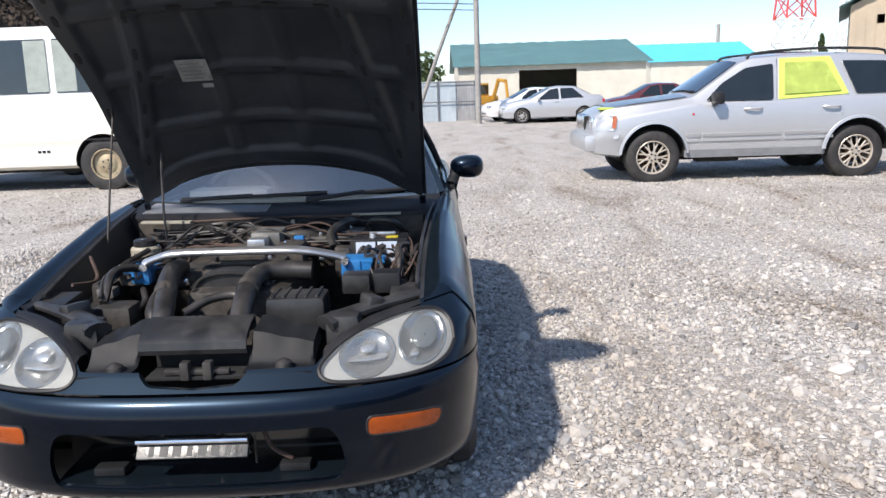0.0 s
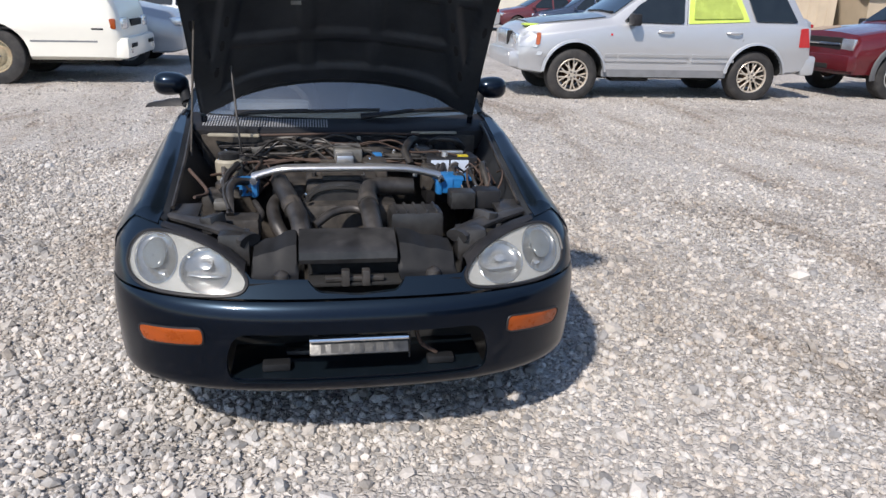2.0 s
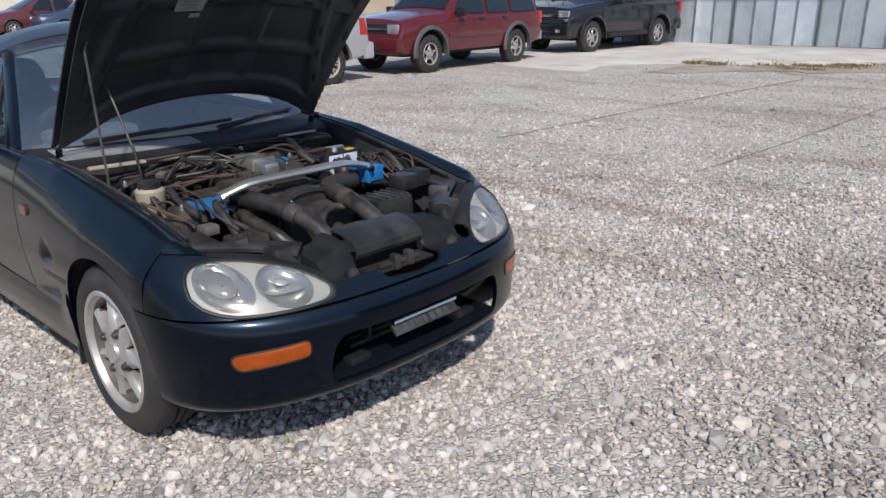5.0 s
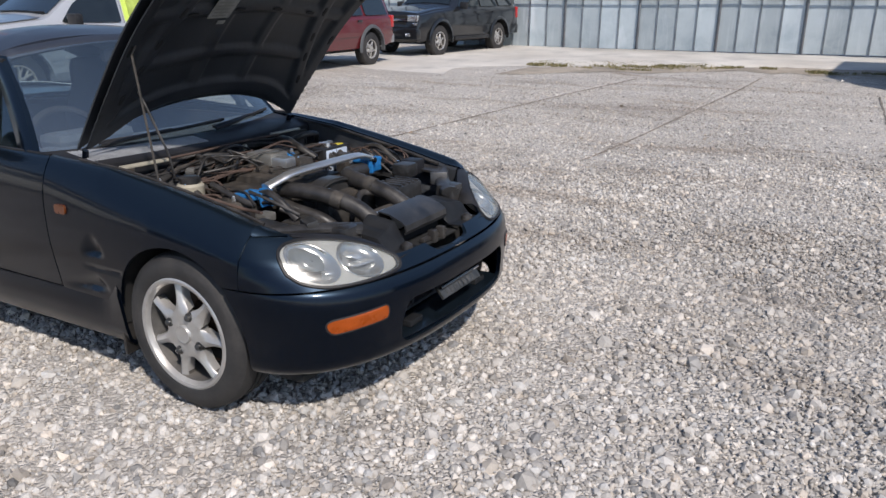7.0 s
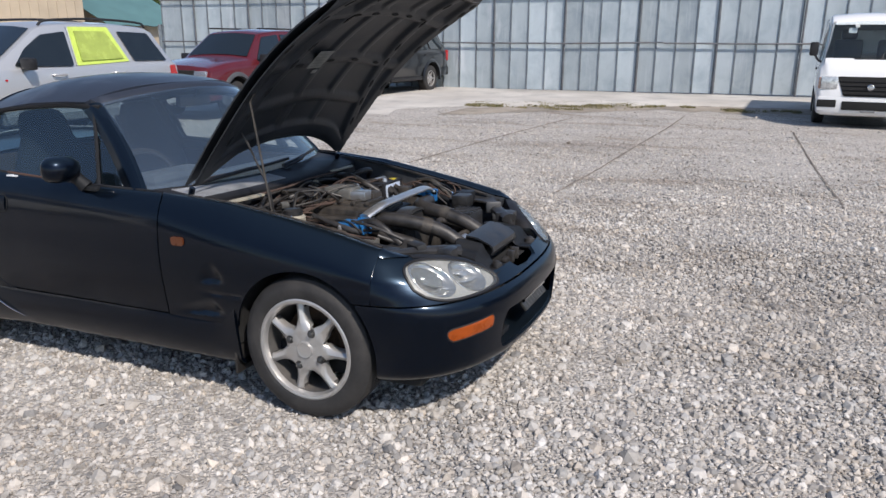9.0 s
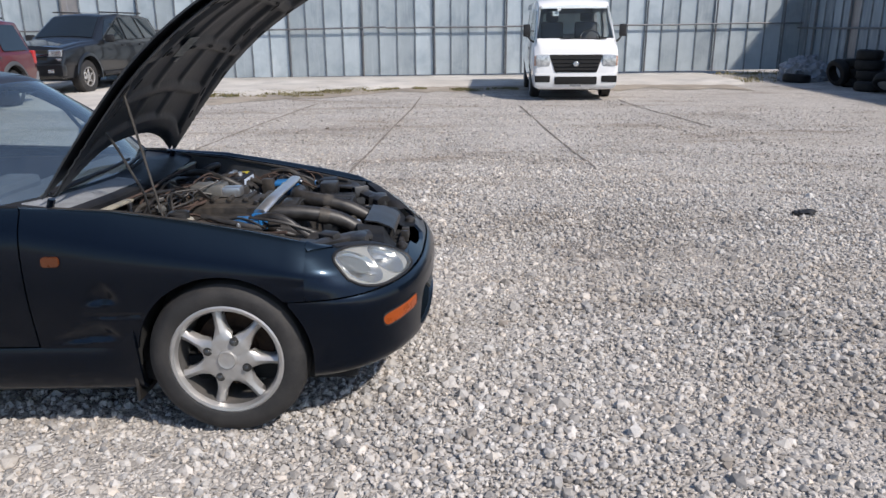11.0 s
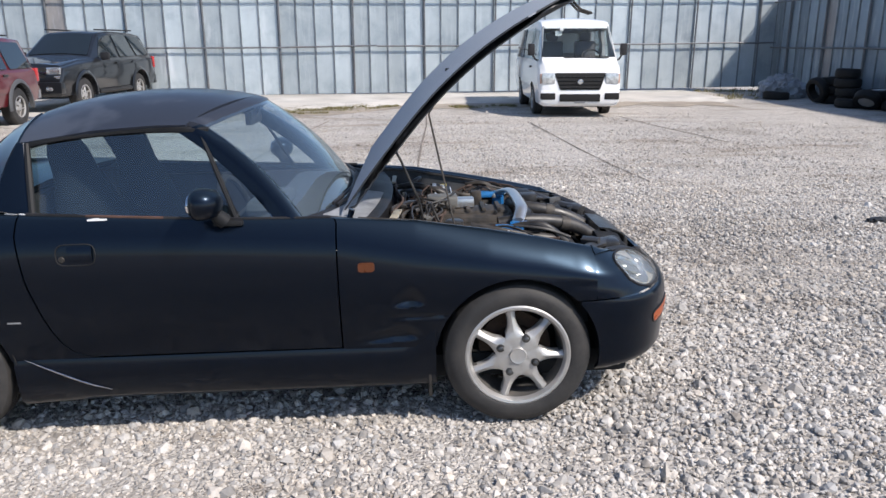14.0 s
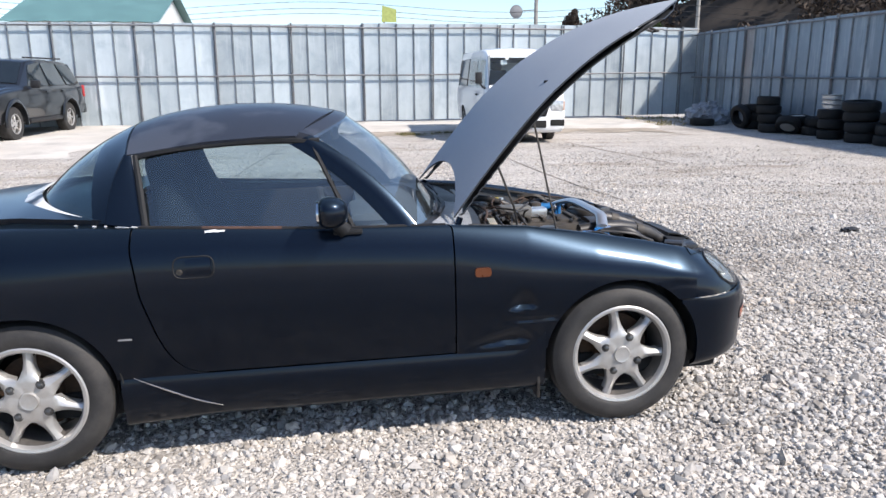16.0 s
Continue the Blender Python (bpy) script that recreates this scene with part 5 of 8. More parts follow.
    lathe(bm, [(-0.045, 0.21), (-0.050, 0.225), (-0.030, 0.195), (0.030, 0.195), (0.050, 0.225), (0.045, 0.21), (0.01, 0.17), (0.0, 0.06), (0.0, 0.02)], "z", (0, 0, 0), 24)
    ob = part("bare_wheel", bm, M_ALLOY, None, "bare silver wheel stacked on old tyres")
    ob.matrix_world = pose(11.42 + 0.02 * k, -7.58, 0.675 + 0.102 * k, 0, 0, 40 * k)
    tagged(ob, category="wheel", group="bare wheels on the tyre stack")
loose_tyre(pose(16.05, -6.95, 0.07, 4, 0, 20), 0.33, 0.2, False, "black tyre lying flat beside a sheet bundle")

M_TARP = surf("grey_plastic_sheet", (0.25, 0.265, 0.285), 0.32, var=0.45, scale=4, fine=12, bump=0.9)
bm = bmesh.new()
bmesh.ops.create_icosphere(bm, subdivisions=5, radius=1.0)
for v in bm.verts:
    p = v.co.copy()
    k = 1 + 0.16 * noise.noise(p * 1.8) + 0.20 * noise.ridged_multi_fractal(p * 3.0, 0.8, 2.1, 4, 0.9, 2.0) - 0.2
    v.co = Vector((p.x * 0.50 * k, p.y * 0.72 * k, max(-0.02, (p.z * 0.52 + 0.10) * k)))
ob = part("plastic_sheet", bm, M_TARP, None, "crumpled grey plastic sheet bundle on the ground", smooth=50)
ob.matrix_world = pose(16.6, -7.35, -0.03, 0, 0, 20)
tagged(ob, category="plastic sheet")

# torn bumper cover and a rag on the gravel
M_TORN = surf("scuffed_black_plastic", (0.010, 0.010, 0.011), 0.6, var=0.4, scale=6, fine=30, bump=0.4, dirt=(0.10, 0.095, 0.085), dirt_amount=0.2)
M_GREYFOIL = surf("dull_grey_plastic", (0.34, 0.36, 0.38), 0.4, var=0.3, scale=6, fine=20, bump=0.5)
rows, rows2 = [], []
for f in np.linspace(0, 1, 18):
    x, y, z = -2.72 + 0.80 * f, 9.30 + 0.12 * f + 0.05 * math.sin(5 * f), -0.03
    hh = 0.035 + 0.055 * math.sin(math.pi * min(1, f * 1.1)) + 0.012 * noise.noise((f * 7, 2, 3))
    rows.append([(x, y - 0.09, z + 0.005), (x + 0.01, y - 0.06, z + hh * 0.7), (x + 0.01, y + 0.01, z + hh), (x, y + 0.05, z + hh * 0.6), (x, y + 0.07, z + 0.01)])
    rows2.append([(x + 0.06, y + 0.03 + 0.28 * g, z + 0.008 + 0.085 * math.sin(math.pi * (0.25 + 0.75 * g)) * (0.5 + 0.5 * f) + 0.015 * noise.noise((f * 6, g * 5, 1))) for g in np.linspace(0, 1, 8)])
bm = bmesh.new()
sheet(bm, rows, 0.006)
ob = part("bumper_cover", bm, M_TORN, None, "torn black bumper cover lying on the gravel", smooth=50)
tagged(ob, category="car part")
bm = bmesh.new()
sheet(bm, rows2, 0.003)
part("backing_sheet", bm, M_GREYFOIL, ob, "crumpled grey plastic backing", smooth=50)
bm = bmesh.new()
bmesh.ops.create_icosphere(bm, subdivisions=3, radius=1.0)
for v in bm.verts:
    k = 1 + 0.5 * noise.noise(v.co * 2.5)
    v.co = Vector((v.co.x * 0.055 * k, v.co.y * 0.10 * k, max(-0.004, v.co.z * 0.022 * k + 0.010)))
ob = part("rag", bm, M_TORN, None, "small crumpled dark rag on the gravel", smooth=40)
ob.matrix_world = pose(1.80, -1.00, float(ground_z(1.80, -1.00)) + 0.01, 0, 0, 25)
tagged(ob, category="rag")

# ---- far buildings, poles and trees ----
M_ROOFGREEN = surf("blue_green_roof_sheet", (0.10, 0.20, 0.20), 0.55, 0.0, var=0.15, scale=1)
M_WALLCREAM = surf("cream_wall_sheet", (0.62, 0.59, 0.50), 0.8, var=0.1, scale=1)
M_BLUESHEET = surf("bright_blue_sheet", (0.10, 0.52, 0.72), 0.6, var=0.08, scale=1)
M_BEIGE = surf("beige_ribbed_wall", (0.46, 0.38, 0.28), 0.75, var=0.12, scale=1)
M_WOODPOLE = surf("grey_pole", (0.30, 0.29, 0.27), 0.8, var=0.2)


def building(name, x0, x1, y0, y1, h, ridge, wall_mat, roof_mat, label, openings=(), eave=0.35, along="x", ribs=0.0, base=-0.05):
    """Four walls with thickness, a pitched roof with overhang, and doors or windows let into the wall that faces the yard."""
    root = thing(name, pose(0, 0, 0), label, "building")
    t = 0.15
    bm = bmesh.new()
    box(bm, ((x0 + x1) / 2, y0 + t / 2, (h + base) / 2), (x1 - x0, t, h - base))
    front = part("wall", bm, wall_mat, root)
    cut = []
    for a, b, c, d in openings:
        k = bmesh.new()
        box(k, ((a + b) / 2, y0, (c + d) / 2), (b - a, 1.0, d - c))
        cut.append(k)
    if cut:
        carve(front, cut)
    for c, s in ((((x0 + x1) / 2, y1 - t / 2), (x1 - x0, t)), ((x0 + t / 2, (y0 + y1) / 2), (t, y1 - y0 - 2 * t)), ((x1 - t / 2, (y0 + y1) / 2), (t, y1 - y0 - 2 * t))):
        bm = bmesh.new()
        box(bm, (*c, (h + base) / 2), (*s, h - base))
        part("wall", bm, wall_mat, root)
    if along == "x":
        ym = (y0 + y1) / 2
        prof = [(y0 - eave, h - 0.1), (ym, ridge), (y1 + eave, h - 0.1)]
        pts = lambda s, p, dz: (s, p[0], p[1] + dz)
        lo, hi = x0 - eave, x1 + eave
        gab = [[(x, y0, h - 0.02), (x, y1, h - 0.02), (x, ym, ridge - 0.12)] for x in (x0 + 0.02, x1 - 0.12)]
        gd = (1, 0, 0)
    else:
        xm = (x0 + x1) / 2
        prof = [(x0 - eave, h - 0.1), (xm, ridge), (x1 + eave, h - 0.1)]
        pts = lambda s, p, dz: (p[0], s, p[1] + dz)
        lo, hi = y0 - eave, y1 + eave
        gab = [[(x0, y, h - 0.02), (x1, y, h - 0.02), (xm, y, ridge - 0.12)] for y in (y0 + 0.02, y1 - 0.12)]
        gd = (0, 1, 0)
    for g in gab:
        bm = bmesh.new()
        prism(bm, g, gd, 0.1)
        part("gable", bm, wall_mat, root)
    n = max(2, int((hi - lo) / 0.9))
    bm = bmesh.new()
    rows = []
    for k in range(n * 2 + 1):
        s = lo + (hi - lo) * k / (n * 2)
        dz = 0.04 if k % 2 == 0 else 0.0
        rows.append([pts(s, p, dz + (0.02 if i == 1 else 0)) for i, p in enumerate(prof)])
    sheet(bm, rows, 0.03)
    part("roof", bm, roof_mat, root, smooth=10)
    if ribs:
        x = x0 + ribs / 2
        while x < x1:
            bm = bmesh.new()
            box(bm, (x, y0 - 0.015, (h + base) / 2), (0.05, 0.05, h - base - 0.02))
            part("wall_rib", bm, wall_mat, root)
            x += ribs
    return root


building("workshop", 1.35, 13.0, 47, 60, 2.95, 4.6, M_WALLCREAM, M_ROOFGREEN, "cream workshop shed with a blue-green sheet roof and an open door", [(5.1, 8.7, -0.05, 2.55)])
b = building("blue_sheet_shed", 19.8, 29.6, 70, 80, 3.6, 5.35, M_WALLCREAM, M_BLUESHEET, "shed with a bright blue sheet roof")
b = building("beige_building", 14.2, 17.9, 26.2, 33, 3.75, 4.8, M_BEIGE, M_ROOFGREEN, "beige ribbed-sheet building beyond the parked cars", [(15.0, 15.6, 3.1, 3.4)], ribs=0.3, along="y")
b.matrix_world = pose(14.2, 26.2, 0, 0, 0, -28) @ pose(-14.2, -26.2, 0)
building("green_roof_shed", 19.95, 24.2, 26, 31, 2.0, 3.3, M_BEIGE, M_ROOFGREEN, "small shed with a green sheet roof")
building("white_gable_house", 33.0, 42.0, 11.4, 17.5, 3.8, 5.4, M_WHITE, M_ROOFGREEN, "white gabled house behind the fence", along="y")
sheet_fence("fence_far", (-9.0, 36.0), (2.0, 36.5), 1.9, "far grey sheet fence", M_FENCE, panel=0.9)
sheet_fence("fence_corner", (16.9, 20.4), (24.0, 22.5), 1.9, "lower zinc-sheet fence beyond the corner", M_FENCE, panel=0.9)


def pole(name, x, y, h, r, label, wires=(), arm=0.0, lean=(0, 0)):
    root = thing(name, pose(x, y, -0.05), label, "utility pole")
    bm = bmesh.new()
    tube(bm, [(0, 0, -0.2), (lean[0] * 0.5, lean[1] * 0.5, h / 2), (lean[0], lean[1], h)], [r, r * 0.85, r * 0.7], 10)
    part("shaft", bm, M_WOODPOLE, root)
    if arm:
        for k, z in enumerate((h - 0.35, h - 1.0)):
            bm = bmesh.new()
            box(bm, (0, 0, z), (0.07, arm, 0.07), 0.01)
            part("crossarm", bm, M_PIPE, root)
    return root


pole("utility_pole", 1.72, 32.0, 9.0, 0.13, "grey utility pole with a slanting stay", arm=1.4)
pole("pole_stay", -1.2, 34.0, 6.2, 0.10, "slanting timber stay beside a utility pole", lean=(2.6, -1.6))
pole("utility_pole", 55.5, 150, 13, 0.45, "dark utility pole far beyond the sheds", arm=3.0)
pole("utility_pole", 40.0, 12.7, 9.5, 0.15, "grey utility pole behind the fence", arm=1.8)
root = pole("utility_pole", 40.0, -8.5, 8.5, 0.14, "grey utility pole with a round mirror", arm=1.2)
bm = bmesh.new()
lathe(bm, [(-0.10, 0.34), (-0.14, 0.38), (-0.12, 0.36), (-0.15, 0.24), (-0.165, 0.12), (-0.17, 0.01)], "x", (0, 1.22, 4.97), 24)
disc = part("road_mirror", bm, M_GREYTRIM, root, "round grey road mirror")
bm = bmesh.new()
tube(bm, [(0.0, 0.0, 5.1), (-0.05, 0.6, 5.05), (-0.10, 1.22, 4.97)], 0.03, 6)
part("mirror_arm", bm, M_PIPE, disc)
pole("utility_pole", 40.0, -18.5, 8.5, 0.14, "grey utility pole before a wooded hill", arm=1.2)
pole("utility_pole", 60.0, 16.4, 12, 0.3, "tall grey utility pole far off", arm=2.4)
for y0, y1, x, z in ((60, -60, 40.0, 5.12), (60, -60, 40.3, 4.80), (60, -60, 40.2, 4.52), (60, -60, 40.0, 6.2)):
    bm = bmesh.new()
    tube(bm, [(x + 0.4 * math.sin(y * 0.1), y, z + 0.25 * math.cos((y - 4) * 0.3)) for y in np.linspace(y0, y1, 60)], 0.013, 5)
    tagged(part("power_line", bm, M_DARK), "thin black overhead power line", "cable")
for z, dy in ((8.6, 0), (8.0, 0.5), (5.0, 0.2), (4.8, 0.6)):
    bm = bmesh.new()
    tube(bm, [(x, 32.0 + dy + 0.02 * x, z + 0.0012 * (x - 20) ** 2 - 0.5) for x in np.linspace(-40, 1.7, 16)], 0.018, 5)
    tagged(part("power_line", bm, M_DARK), "thin black overhead power line", "cable")


def lattice_tower(x, y, h, w, label, red=True):
    root = thing("lattice_tower", pose(x, y, -0.1), label, "pylon")
    redm = surf("signal_red_steel", (0.55, 0.06, 0.05), 0.5, var=0.1)
    n = 10
    for k in range(n):
        z0, z1 = h * k / n, h * (k + 1) / n
        a, b = w * (1 - 0.82 * k / n), w * (1 - 0.82 * (k + 1) / n)
        m = redm if red and k // 3 % 2 else M_WHITE
        c0 = [(-a, -a), (a, -a), (a, a), (-a, a)]
        c1 = [(-b, -b), (b, -b), (b, b), (-b, b)]
        r = w * 0.055
        for i in range(4):
            j = (i + 1) % 4
            for nm, p, q, thick in (("leg", (*c0[i], z0), (*c1[i], z1), r), ("brace", (*c0[i], z0), (*c1[j], z1), r * 0.6), ("brace", (*c0[j], z0), (*c1[i], z1), r * 0.6), ("cross_bar", (*c1[i], z1), (*c1[j], z1), r * 0.6)):
                bm = bmesh.new()
                tube(bm, [p, q], thick, 5)
                part(nm, bm, m, root)
    return root


lattice_tower(70.3, 150, 45, 3.75, "red and white lattice mast in the distance")
lattice_tower(160, 300, 34, 4.5, "far grey power pylon", False)
lattice_tower(170, 48, 26, 3.0, "far pale power pylon", False)


def leaves(name, lumps, count, size, mat, label, seed, category="tree", kind="", parent=None):
    """A crown of many small leaf cards round several uneven clumps."""
    r = np.random.RandomState(seed)
    L = np.array(lumps)
    pick = r.randint(0, len(L), count)
    d = r.normal(size=(count, 3))
    d /= np.linalg.norm(d, axis=1, keepdims=True)
    rad = r.uniform(0.35, 1.05, (count, 1)) ** 0.6
    P = L[pick, :3] + d * rad * L[pick, 3:6]
    u = r.normal(size=(count, 3))
    u /= np.linalg.norm(u, axis=1, keepdims=True)
    v = np.cross(u, r.normal(size=(count, 3)))
    v /= np.linalg.norm(v, axis=1, keepdims=True)
    s = size * r.uniform(0.5, 1.3, (count, 1))
    V = np.stack([P - u * s, P + v * s * 0.45, P + u * s, P - v * s * 0.45], 1).reshape(-1, 3)
    me = bpy.data.meshes.new(name)
    me.from_pydata(V.tolist(), [], np.arange(count * 4).reshape(-1, 4).tolist())
    me.materials.append(mat)
    ob = new(name, me)
    ob.parent = parent
    return tagged(ob, label, category if parent is None else "", kind=kind)


M_LEAF = pieces_material("dark_leaf", (0.025, 0.045, 0.015), (0.10, 0.14, 0.05), 0.7, 5)
M_BARE = pieces_material("bare_twig_brown", (0.030, 0.022, 0.018), (0.085, 0.066, 0.052), 0.9, 5)
M_BARK = surf("brown_bark", (0.10, 0.075, 0.055), 0.9, var=0.3, bump=0.4)


def tree(x, y, h, r, label, mat, seed, conifer=False):
    root = thing("tree", pose(x, y, -0.05), label, "tree")
    rnd = random.Random(seed)
    bm = bmesh.new()
    tube(bm, [(0, 0, -0.1), (0.05 * h * rnd.uniform(-1, 1), 0, h * 0.4), (0, 0, h * 0.85)], [h * 0.03, h * 0.02, h * 0.006], 8, 8)
    for k in range(7):
        a, z = rnd.uniform(0, 6.28), h * rnd.uniform(0.25, 0.6)
        tube(bm, [(0, 0, z), (r * 0.4 * math.cos(a), r * 0.4 * math.sin(a), z + h * 0.12), (r * 0.8 * math.cos(a), r * 0.8 * math.sin(a), z + h * 0.2)], [h * 0.012, h * 0.008, h * 0.003], 5, 5)
    part("trunk", bm, M_BARK, root)
    lumps = []
    for k in range(12):
        f = k / 11
        a = rnd.uniform(0, 6.28)
        rr = r * ((1 - f) if conifer else math.sin(math.pi * (0.2 + 0.75 * f)))
        lumps.append((rr * 0.55 * math.cos(a), rr * 0.55 * math.sin(a), h * (0.3 + 0.65 * f), rr * 0.55 + 0.1 * r, rr * 0.55 + 0.1 * r, h * 0.11))
    leaves("crown", lumps, 2600, h * 0.035, mat, "", seed, parent=root)
    return root


tree(-2.0, 44, 4.6, 2.1, "dark evergreen tree beside a grey fence", M_LEAF, 1)
tree(-6.0, 46, 4.2, 2.2, "dark evergreen tree beside a grey fence", M_LEAF, 2)
tree(76, 150, 10, 2.6, "tall dark conifer in the distance", M_LEAF, 3, True)
tree(44, -12.0, 5.2, 1.4, "small bare brown tree behind the fence", M_BARE, 4)
tree(46, -18.6, 5.0, 1.2, "small dark conifer behind the fence", M_LEAF, 5, True)
tree(46, -17.2, 5.2, 1.1, "small dark conifer behind the fence", M_LEAF, 6, True)
tree(28, 33, 5.0, 2.0, "bushy green tree behind a shed", M_LEAF, 7)
tree(33, 36, 5.0, 2.3, "bushy green tree behind a shed", M_LEAF, 8)


def hill(name, x, y, lx, ly, h, turn, label, seed):
    """A wooded rise: a rough mound closely set with bare trees and undergrowth."""
    bm = bmesh.new()
    rows = []
    for u in np.linspace(-1, 1, 41):
        row = []
        for v in np.linspace(-1, 1, 25):
            z = h * max(0.0, 1 - u * u) ** 0.7 * max(0.0, 1 - v * v) ** 0.8
            z *= 0.85 + 0.3 * noise.noise((u * 3 + seed, v * 3, 0))
            row.append((u * lx, v * ly, z - 0.3))
        rows.append(row)
    grid(bm, rows)
    ob = part(name, bm, surf("leaf_litter", (0.034, 0.027, 0.022), 0.95, var=0.35, scale=0.5), None, label, smooth=180)
    tagged(ob, category="hill", kind="structure")
    ob.matrix_world = pose(x, y, 0, 0, 0, turn)
    r = random.Random(seed)
    lumps = []
    for k in range(260):
        u, v = r.uniform(-0.97, 0.97), r.uniform(-0.95, 0.95)
        z = h * max(0.0, 1 - u * u) ** 0.7 * max(0.0, 1 - v * v) ** 0.8
        s = r.uniform(0.5, 1.2) * h * 0.16
        lumps.append((u * lx, v * ly, z + s * 0.5, s, s, s * 1.2))
    w = leaves("far_woods", lumps, 60000, h * 0.020, M_BARE, "bare brown woodland on the rise", seed, "woods", "stuff")
    w.matrix_world = pose(x, y, 0, 0, 0, turn)
    return ob


hill("hill", 95, -62, 34, 22, 20, 20, "brown wooded hill beyond the side fence", 21)
hill("hill", -44, 70, 30, 16, 14, 0, "brown wooded hill beyond the minibus", 22)


def small_truck(m):
    car = thing("white_light_truck", m, "small white flatbed light truck far off", "truck")
    sh = Shape([(-0.6, 0.3, 0.8, 0.62, 0.9, 0.55), (-0.5, 0.28, 0.95, 0.7, 1.05, 0.6), (-0.15, 0.28, 1.0, 0.7, 1.6, 0.56), (0.5, 0.28, 1.0, 0.7, 1.62, 0.56), (0.62, 0.28, 0.7, 0.7, 0.8, 0.66), (2.5, 0.4, 0.7, 0.7, 0.8, 0.66)])
    sh.build("body", M_WHITE, car, [(0, 0.27, 0.32), (1.9, 0.27, 0.32)])
    for s in (1, -1):
        sh.pane("window", [(-0.2, 1.05), (-0.05, 1.5), (0.42, 1.5), (0.42, 1.05)], M_DARKGLASS, car, s)
    sh.screen("windscreen", -0.48, -0.17, M_DARKGLASS, car)
    wheels(car, (0, 1.9), 0.68, 0.27, 0.15, 0.16, M_ALLOY, 5, "spoke", 0.05)


small_truck(pose(0.9, 42.5, -0.03, 0, 0, 70))
M_DIGGER = surf("worn_yellow_paint", (0.50, 0.26, 0.03), 0.5, var=0.25)
dig = thing("excavator", pose(2.6, 43, -0.05, 0, 0, 30), "small yellow excavator parked by a workshop", "excavator")
bits(dig, [("track", M_BLACK, (0.55, 0, 0.25), (0.32, 1.9, 0.5), 0.14, True, ""), ("house", M_DIGGER, (0, 0.1, 0.85), (1.3, 1.4, 0.6), 0.08, False, ""), ("cab", M_DIGGER, (-0.25, 0, 1.45), (0.7, 0.9, 0.8), 0.05, False, ""), ("window", M_DARKGLASS, (-0.25, -0.46, 1.5), (0.55, 0.02, 0.5), 0.0, False, "")])
bm = bmesh.new()
tube(bm, [(0.25, -0.6, 0.9), (0.25, -1.2, 2.0), (0.25, -1.9, 1.9)], 0.11, 6)
tube(bm, [(0.25, -1.9, 1.9), (0.25, -2.1, 0.8)], 0.09, 6)
part("boom", bm, M_DIGGER, dig)

bm = bmesh.new()
prism(bm, [(40.0, 0.5, 4.3), (40.0, 0.45, 5.2), (40.0, -0.35, 5.0), (40.0, -0.35, 4.3)], (1, 0, 0), 0.05)
sign = thing("yard_sign", pose(0, 0, 0), "faded yellow-green sign board behind the fence", "sign")
part("board", bm, surf("faded_green_board", (0.35, 0.40, 0.12), 0.6), sign)
bm = bmesh.new()
tube(bm, [(40.05, 0.35, -0.1), (40.05, 0.35, 4.4)], 0.05, 8)
part("post", bm, M_PIPE, sign)

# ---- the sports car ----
M_BODY = car_paint("dark_blue_green_paint", (0.0030, 0.0060, 0.0138), (0.0066, 0.0142, 0.0272), coat=0.52, dust=0.004, rough=0.33, dust_col=(0.2, 0.2, 0.2), metal=0.8, spec=0.0, top_sheen=0.17, gloss=0.10)
M_FADED = car_paint("faded_bonnet_paint", (0.295, 0.325, 0.365), (0.355, 0.385, 0.42), dust=0.3, rough=0.78, coat=0.0, dust_col=(0.42, 0.425, 0.435), spec=0.1)
M_ROOF = car_paint("sun_dulled_roof_paint", (0.024, 0.029, 0.042), (0.032, 0.038, 0.053), dust=0.04, rough=0.46, coat=0.28, peel=(0.066, 0.075, 0.096), dust_col=(0.16, 0.18, 0.22))
M_INNER = surf("dull_bonnet_lining", (0.020, 0.024, 0.030), 0.5, var=0.3, scale=7, bump=0.1, dirt=(0.075, 0.07, 0.065), dirt_amount=0.3)
M_GRIME = surf("dusty_engine_metal", (0.052, 0.048, 0.044), 0.6, 0.3, var=0.5, scale=16, fine=70, bump=0.35, dirt=(0.15, 0.118, 0.088), dirt_amount=0.45)
M_HOSE = surf("dusty_rubber_hose", (0.026, 0.024, 0.023), 0.45, var=0.4, scale=14, bump=0.15, dirt=(0.12, 0.108, 0.096), dirt_amount=0.4)
M_CABLE = surf("brown_taped_cable", (0.068, 0.043, 0.033), 0.8, var=0.4, scale=20)
M_BLUE = surf("bright_blue_bracket", (0.015, 0.16, 0.42), 0.4, var=0.15, scale=20, dirt=(0.1, 0.1, 0.1), dirt_amount=0.3)
M_BAR = surf("polished_strut_bar", (0.62, 0.62, 0.62), 0.3, 0.85, var=0.1, scale=12, bump=0.03)
M_PLASTIC = surf("dusty_black_cover", (0.026, 0.026, 0.027), 0.36, var=0.4, scale=11, bump=0.12, dirt=(0.11, 0.102, 0.094), dirt_amount=0.34, spec=0.5)
M_DUCT = surf("smooth_black_duct_plastic", (0.015, 0.016, 0.018), 0.55, var=0.3, scale=9, bump=0.06, dirt=(0.038, 0.036, 0.034), dirt_amount=0.25, spec=0.18)
M_PALEALLOY = surf("dusty_pale_alloy", (0.20, 0.195, 0.18), 0.5, 0.4, var=0.35, scale=16, bump=0.2, dirt=(0.10, 0.08, 0.06), dirt_amount=0.5)
M_MILK = surf("milky_plastic", (0.36, 0.33, 0.26), 0.5, var=0.2, scale=12, dirt=(0.2, 0.16, 0.1), dirt_amount=0.4)
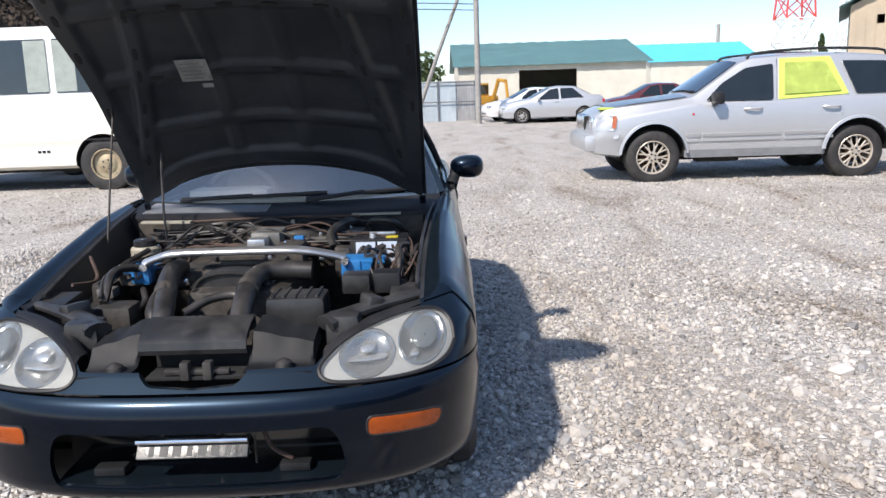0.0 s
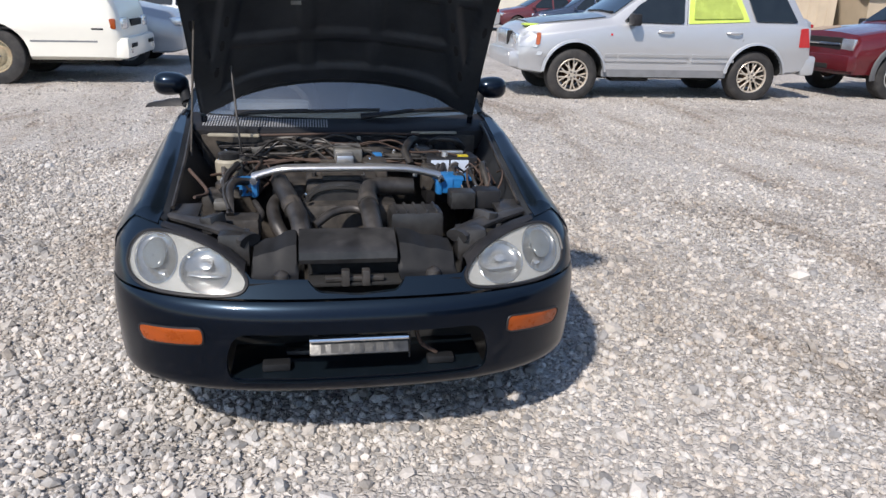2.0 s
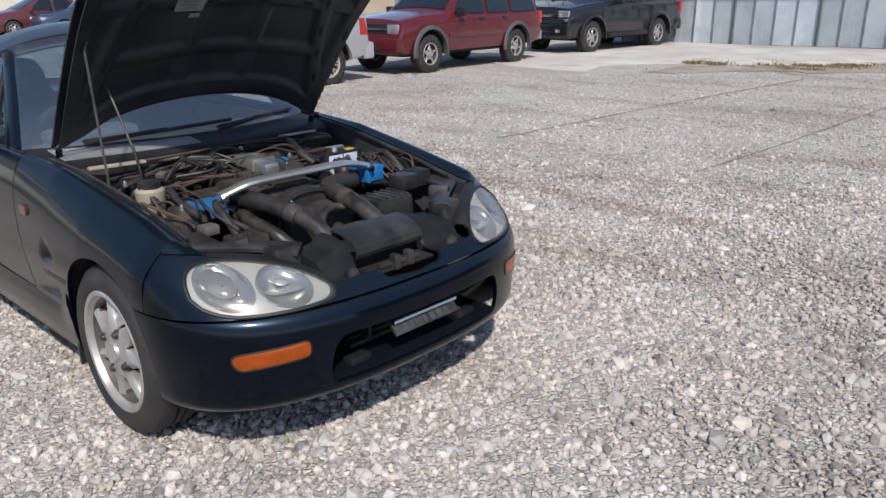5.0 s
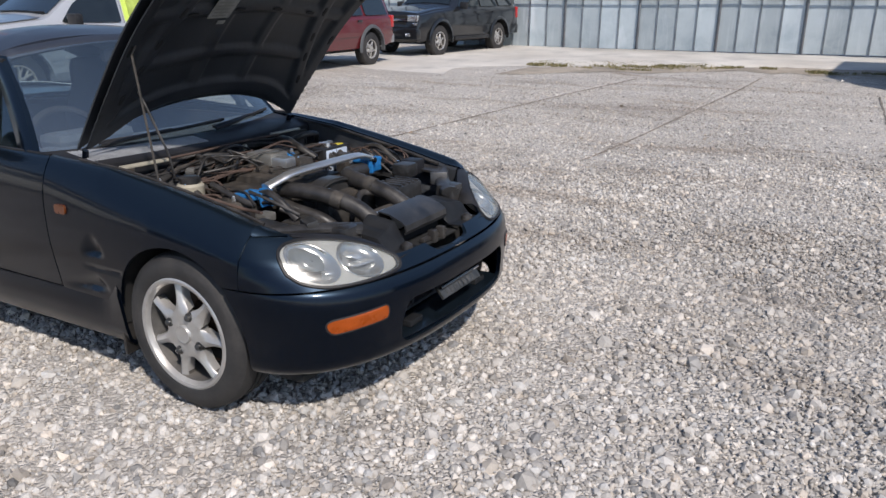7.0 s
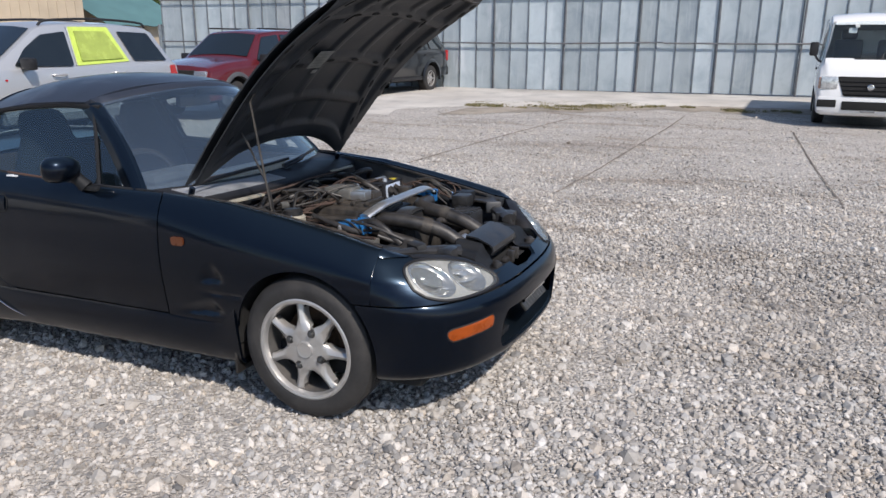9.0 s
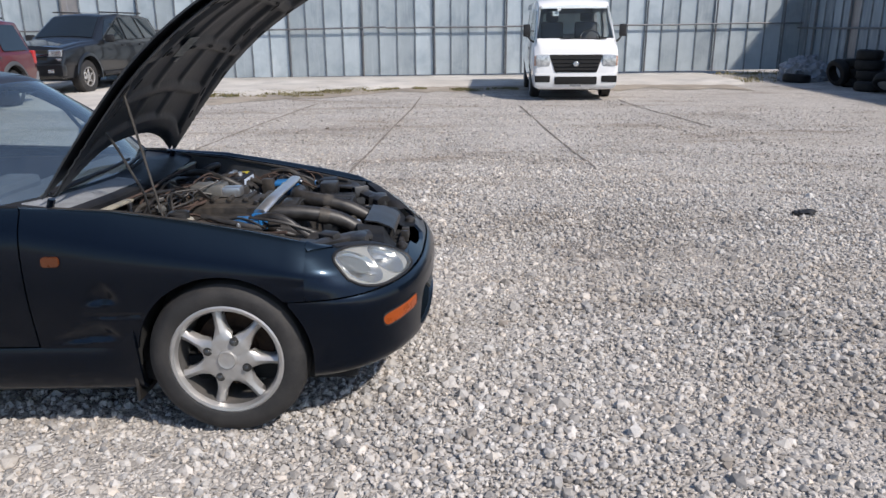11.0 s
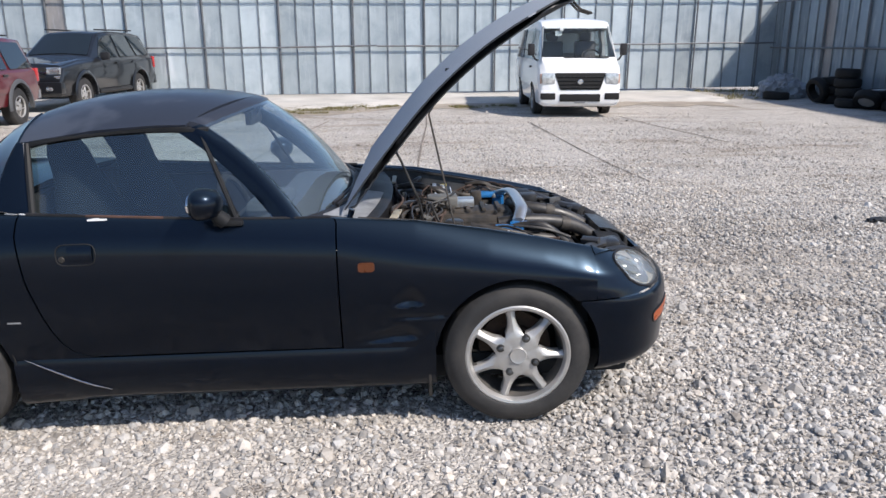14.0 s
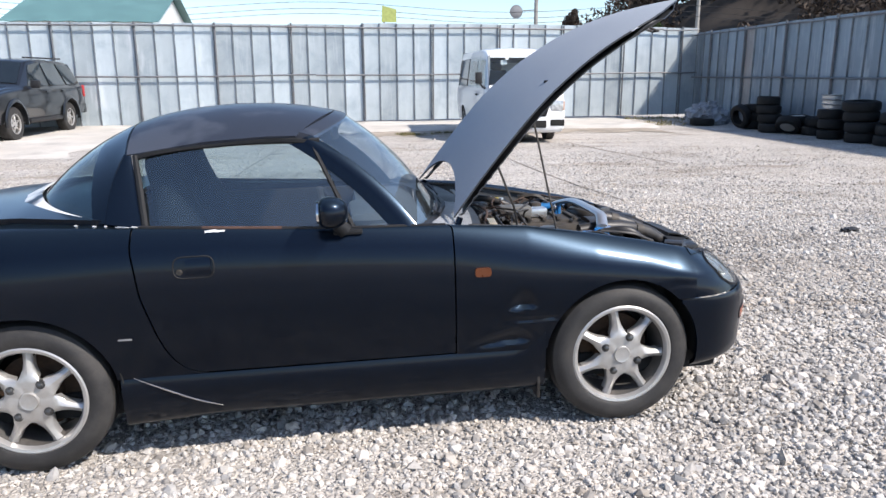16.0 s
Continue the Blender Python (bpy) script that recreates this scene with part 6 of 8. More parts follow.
M_LABEL = surf("faded_paper_label", (0.24, 0.236, 0.22), 0.8, var=0.2, scale=30)
M_BATTERY = surf("pale_blue_label", (0.48, 0.55, 0.66), 0.4, var=0.08, scale=20)
M_YELLOW = surf("yellow_label", (0.62, 0.50, 0.03), 0.5, var=0.1)
M_HOUSING = surf("grey_lamp_housing", (0.31, 0.312, 0.302), 0.4, 0.0, var=0.1, scale=16, bump=0.05)
M_LENS = surf("dark_projector_glass", (0.14, 0.155, 0.165), 0.10, 0.2, var=0.1, bump=0.0, coat=0.6)
M_LAMPGREY = surf("grey_lamp_bowl", (0.50, 0.51, 0.51), 0.14, 0.85, var=0.08, scale=10, bump=0.0)
# the blue film on the side glass paints a haze of reflected sky
M_GLASS = glass("green_tinted_glass", (0.78, 0.89, 0.91), 0.030, 0.0, (0.13, 0.22, 0.31), 0.15)
M_REARGLASS = glass("dark_rear_glass", (0.42, 0.50, 0.52), 0.03, 0.0, (0.13, 0.2, 0.25), 0.07)
M_MARKER = surf("dark_amber_lens", (0.100, 0.027, 0.006), 0.3, var=0.12, scale=30, bump=0.08, coat=0.4)
M_SCREEN = glass("dusty_screen_glass", (0.84, 0.92, 0.95), 0.060, 0.0, (0.32, 0.42, 0.50), 0.26)
M_DASH = surf("grey_dashboard_plastic", (0.070, 0.082, 0.092), 0.6, var=0.2, scale=12, fine=90, bump=0.2)
M_TRIMBROWN = surf("rust_brown_belt_strip", (0.075, 0.040, 0.030), 0.8, var=0.3, scale=16)
M_PEELED = car_paint("flaking_paint_over_white_primer", (0.012, 0.018, 0.028), coat=0.2, dust=0.02, peel=(0.64, 0.65, 0.66), peel_at=(0.40, 0.44, 1.0))
M_CHIP = surf("bare_white_primer", (0.60, 0.61, 0.62), 0.7, var=0.25, scale=60, fine=200, bump=0.3)
M_PLATE = surf("dull_plate_metal", (0.095, 0.095, 0.092), 0.35, 0.6, var=0.4, scale=20, fine=60, bump=0.3)
M_MARK = surf("faint_grey_print", (0.05, 0.05, 0.049), 0.6, var=0.3, scale=60)
# pale grey that carries the cowl slats' sun glint in its colour
M_SLAT = surf("sun_glint_slat", (0.32, 0.33, 0.345), 0.5, var=0.2, scale=20)
M_SEAT = surf("charcoal_seat_cloth", (0.010, 0.013, 0.016), 0.95, var=0.25, scale=30, bump=0.3, spec=0.05)

CAR = pose(-0.606, 2.232, 0.094, -1.26, 0.45, 0.2)
car = thing("sports_car", CAR, "dark blue-green two-seat sports car with its bonnet open", "car")

NZ = [0.15, 0.19, 0.205, 0.225, 0.30, 0.38, 0.43, 0.455, 0.463, 0.50, 0.55, 0.60, 0.64]
NB = [0.33, 0.39, 0.43, 0.445, 0.452, 0.458, 0.454, 0.440, 0.426, 0.385, 0.32, 0.23, 0.14]
NA = [0.60, 0.655, 0.675, 0.684, 0.690, 0.694, 0.693, 0.692, 0.691, 0.690, 0.681, 0.647, 0.600]


def nose(x, z, out=0.0):
    """A point on the rounded front of the car at that width and height."""
    a, b = np.interp(z, NZ, NA), np.interp(z, NZ, NB)
    r = min(0.9999, abs(x) / a)
    return np.array([x, -0.20 - (b + out) * (1 - r ** 2.6) ** (1 / 2.6), z])


def nose_turn(a, z, out=0.0):
    """The same front by its turn a round the plan, 0 at the right side and pi at the left."""
    c, s = math.cos(a), math.sin(a)
    return np.array([-(np.interp(z, NZ, NA) + out) * math.copysign(abs(c) ** (2 / 2.6), c), -0.20 - (np.interp(z, NZ, NB) + out) * abs(s) ** (2 / 2.6), z])


SIDE = np.array([
    (-0.29, 0.692, 0.468, 0.689, 0.510, 0.678, 0.560, 0.610, 0.628, 0.545, 0.614),
    (-0.20, 0.691, 0.466, 0.690, 0.515, 0.678, 0.575, 0.606, 0.648, 0.545, 0.638),
    (-0.10, 0.690, 0.36, 0.694, 0.47, 0.680, 0.59, 0.606, 0.670, 0.548, 0.662),
    (0.10, 0.680, 0.31, 0.697, 0.49, 0.683, 0.62, 0.612, 0.708, 0.556, 0.702),
    (0.35, 0.674, 0.31, 0.694, 0.50, 0.682, 0.645, 0.625, 0.748, 0.574, 0.746),
    (0.62, 0.668, 0.31, 0.688, 0.50, 0.680, 0.67, 0.640, 0.766, 0.600, 0.772),
    (1.00, 0.665, 0.31, 0.686, 0.50, 0.680, 0.68, 0.647, 0.775, 0.618, 0.784),
    (1.40, 0.665, 0.31, 0.686, 0.51, 0.682, 0.69, 0.647, 0.795, 0.614, 0.804),
    (1.68, 0.668, 0.31, 0.690, 0.52, 0.686, 0.70, 0.645, 0.808, 0.606, 0.820),
    (2.06, 0.672, 0.31, 0.697, 0.53, 0.690, 0.70, 0.640, 0.815, 0.560, 0.842),
    (2.40, 0.640, 0.31, 0.672, 0.52, 0.665, 0.68, 0.600, 0.800, 0.500, 0.825),
    (2.62, 0.540, 0.33, 0.580, 0.50, 0.575, 0.63, 0.520, 0.735, 0.420, 0.765)])


def flank(y, n=17, lo=0.0, hi=1.0):
    """Points up the car's flank at y, from the sill to the inner top edge (x counted outwards)."""
    c = [np.interp(y, SIDE[:, 0], SIDE[:, k]) for k in range(1, 11)]
    p = smooth_line([(c[0], c[1]), (c[2], c[3]), (c[4], c[5]), (c[6], c[7]), (c[8], c[9])], 41)
    s = np.linspace(lo, hi, n) * 40
    return np.stack([np.interp(s, range(41), p[:, 0]), np.interp(s, range(41), p[:, 1])], 1)


def dent(y, z):
    """Two scooped hollows with a ledge below each, and a crease between them, in the front wing behind the wheel."""
    d = 0.0
    for y0, y1, peak, ledge, rise, k in ((0.315, 0.450, 0.372, 0.481, 0.075, 0.020), (0.330, 0.614, 0.395, 0.350, 0.060, 0.017)):
        if y0 < y < y1:
            f = (y - y0) / (peak - y0) if y < peak else (y1 - y) / (y1 - peak)
            f = f * f * (3 - 2 * f)
            lz = ledge - 0.10 * max(0, y - peak)
            if z > lz:
                g = max(0.0, 1 - (z - lz) / (rise * (0.35 + 0.65 * f)))
                d += k * f * g * g * (3 - 2 * g)
            else:
                d += k * f * max(0.0, 1 - (lz - z) / 0.014)
    if 0.25 < y < 0.455:
        d += 0.007 * math.exp(-((z - 0.427) / 0.005) ** 2) * min(1, (0.455 - y) / 0.06)
    return d


def nose_in(x, y, z):
    """How far the front end of the wing has already turned in towards the rounded nose."""
    h = -0.20 - y
    if h <= 0:
        return 0.0
    u = min(0.62, h / np.interp(z, NZ, NB))
    return np.interp(z, NZ, NA) * (1 - (1 - u ** 2.6) ** (1 / 2.6)) * min(1, max(0, (x - 0.55) / 0.14))


def flank_x(y, z):
    """How far out the flank stands at that place."""
    p = flank(y, 41)
    return float(np.interp(z, p[:, 1], p[:, 0]))


DOOR_S = [0.0, 0.015, 0.035, 0.07, 0.12, 0.19, 0.35, 0.6, 1.0]
DOOR_REAR = [1.455, 1.515, 1.550, 1.580, 1.605, 1.628, 1.665, 1.685, 1.672]
ARCH = 0.291


def door_front(v):
    """How far the door's front edge curves back towards its top."""
    return 0.052 * max(0.0, (v - 0.70) / 0.30) ** 2


HUBZ = 0.263
for s in (-1, 1):
    fender_cut = drum(s * 0.45, s * 0.8, 0, HUBZ, ARCH, 48)
    rows = []
    for u in np.linspace(0, 1, 90):
        row = []
        for v in np.linspace(0, 1, 104):
            y = -0.276 + u * (0.8925 + door_front(v))
            x, z = flank(y, 2, v, v)[0]
            row.append((s * (x - dent(y, z) - nose_in(x, y, z)), y, z))
        rows.append(row)
    bm = bmesh.new()
    sheet(bm, rows if s > 0 else rows[::-1], 0.010)
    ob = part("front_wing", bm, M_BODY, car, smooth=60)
    carve(ob, [fender_cut])
    rows = []
    for u in np.linspace(0, 1, 40):
        row = []
        for v in np.concatenate([np.linspace(0.009, 0.16, 12), np.linspace(0.19, 1, 24)]):
            y = 0.622 + door_front(v) + u * (np.interp(v, DOOR_S, DOOR_REAR) - 0.622 - door_front(v))
            x, z = flank(y, 2, v, v)[0]
            row.append((s * x, y, z))
        rows.append(row)
    bm = bmesh.new()
    sheet(bm, rows if s > 0 else rows[::-1], 0.012)
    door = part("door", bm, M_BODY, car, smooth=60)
    rows = []
    for u in np.linspace(0, 1, 44):
        row = []
        for v in np.concatenate([np.linspace(0, 0.16, 13), np.linspace(0.19, 1, 24)]):
            y0 = np.interp(v, DOOR_S, DOOR_REAR) + 0.006
            y = y0 + u * (2.62 - y0)
            x, z = flank(y, 2, v, v)[0]
            row.append((s * x, y, z))
        rows.append(row)
    bm = bmesh.new()
    sheet(bm, rows if s > 0 else rows[::-1], 0.010)
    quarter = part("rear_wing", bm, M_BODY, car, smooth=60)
    carve(quarter, [drum(s * 0.45, s * 0.8, 2.06, HUBZ, ARCH, 48)])
    bm = bmesh.new()
    box(bm, (s * (flank_x(1.731, 0.457) + 0.001), 1.731, 0.457), (0.003, 0.045, 0.006), 0.001)
    part("badge", bm, M_GREYTRIM, quarter, "plain grey badge bar")
    # inner linings of the wheel openings
    for yc in (0, 2.06):
        bm = bmesh.new()
        rows = [[(s * x, yc + (ARCH + 0.012) * math.cos(a), HUBZ + (ARCH + 0.012) * math.sin(a)) for x in (0.44, 0.55, 0.672)] for a in np.linspace(-0.1, math.pi + 0.1, 24)]
        sheet(bm, rows, 0.004)
        part("wheel_arch_liner", bm, M_DARK, car, smooth=60)
    # sill skirt with its curved tail
    rows = []
    for y in np.linspace(0.292, 1.765, 40):
        k = math.exp(-((y - 0.29) / 0.05) ** 2)
        lift = 0.05 * max(0, (y - 1.40) / 0.36) ** 1.5
        top = 0.312 + 0.10 * k
        rows.append([(s * (0.668 + 0.012 * k), y, top), (s * (0.676 + 0.012 * k), y, 0.285 + 0.06 * k), (s * 0.674, y, 0.22), (s * 0.664, y, 0.17 - 0.3 * lift), (s * 0.640, y, 0.148 - 0.3 * lift), (s * 0.60, y, 0.150)])
    bm = bmesh.new()
    sheet(bm, rows if s < 0 else rows[::-1], 0.012)
    part("sill_skirt", bm, M_BODY, car, smooth=50)
    # chrome tube laid in as the highlight along the skirt's slanting groove
    bm = bmesh.new()
    tube(bm, [(s * 0.681, 1.72, 0.318), (s * 0.681, 1.62, 0.268), (s * 0.680, 1.52, 0.222), (s * 0.672, 1.44, 0.192)], [0.001, 0.003, 0.003, 0.001], 6, 12)
    part("skirt_highlight", bm, M_CHROME, car, "bright painted-in highlight of the skirt groove")
    bm = bmesh.new()
    box(bm, (s * 0.60, 0.315, 0.235), (0.14, 0.012, 0.24), 0.004)
    part("mud_flap", bm, M_HOSE, car)
    # door fittings
    bm = bmesh.new()
    x = flank_x(1.49, 0.69) - 0.001
    P = rounded([(1.425, 0.655), (1.555, 0.655), (1.555, 0.725), (1.425, 0.725)], 0.030)
    tube(bm, [(s * (flank_x(y, z) + 0.0005), y, z) for y, z in np.vstack([P, P[:1]])], 0.0026, 6)
    part("handle_recess", bm, M_DUCT, door)
    bm = bmesh.new()
    sheet(bm, [[(s * (flank_x(y, z) + 0.0035 - 0.0022 * ((z - 0.692) / 0.026) ** 2), y, z) for z in np.linspace(0.666, 0.717, 7)] for y in np.linspace(1.434, 1.515, 6)], 0.004 if s < 0 else -0.004)
    part("door_handle", bm, M_BODY, door, smooth=60)
    bm = bmesh.new()
    sheet(bm, [[(s * (flank_x(y, z) + 0.0012), y, z) for z in (0.741, 0.746, 0.749 - 30 * (y - 1.415) ** 2 * 0.1)] for y in np.linspace(1.385, 1.450, 7)], 0.001 if s < 0 else -0.001)
    for v in bm.verts:
        v.co.z += 0.056
        v.co.x = s * (flank_x(v.co.y, v.co.z) + 0.0015)
    part("paint_chip", bm, M_CHIP, door, "bare white chipped patch")
    bm = bmesh.new()
    lathe(bm, [(s * (x + 0.004), 0.011), (s * (x + 0.009), 0.009), (s * (x + 0.009), 0.002)], "x", (0, 1.536, 0.676), 12)
    part("lock", bm, M_GRIME, door)
    # belt strip, worn to brown along the middle
    for y0, y1, m, lab in ((0.64, 1.20, M_BLACK, ""), (1.20, 1.46, M_TRIMBROWN, "weathered brown strip"), (1.46, 1.66, M_BLACK, "")):
        bm = bmesh.new()
        tube(bm, [(s * (flank(y, 2, 1, 1)[0][0] + 0.016), y, flank(y, 2, 1, 1)[0][1] + 0.003) for y in np.linspace(y0, y1, 12)], 0.0055, 6)
        part("belt_strip", bm, m, door, lab)
    # side marker
    bm = bmesh.new()
    x = flank_x(0.52, 0.614)
    prism(bm, [(s * (x + 0.007), y, z) for y, z in rounded([(0.493, 0.598), (0.550, 0.598), (0.550, 0.630), (0.493, 0.630)], 0.012)], (-s, 0, 0), 0.014)
    part("side_marker", bm, M_MARKER, car, "dark amber side marker")
    # front indicator let into the bumper
    P = rounded([(0.405, 0.346), (0.572, 0.330), (0.586, 0.362), (0.576, 0.378), (0.407, 0.393)], 0.016, 3)
    Q = []
    for i in range(len(P)):
        a, b = P[i], P[(i + 1) % len(P)]
        k = max(1, int(np.linalg.norm(b - a) / 0.02))
        Q += [a + (b - a) * f / k for f in range(k)]
    cen = np.mean(Q, axis=0)
    rows = []
    for r in (0.02, 0.5, 0.85, 1.0):
        rows.append([nose(s * (cen[0] + (p[0] - cen[0]) * r), cen[1] + (p[1] - cen[1]) * r, 0.007 - 0.004 * r ** 4) for p in Q + Q[:1]])
    bm = bmesh.new()
    sheet(bm, rows, 0.012 if s > 0 else -0.012)
    part("front_indicator", bm, M_AMBER, car, "amber front indicator")
    bm = bmesh.new()
    tube(bm, [nose(s * p[0], p[1], 0.001) for p in Q + Q[:1]], 0.0035, 5)
    part("indicator_seal", bm, M_BLACK, car)

# front bumper
ZS = [0.19, 0.20, 0.212, 0.228, 0.25, 0.28, 0.31, 0.34, 0.365, 0.39, 0.41, 0.43, 0.445, 0.455, 0.462]
rows = [[nose_turn(a, z) for z in ZS] for a in np.linspace(0.02, math.pi - 0.02, 90)]
bm = bmesh.new()
sheet(bm, rows, 0.016)
bumper = part("front_bumper", bm, M_BODY, car, smooth=60)
cut = bmesh.new()
prism(cut, [(x, -0.80, z) for x, z in rounded([(-0.345, 0.238), (0.345, 0.238), (0.352, 0.31), (0.325, 0.382), (-0.325, 0.382), (-0.352, 0.31)], 0.035)], (0, 1, 0), 0.5)
carve(bumper, [cut, drum(-0.8, -0.42, 0, HUBZ, ARCH, 48), drum(0.42, 0.8, 0, HUBZ, ARCH, 48)])
bm = bmesh.new()
rows = []
for x in np.linspace(-0.345, 0.345, 24):
    yf = nose(x, 0.24)[1] + 0.010
    rows.append([(x, yf, 0.240), (x, yf + 0.05, 0.243), (x, -0.42, 0.248)])
sheet(bm, rows, -0.008)
part("intake_floor", bm, M_BODY, car)
bm = bmesh.new()
box(bm, (0, -0.41, 0.32), (0.80, 0.02, 0.22))
part("intake_back", bm, M_DARK, car)
for x, w, z, h in ((-0.23, 0.05, 0.35, 0.04), (-0.05, 0.30, 0.265, 0.012), (0.02, 0.012, 0.31, 0.1), (-0.12, 0.012, 0.31, 0.1)):
    bm = bmesh.new()
    box(bm, (x, -0.50, z), (w, 0.03, h), 0.003)
    part("intake_bracket", bm, M_PLASTIC, car)
for x in (-0.225, 0.225):
    bm = bmesh.new()
    box(bm, (x, -0.575, 0.262), (0.075, 0.04, 0.022), 0.006)
    part("tow_eye_cover", bm, M_DUCT, car)
bm = bmesh.new()
tube(bm, [(0.15, -0.585, 0.37), (0.17, -0.58, 0.31), (0.215, -0.57, 0.275)], 0.006, 6, 8)
part("loose_cable", bm, M_CABLE, car)
bm = bmesh.new()
tube(bm, [(0.135, -0.60, 0.375), (0.135, -0.60, 0.28)], 0.003, 5)
part("plate_stay", bm, M_GRIME, car)
# number plate folded back on its holder; its characters are plain bars
bm = bmesh.new()
box(bm, (-0.004, -0.628, 0.336), (0.262, 0.012, 0.052), 0.003, (-38, 0, 0))
plate = part("number_plate", bm, M_PLATE, car, "bent silver plate with plain dark bars")
bm = bmesh.new()
tube(bm, [(-0.135, -0.634, 0.356), (0.127, -0.634, 0.356)], 0.0065, 8)
part("plate_rim", bm, M_CHROME, plate)
for k in range(7):
    bm = bmesh.new()
    box(bm, (-0.100 + 0.030 * k, -0.6375, 0.333), (0.020 if k % 3 else 0.012, 0.002, 0.026), 0.0, (-38, 0, 0))
    part("plate_mark", bm, M_MARK, plate)
for x in (-0.122, 0.114):
    bm = bmesh.new()
    box(bm, (x, -0.636, 0.333), (0.006, 0.003, 0.012), 0.0, (-38, 0, 0))
    part("plate_slot", bm, M_DARK, plate)

# nose panel over the bumper, with the openings for lamps and bonnet catch
LAMP = [(0.622, 0.516), (0.615, 0.554), (0.586, 0.582), (0.540, 0.592), (0.475, 0.587), (0.400, 0.569), (0.343, 0.546), (0.305, 0.519), (0.292, 0.498), (0.310, 0.478), (0.368, 0.4705), (0.468, 0.469), (0.555, 0.473), (0.603, 0.490)]
lamp_line = smooth_line(LAMP + LAMP[:1], 85)[:-1]


def nose_top(x):
    return np.interp(abs(x), [0, 0.262, 0.285, 0.30, 0.345, 0.40, 0.475, 0.52, 0.56, 0.60, 0.68], [0.506, 0.506, 0.508, 0.522, 0.551, 0.574, 0.593, 0.600, 0.606, 0.612, 0.616])


rows = []
for a in np.linspace(0.115, math.pi - 0.115, 124):
    top = nose_top(nose_turn(a, 0.5)[0])
    rows.append([nose_turn(a, 0.4675 + (top - 0.4675) * v) for v in np.linspace(0, 1, 12)])
bm = bmesh.new()
sheet(bm, rows, 0.010)
panel = part("nose_panel", bm, M_BODY, car, smooth=60)
cuts = []
for s in (-1, 1):
    k = bmesh.new()
    prism(k, [(s * x, -0.75, z) for x, z in lamp_line], (0, 1, 0), 0.55)
    cuts.append(k)
k = bmesh.new()
prism(k, [(x, -0.75, z) for x, z in rounded([(-0.142, 0.53), (-0.135, 0.500), (-0.108, 0.479), (0, 0.4725), (0.10, 0.479), (0.122, 0.500), (0.130, 0.53)], 0.012)], (0, 1, 0), 0.3)
cuts.append(k)
carve(panel, cuts)

BOWLS = ((0.540, 0.533, 0.059, 0.051), (0.404, 0.517, 0.066, 0.044))
for s in (-1, 1):
    cx, cz = 0.462, 0.528

    def patch(scale, out, bulge, n=8):
        rr = []
        for r in np.linspace(0.03, 1, n):
            rr.append([nose(s * (cx + (x - cx) * r * scale), cz + (z - cz) * r * scale, out + bulge * (1 - r * r)) for x, z in np.vstack([lamp_line, lamp_line[:1]])])
        return rr

    bm = bmesh.new()
    sheet(bm, patch(0.985, 0.003, 0.010), 0.003 if s > 0 else -0.003)
    lamp = part("headlamp", bm, M_LAMP, car, "clouded clear headlamp with two round reflectors", smooth=70)
    clear_back(lamp, (s * 0.40, -0.15, 0.52))
    bm = bmesh.new()
    rows = patch(0.99, -0.016, 0.0, 60)
    for row in rows:
        for k, p in enumerate(row):
            for bx, bz, rx, rz in BOWLS:
                if math.hypot((abs(p[0]) - bx) / rx, (p[2] - bz) / rz) < 0.985:
                    row[k] = nose(p[0], p[2], -0.075)
    grid(bm, rows)
    part("lamp_housing", bm, M_HOUSING, lamp, smooth=70)

    def dish(bx, bz, rx, rz, profile, name, mat, lab="", n=40):
        """A shallow round dish let into the lamp, following the curve of the nose."""
        rows = [[nose(s * (bx + rx * r * math.cos(a)), bz + rz * r * math.sin(a), h) for a in np.linspace(0, 2 * math.pi, n, endpoint=False)] for r, h in profile]
        bm = bmesh.new()
        grid(bm, rows, close_v=True)
        return part(name, bm, mat, lamp, lab, smooth=35)

    BOWL = [(1.06, -0.018), (1.05, -0.0125), (1.01, -0.0105), (0.975, -0.013), (0.93, -0.026), (0.80, -0.040), (0.6, -0.050), (0.4, -0.056), (0.2, -0.059), (0.02, -0.060)]
    for bx, bz, rx, rz in BOWLS:
        dish(bx, bz, rx, rz, BOWL, "reflector", M_LAMPGREY, "grey chromed reflector bowl")
    DOME = [(1.10, -0.055), (1.08, -0.014), (1.0, -0.009), (0.93, -0.007), (0.90, -0.0095)] + [(math.cos(e) * 0.9, -0.010 + 0.008 * math.sin(e)) for e in np.linspace(0.1, 1.5, 6)]
    dish(0.546, 0.541, 0.031, 0.027, DOME, "projector_lens", M_LENS, "dark round projector lens")
    # bright bulb cap, plus a bar and a spot painted as glints
    for bx, bz, rx, rz in ((0.404, 0.526, 0.017, 0.008), (0.404, 0.505, 0.046, 0.0025), (0.520, 0.503, 0.010, 0.004)):
        dish(bx, bz, rx, rz, [(1.1, -0.055), (1.0, -0.020), (0.7, -0.018), (0.02, -0.017)], "bulb_cap_glint", M_REFLECT, n=16)
    bm = bmesh.new()
    tube(bm, [nose(s * x, z, 0.001) for x, z in np.vstack([lamp_line, lamp_line[:1]])], 0.0055, 6)
    part("lamp_seal", bm, M_BLACK, lamp)
    rows = []
    for x, z in flank(-0.272, 40, 0.50, 1.0):
        x = x - nose_in(x, -0.272, z)
        q = nose(x, float(nose_top(x)) - 0.002, -0.001)
        if x > 0.642 or z < q[2] or q[1] > -0.276:
            continue
        p = np.array([x, -0.272, z - 0.003])
        rows.append([np.array([s, 1, 1]) * (p * (1 - f) + q * f + np.array([0, 0, 0.001]) * 4 * f * (1 - f)) for f in np.linspace(0, 1, 6)])
    bm = bmesh.new()
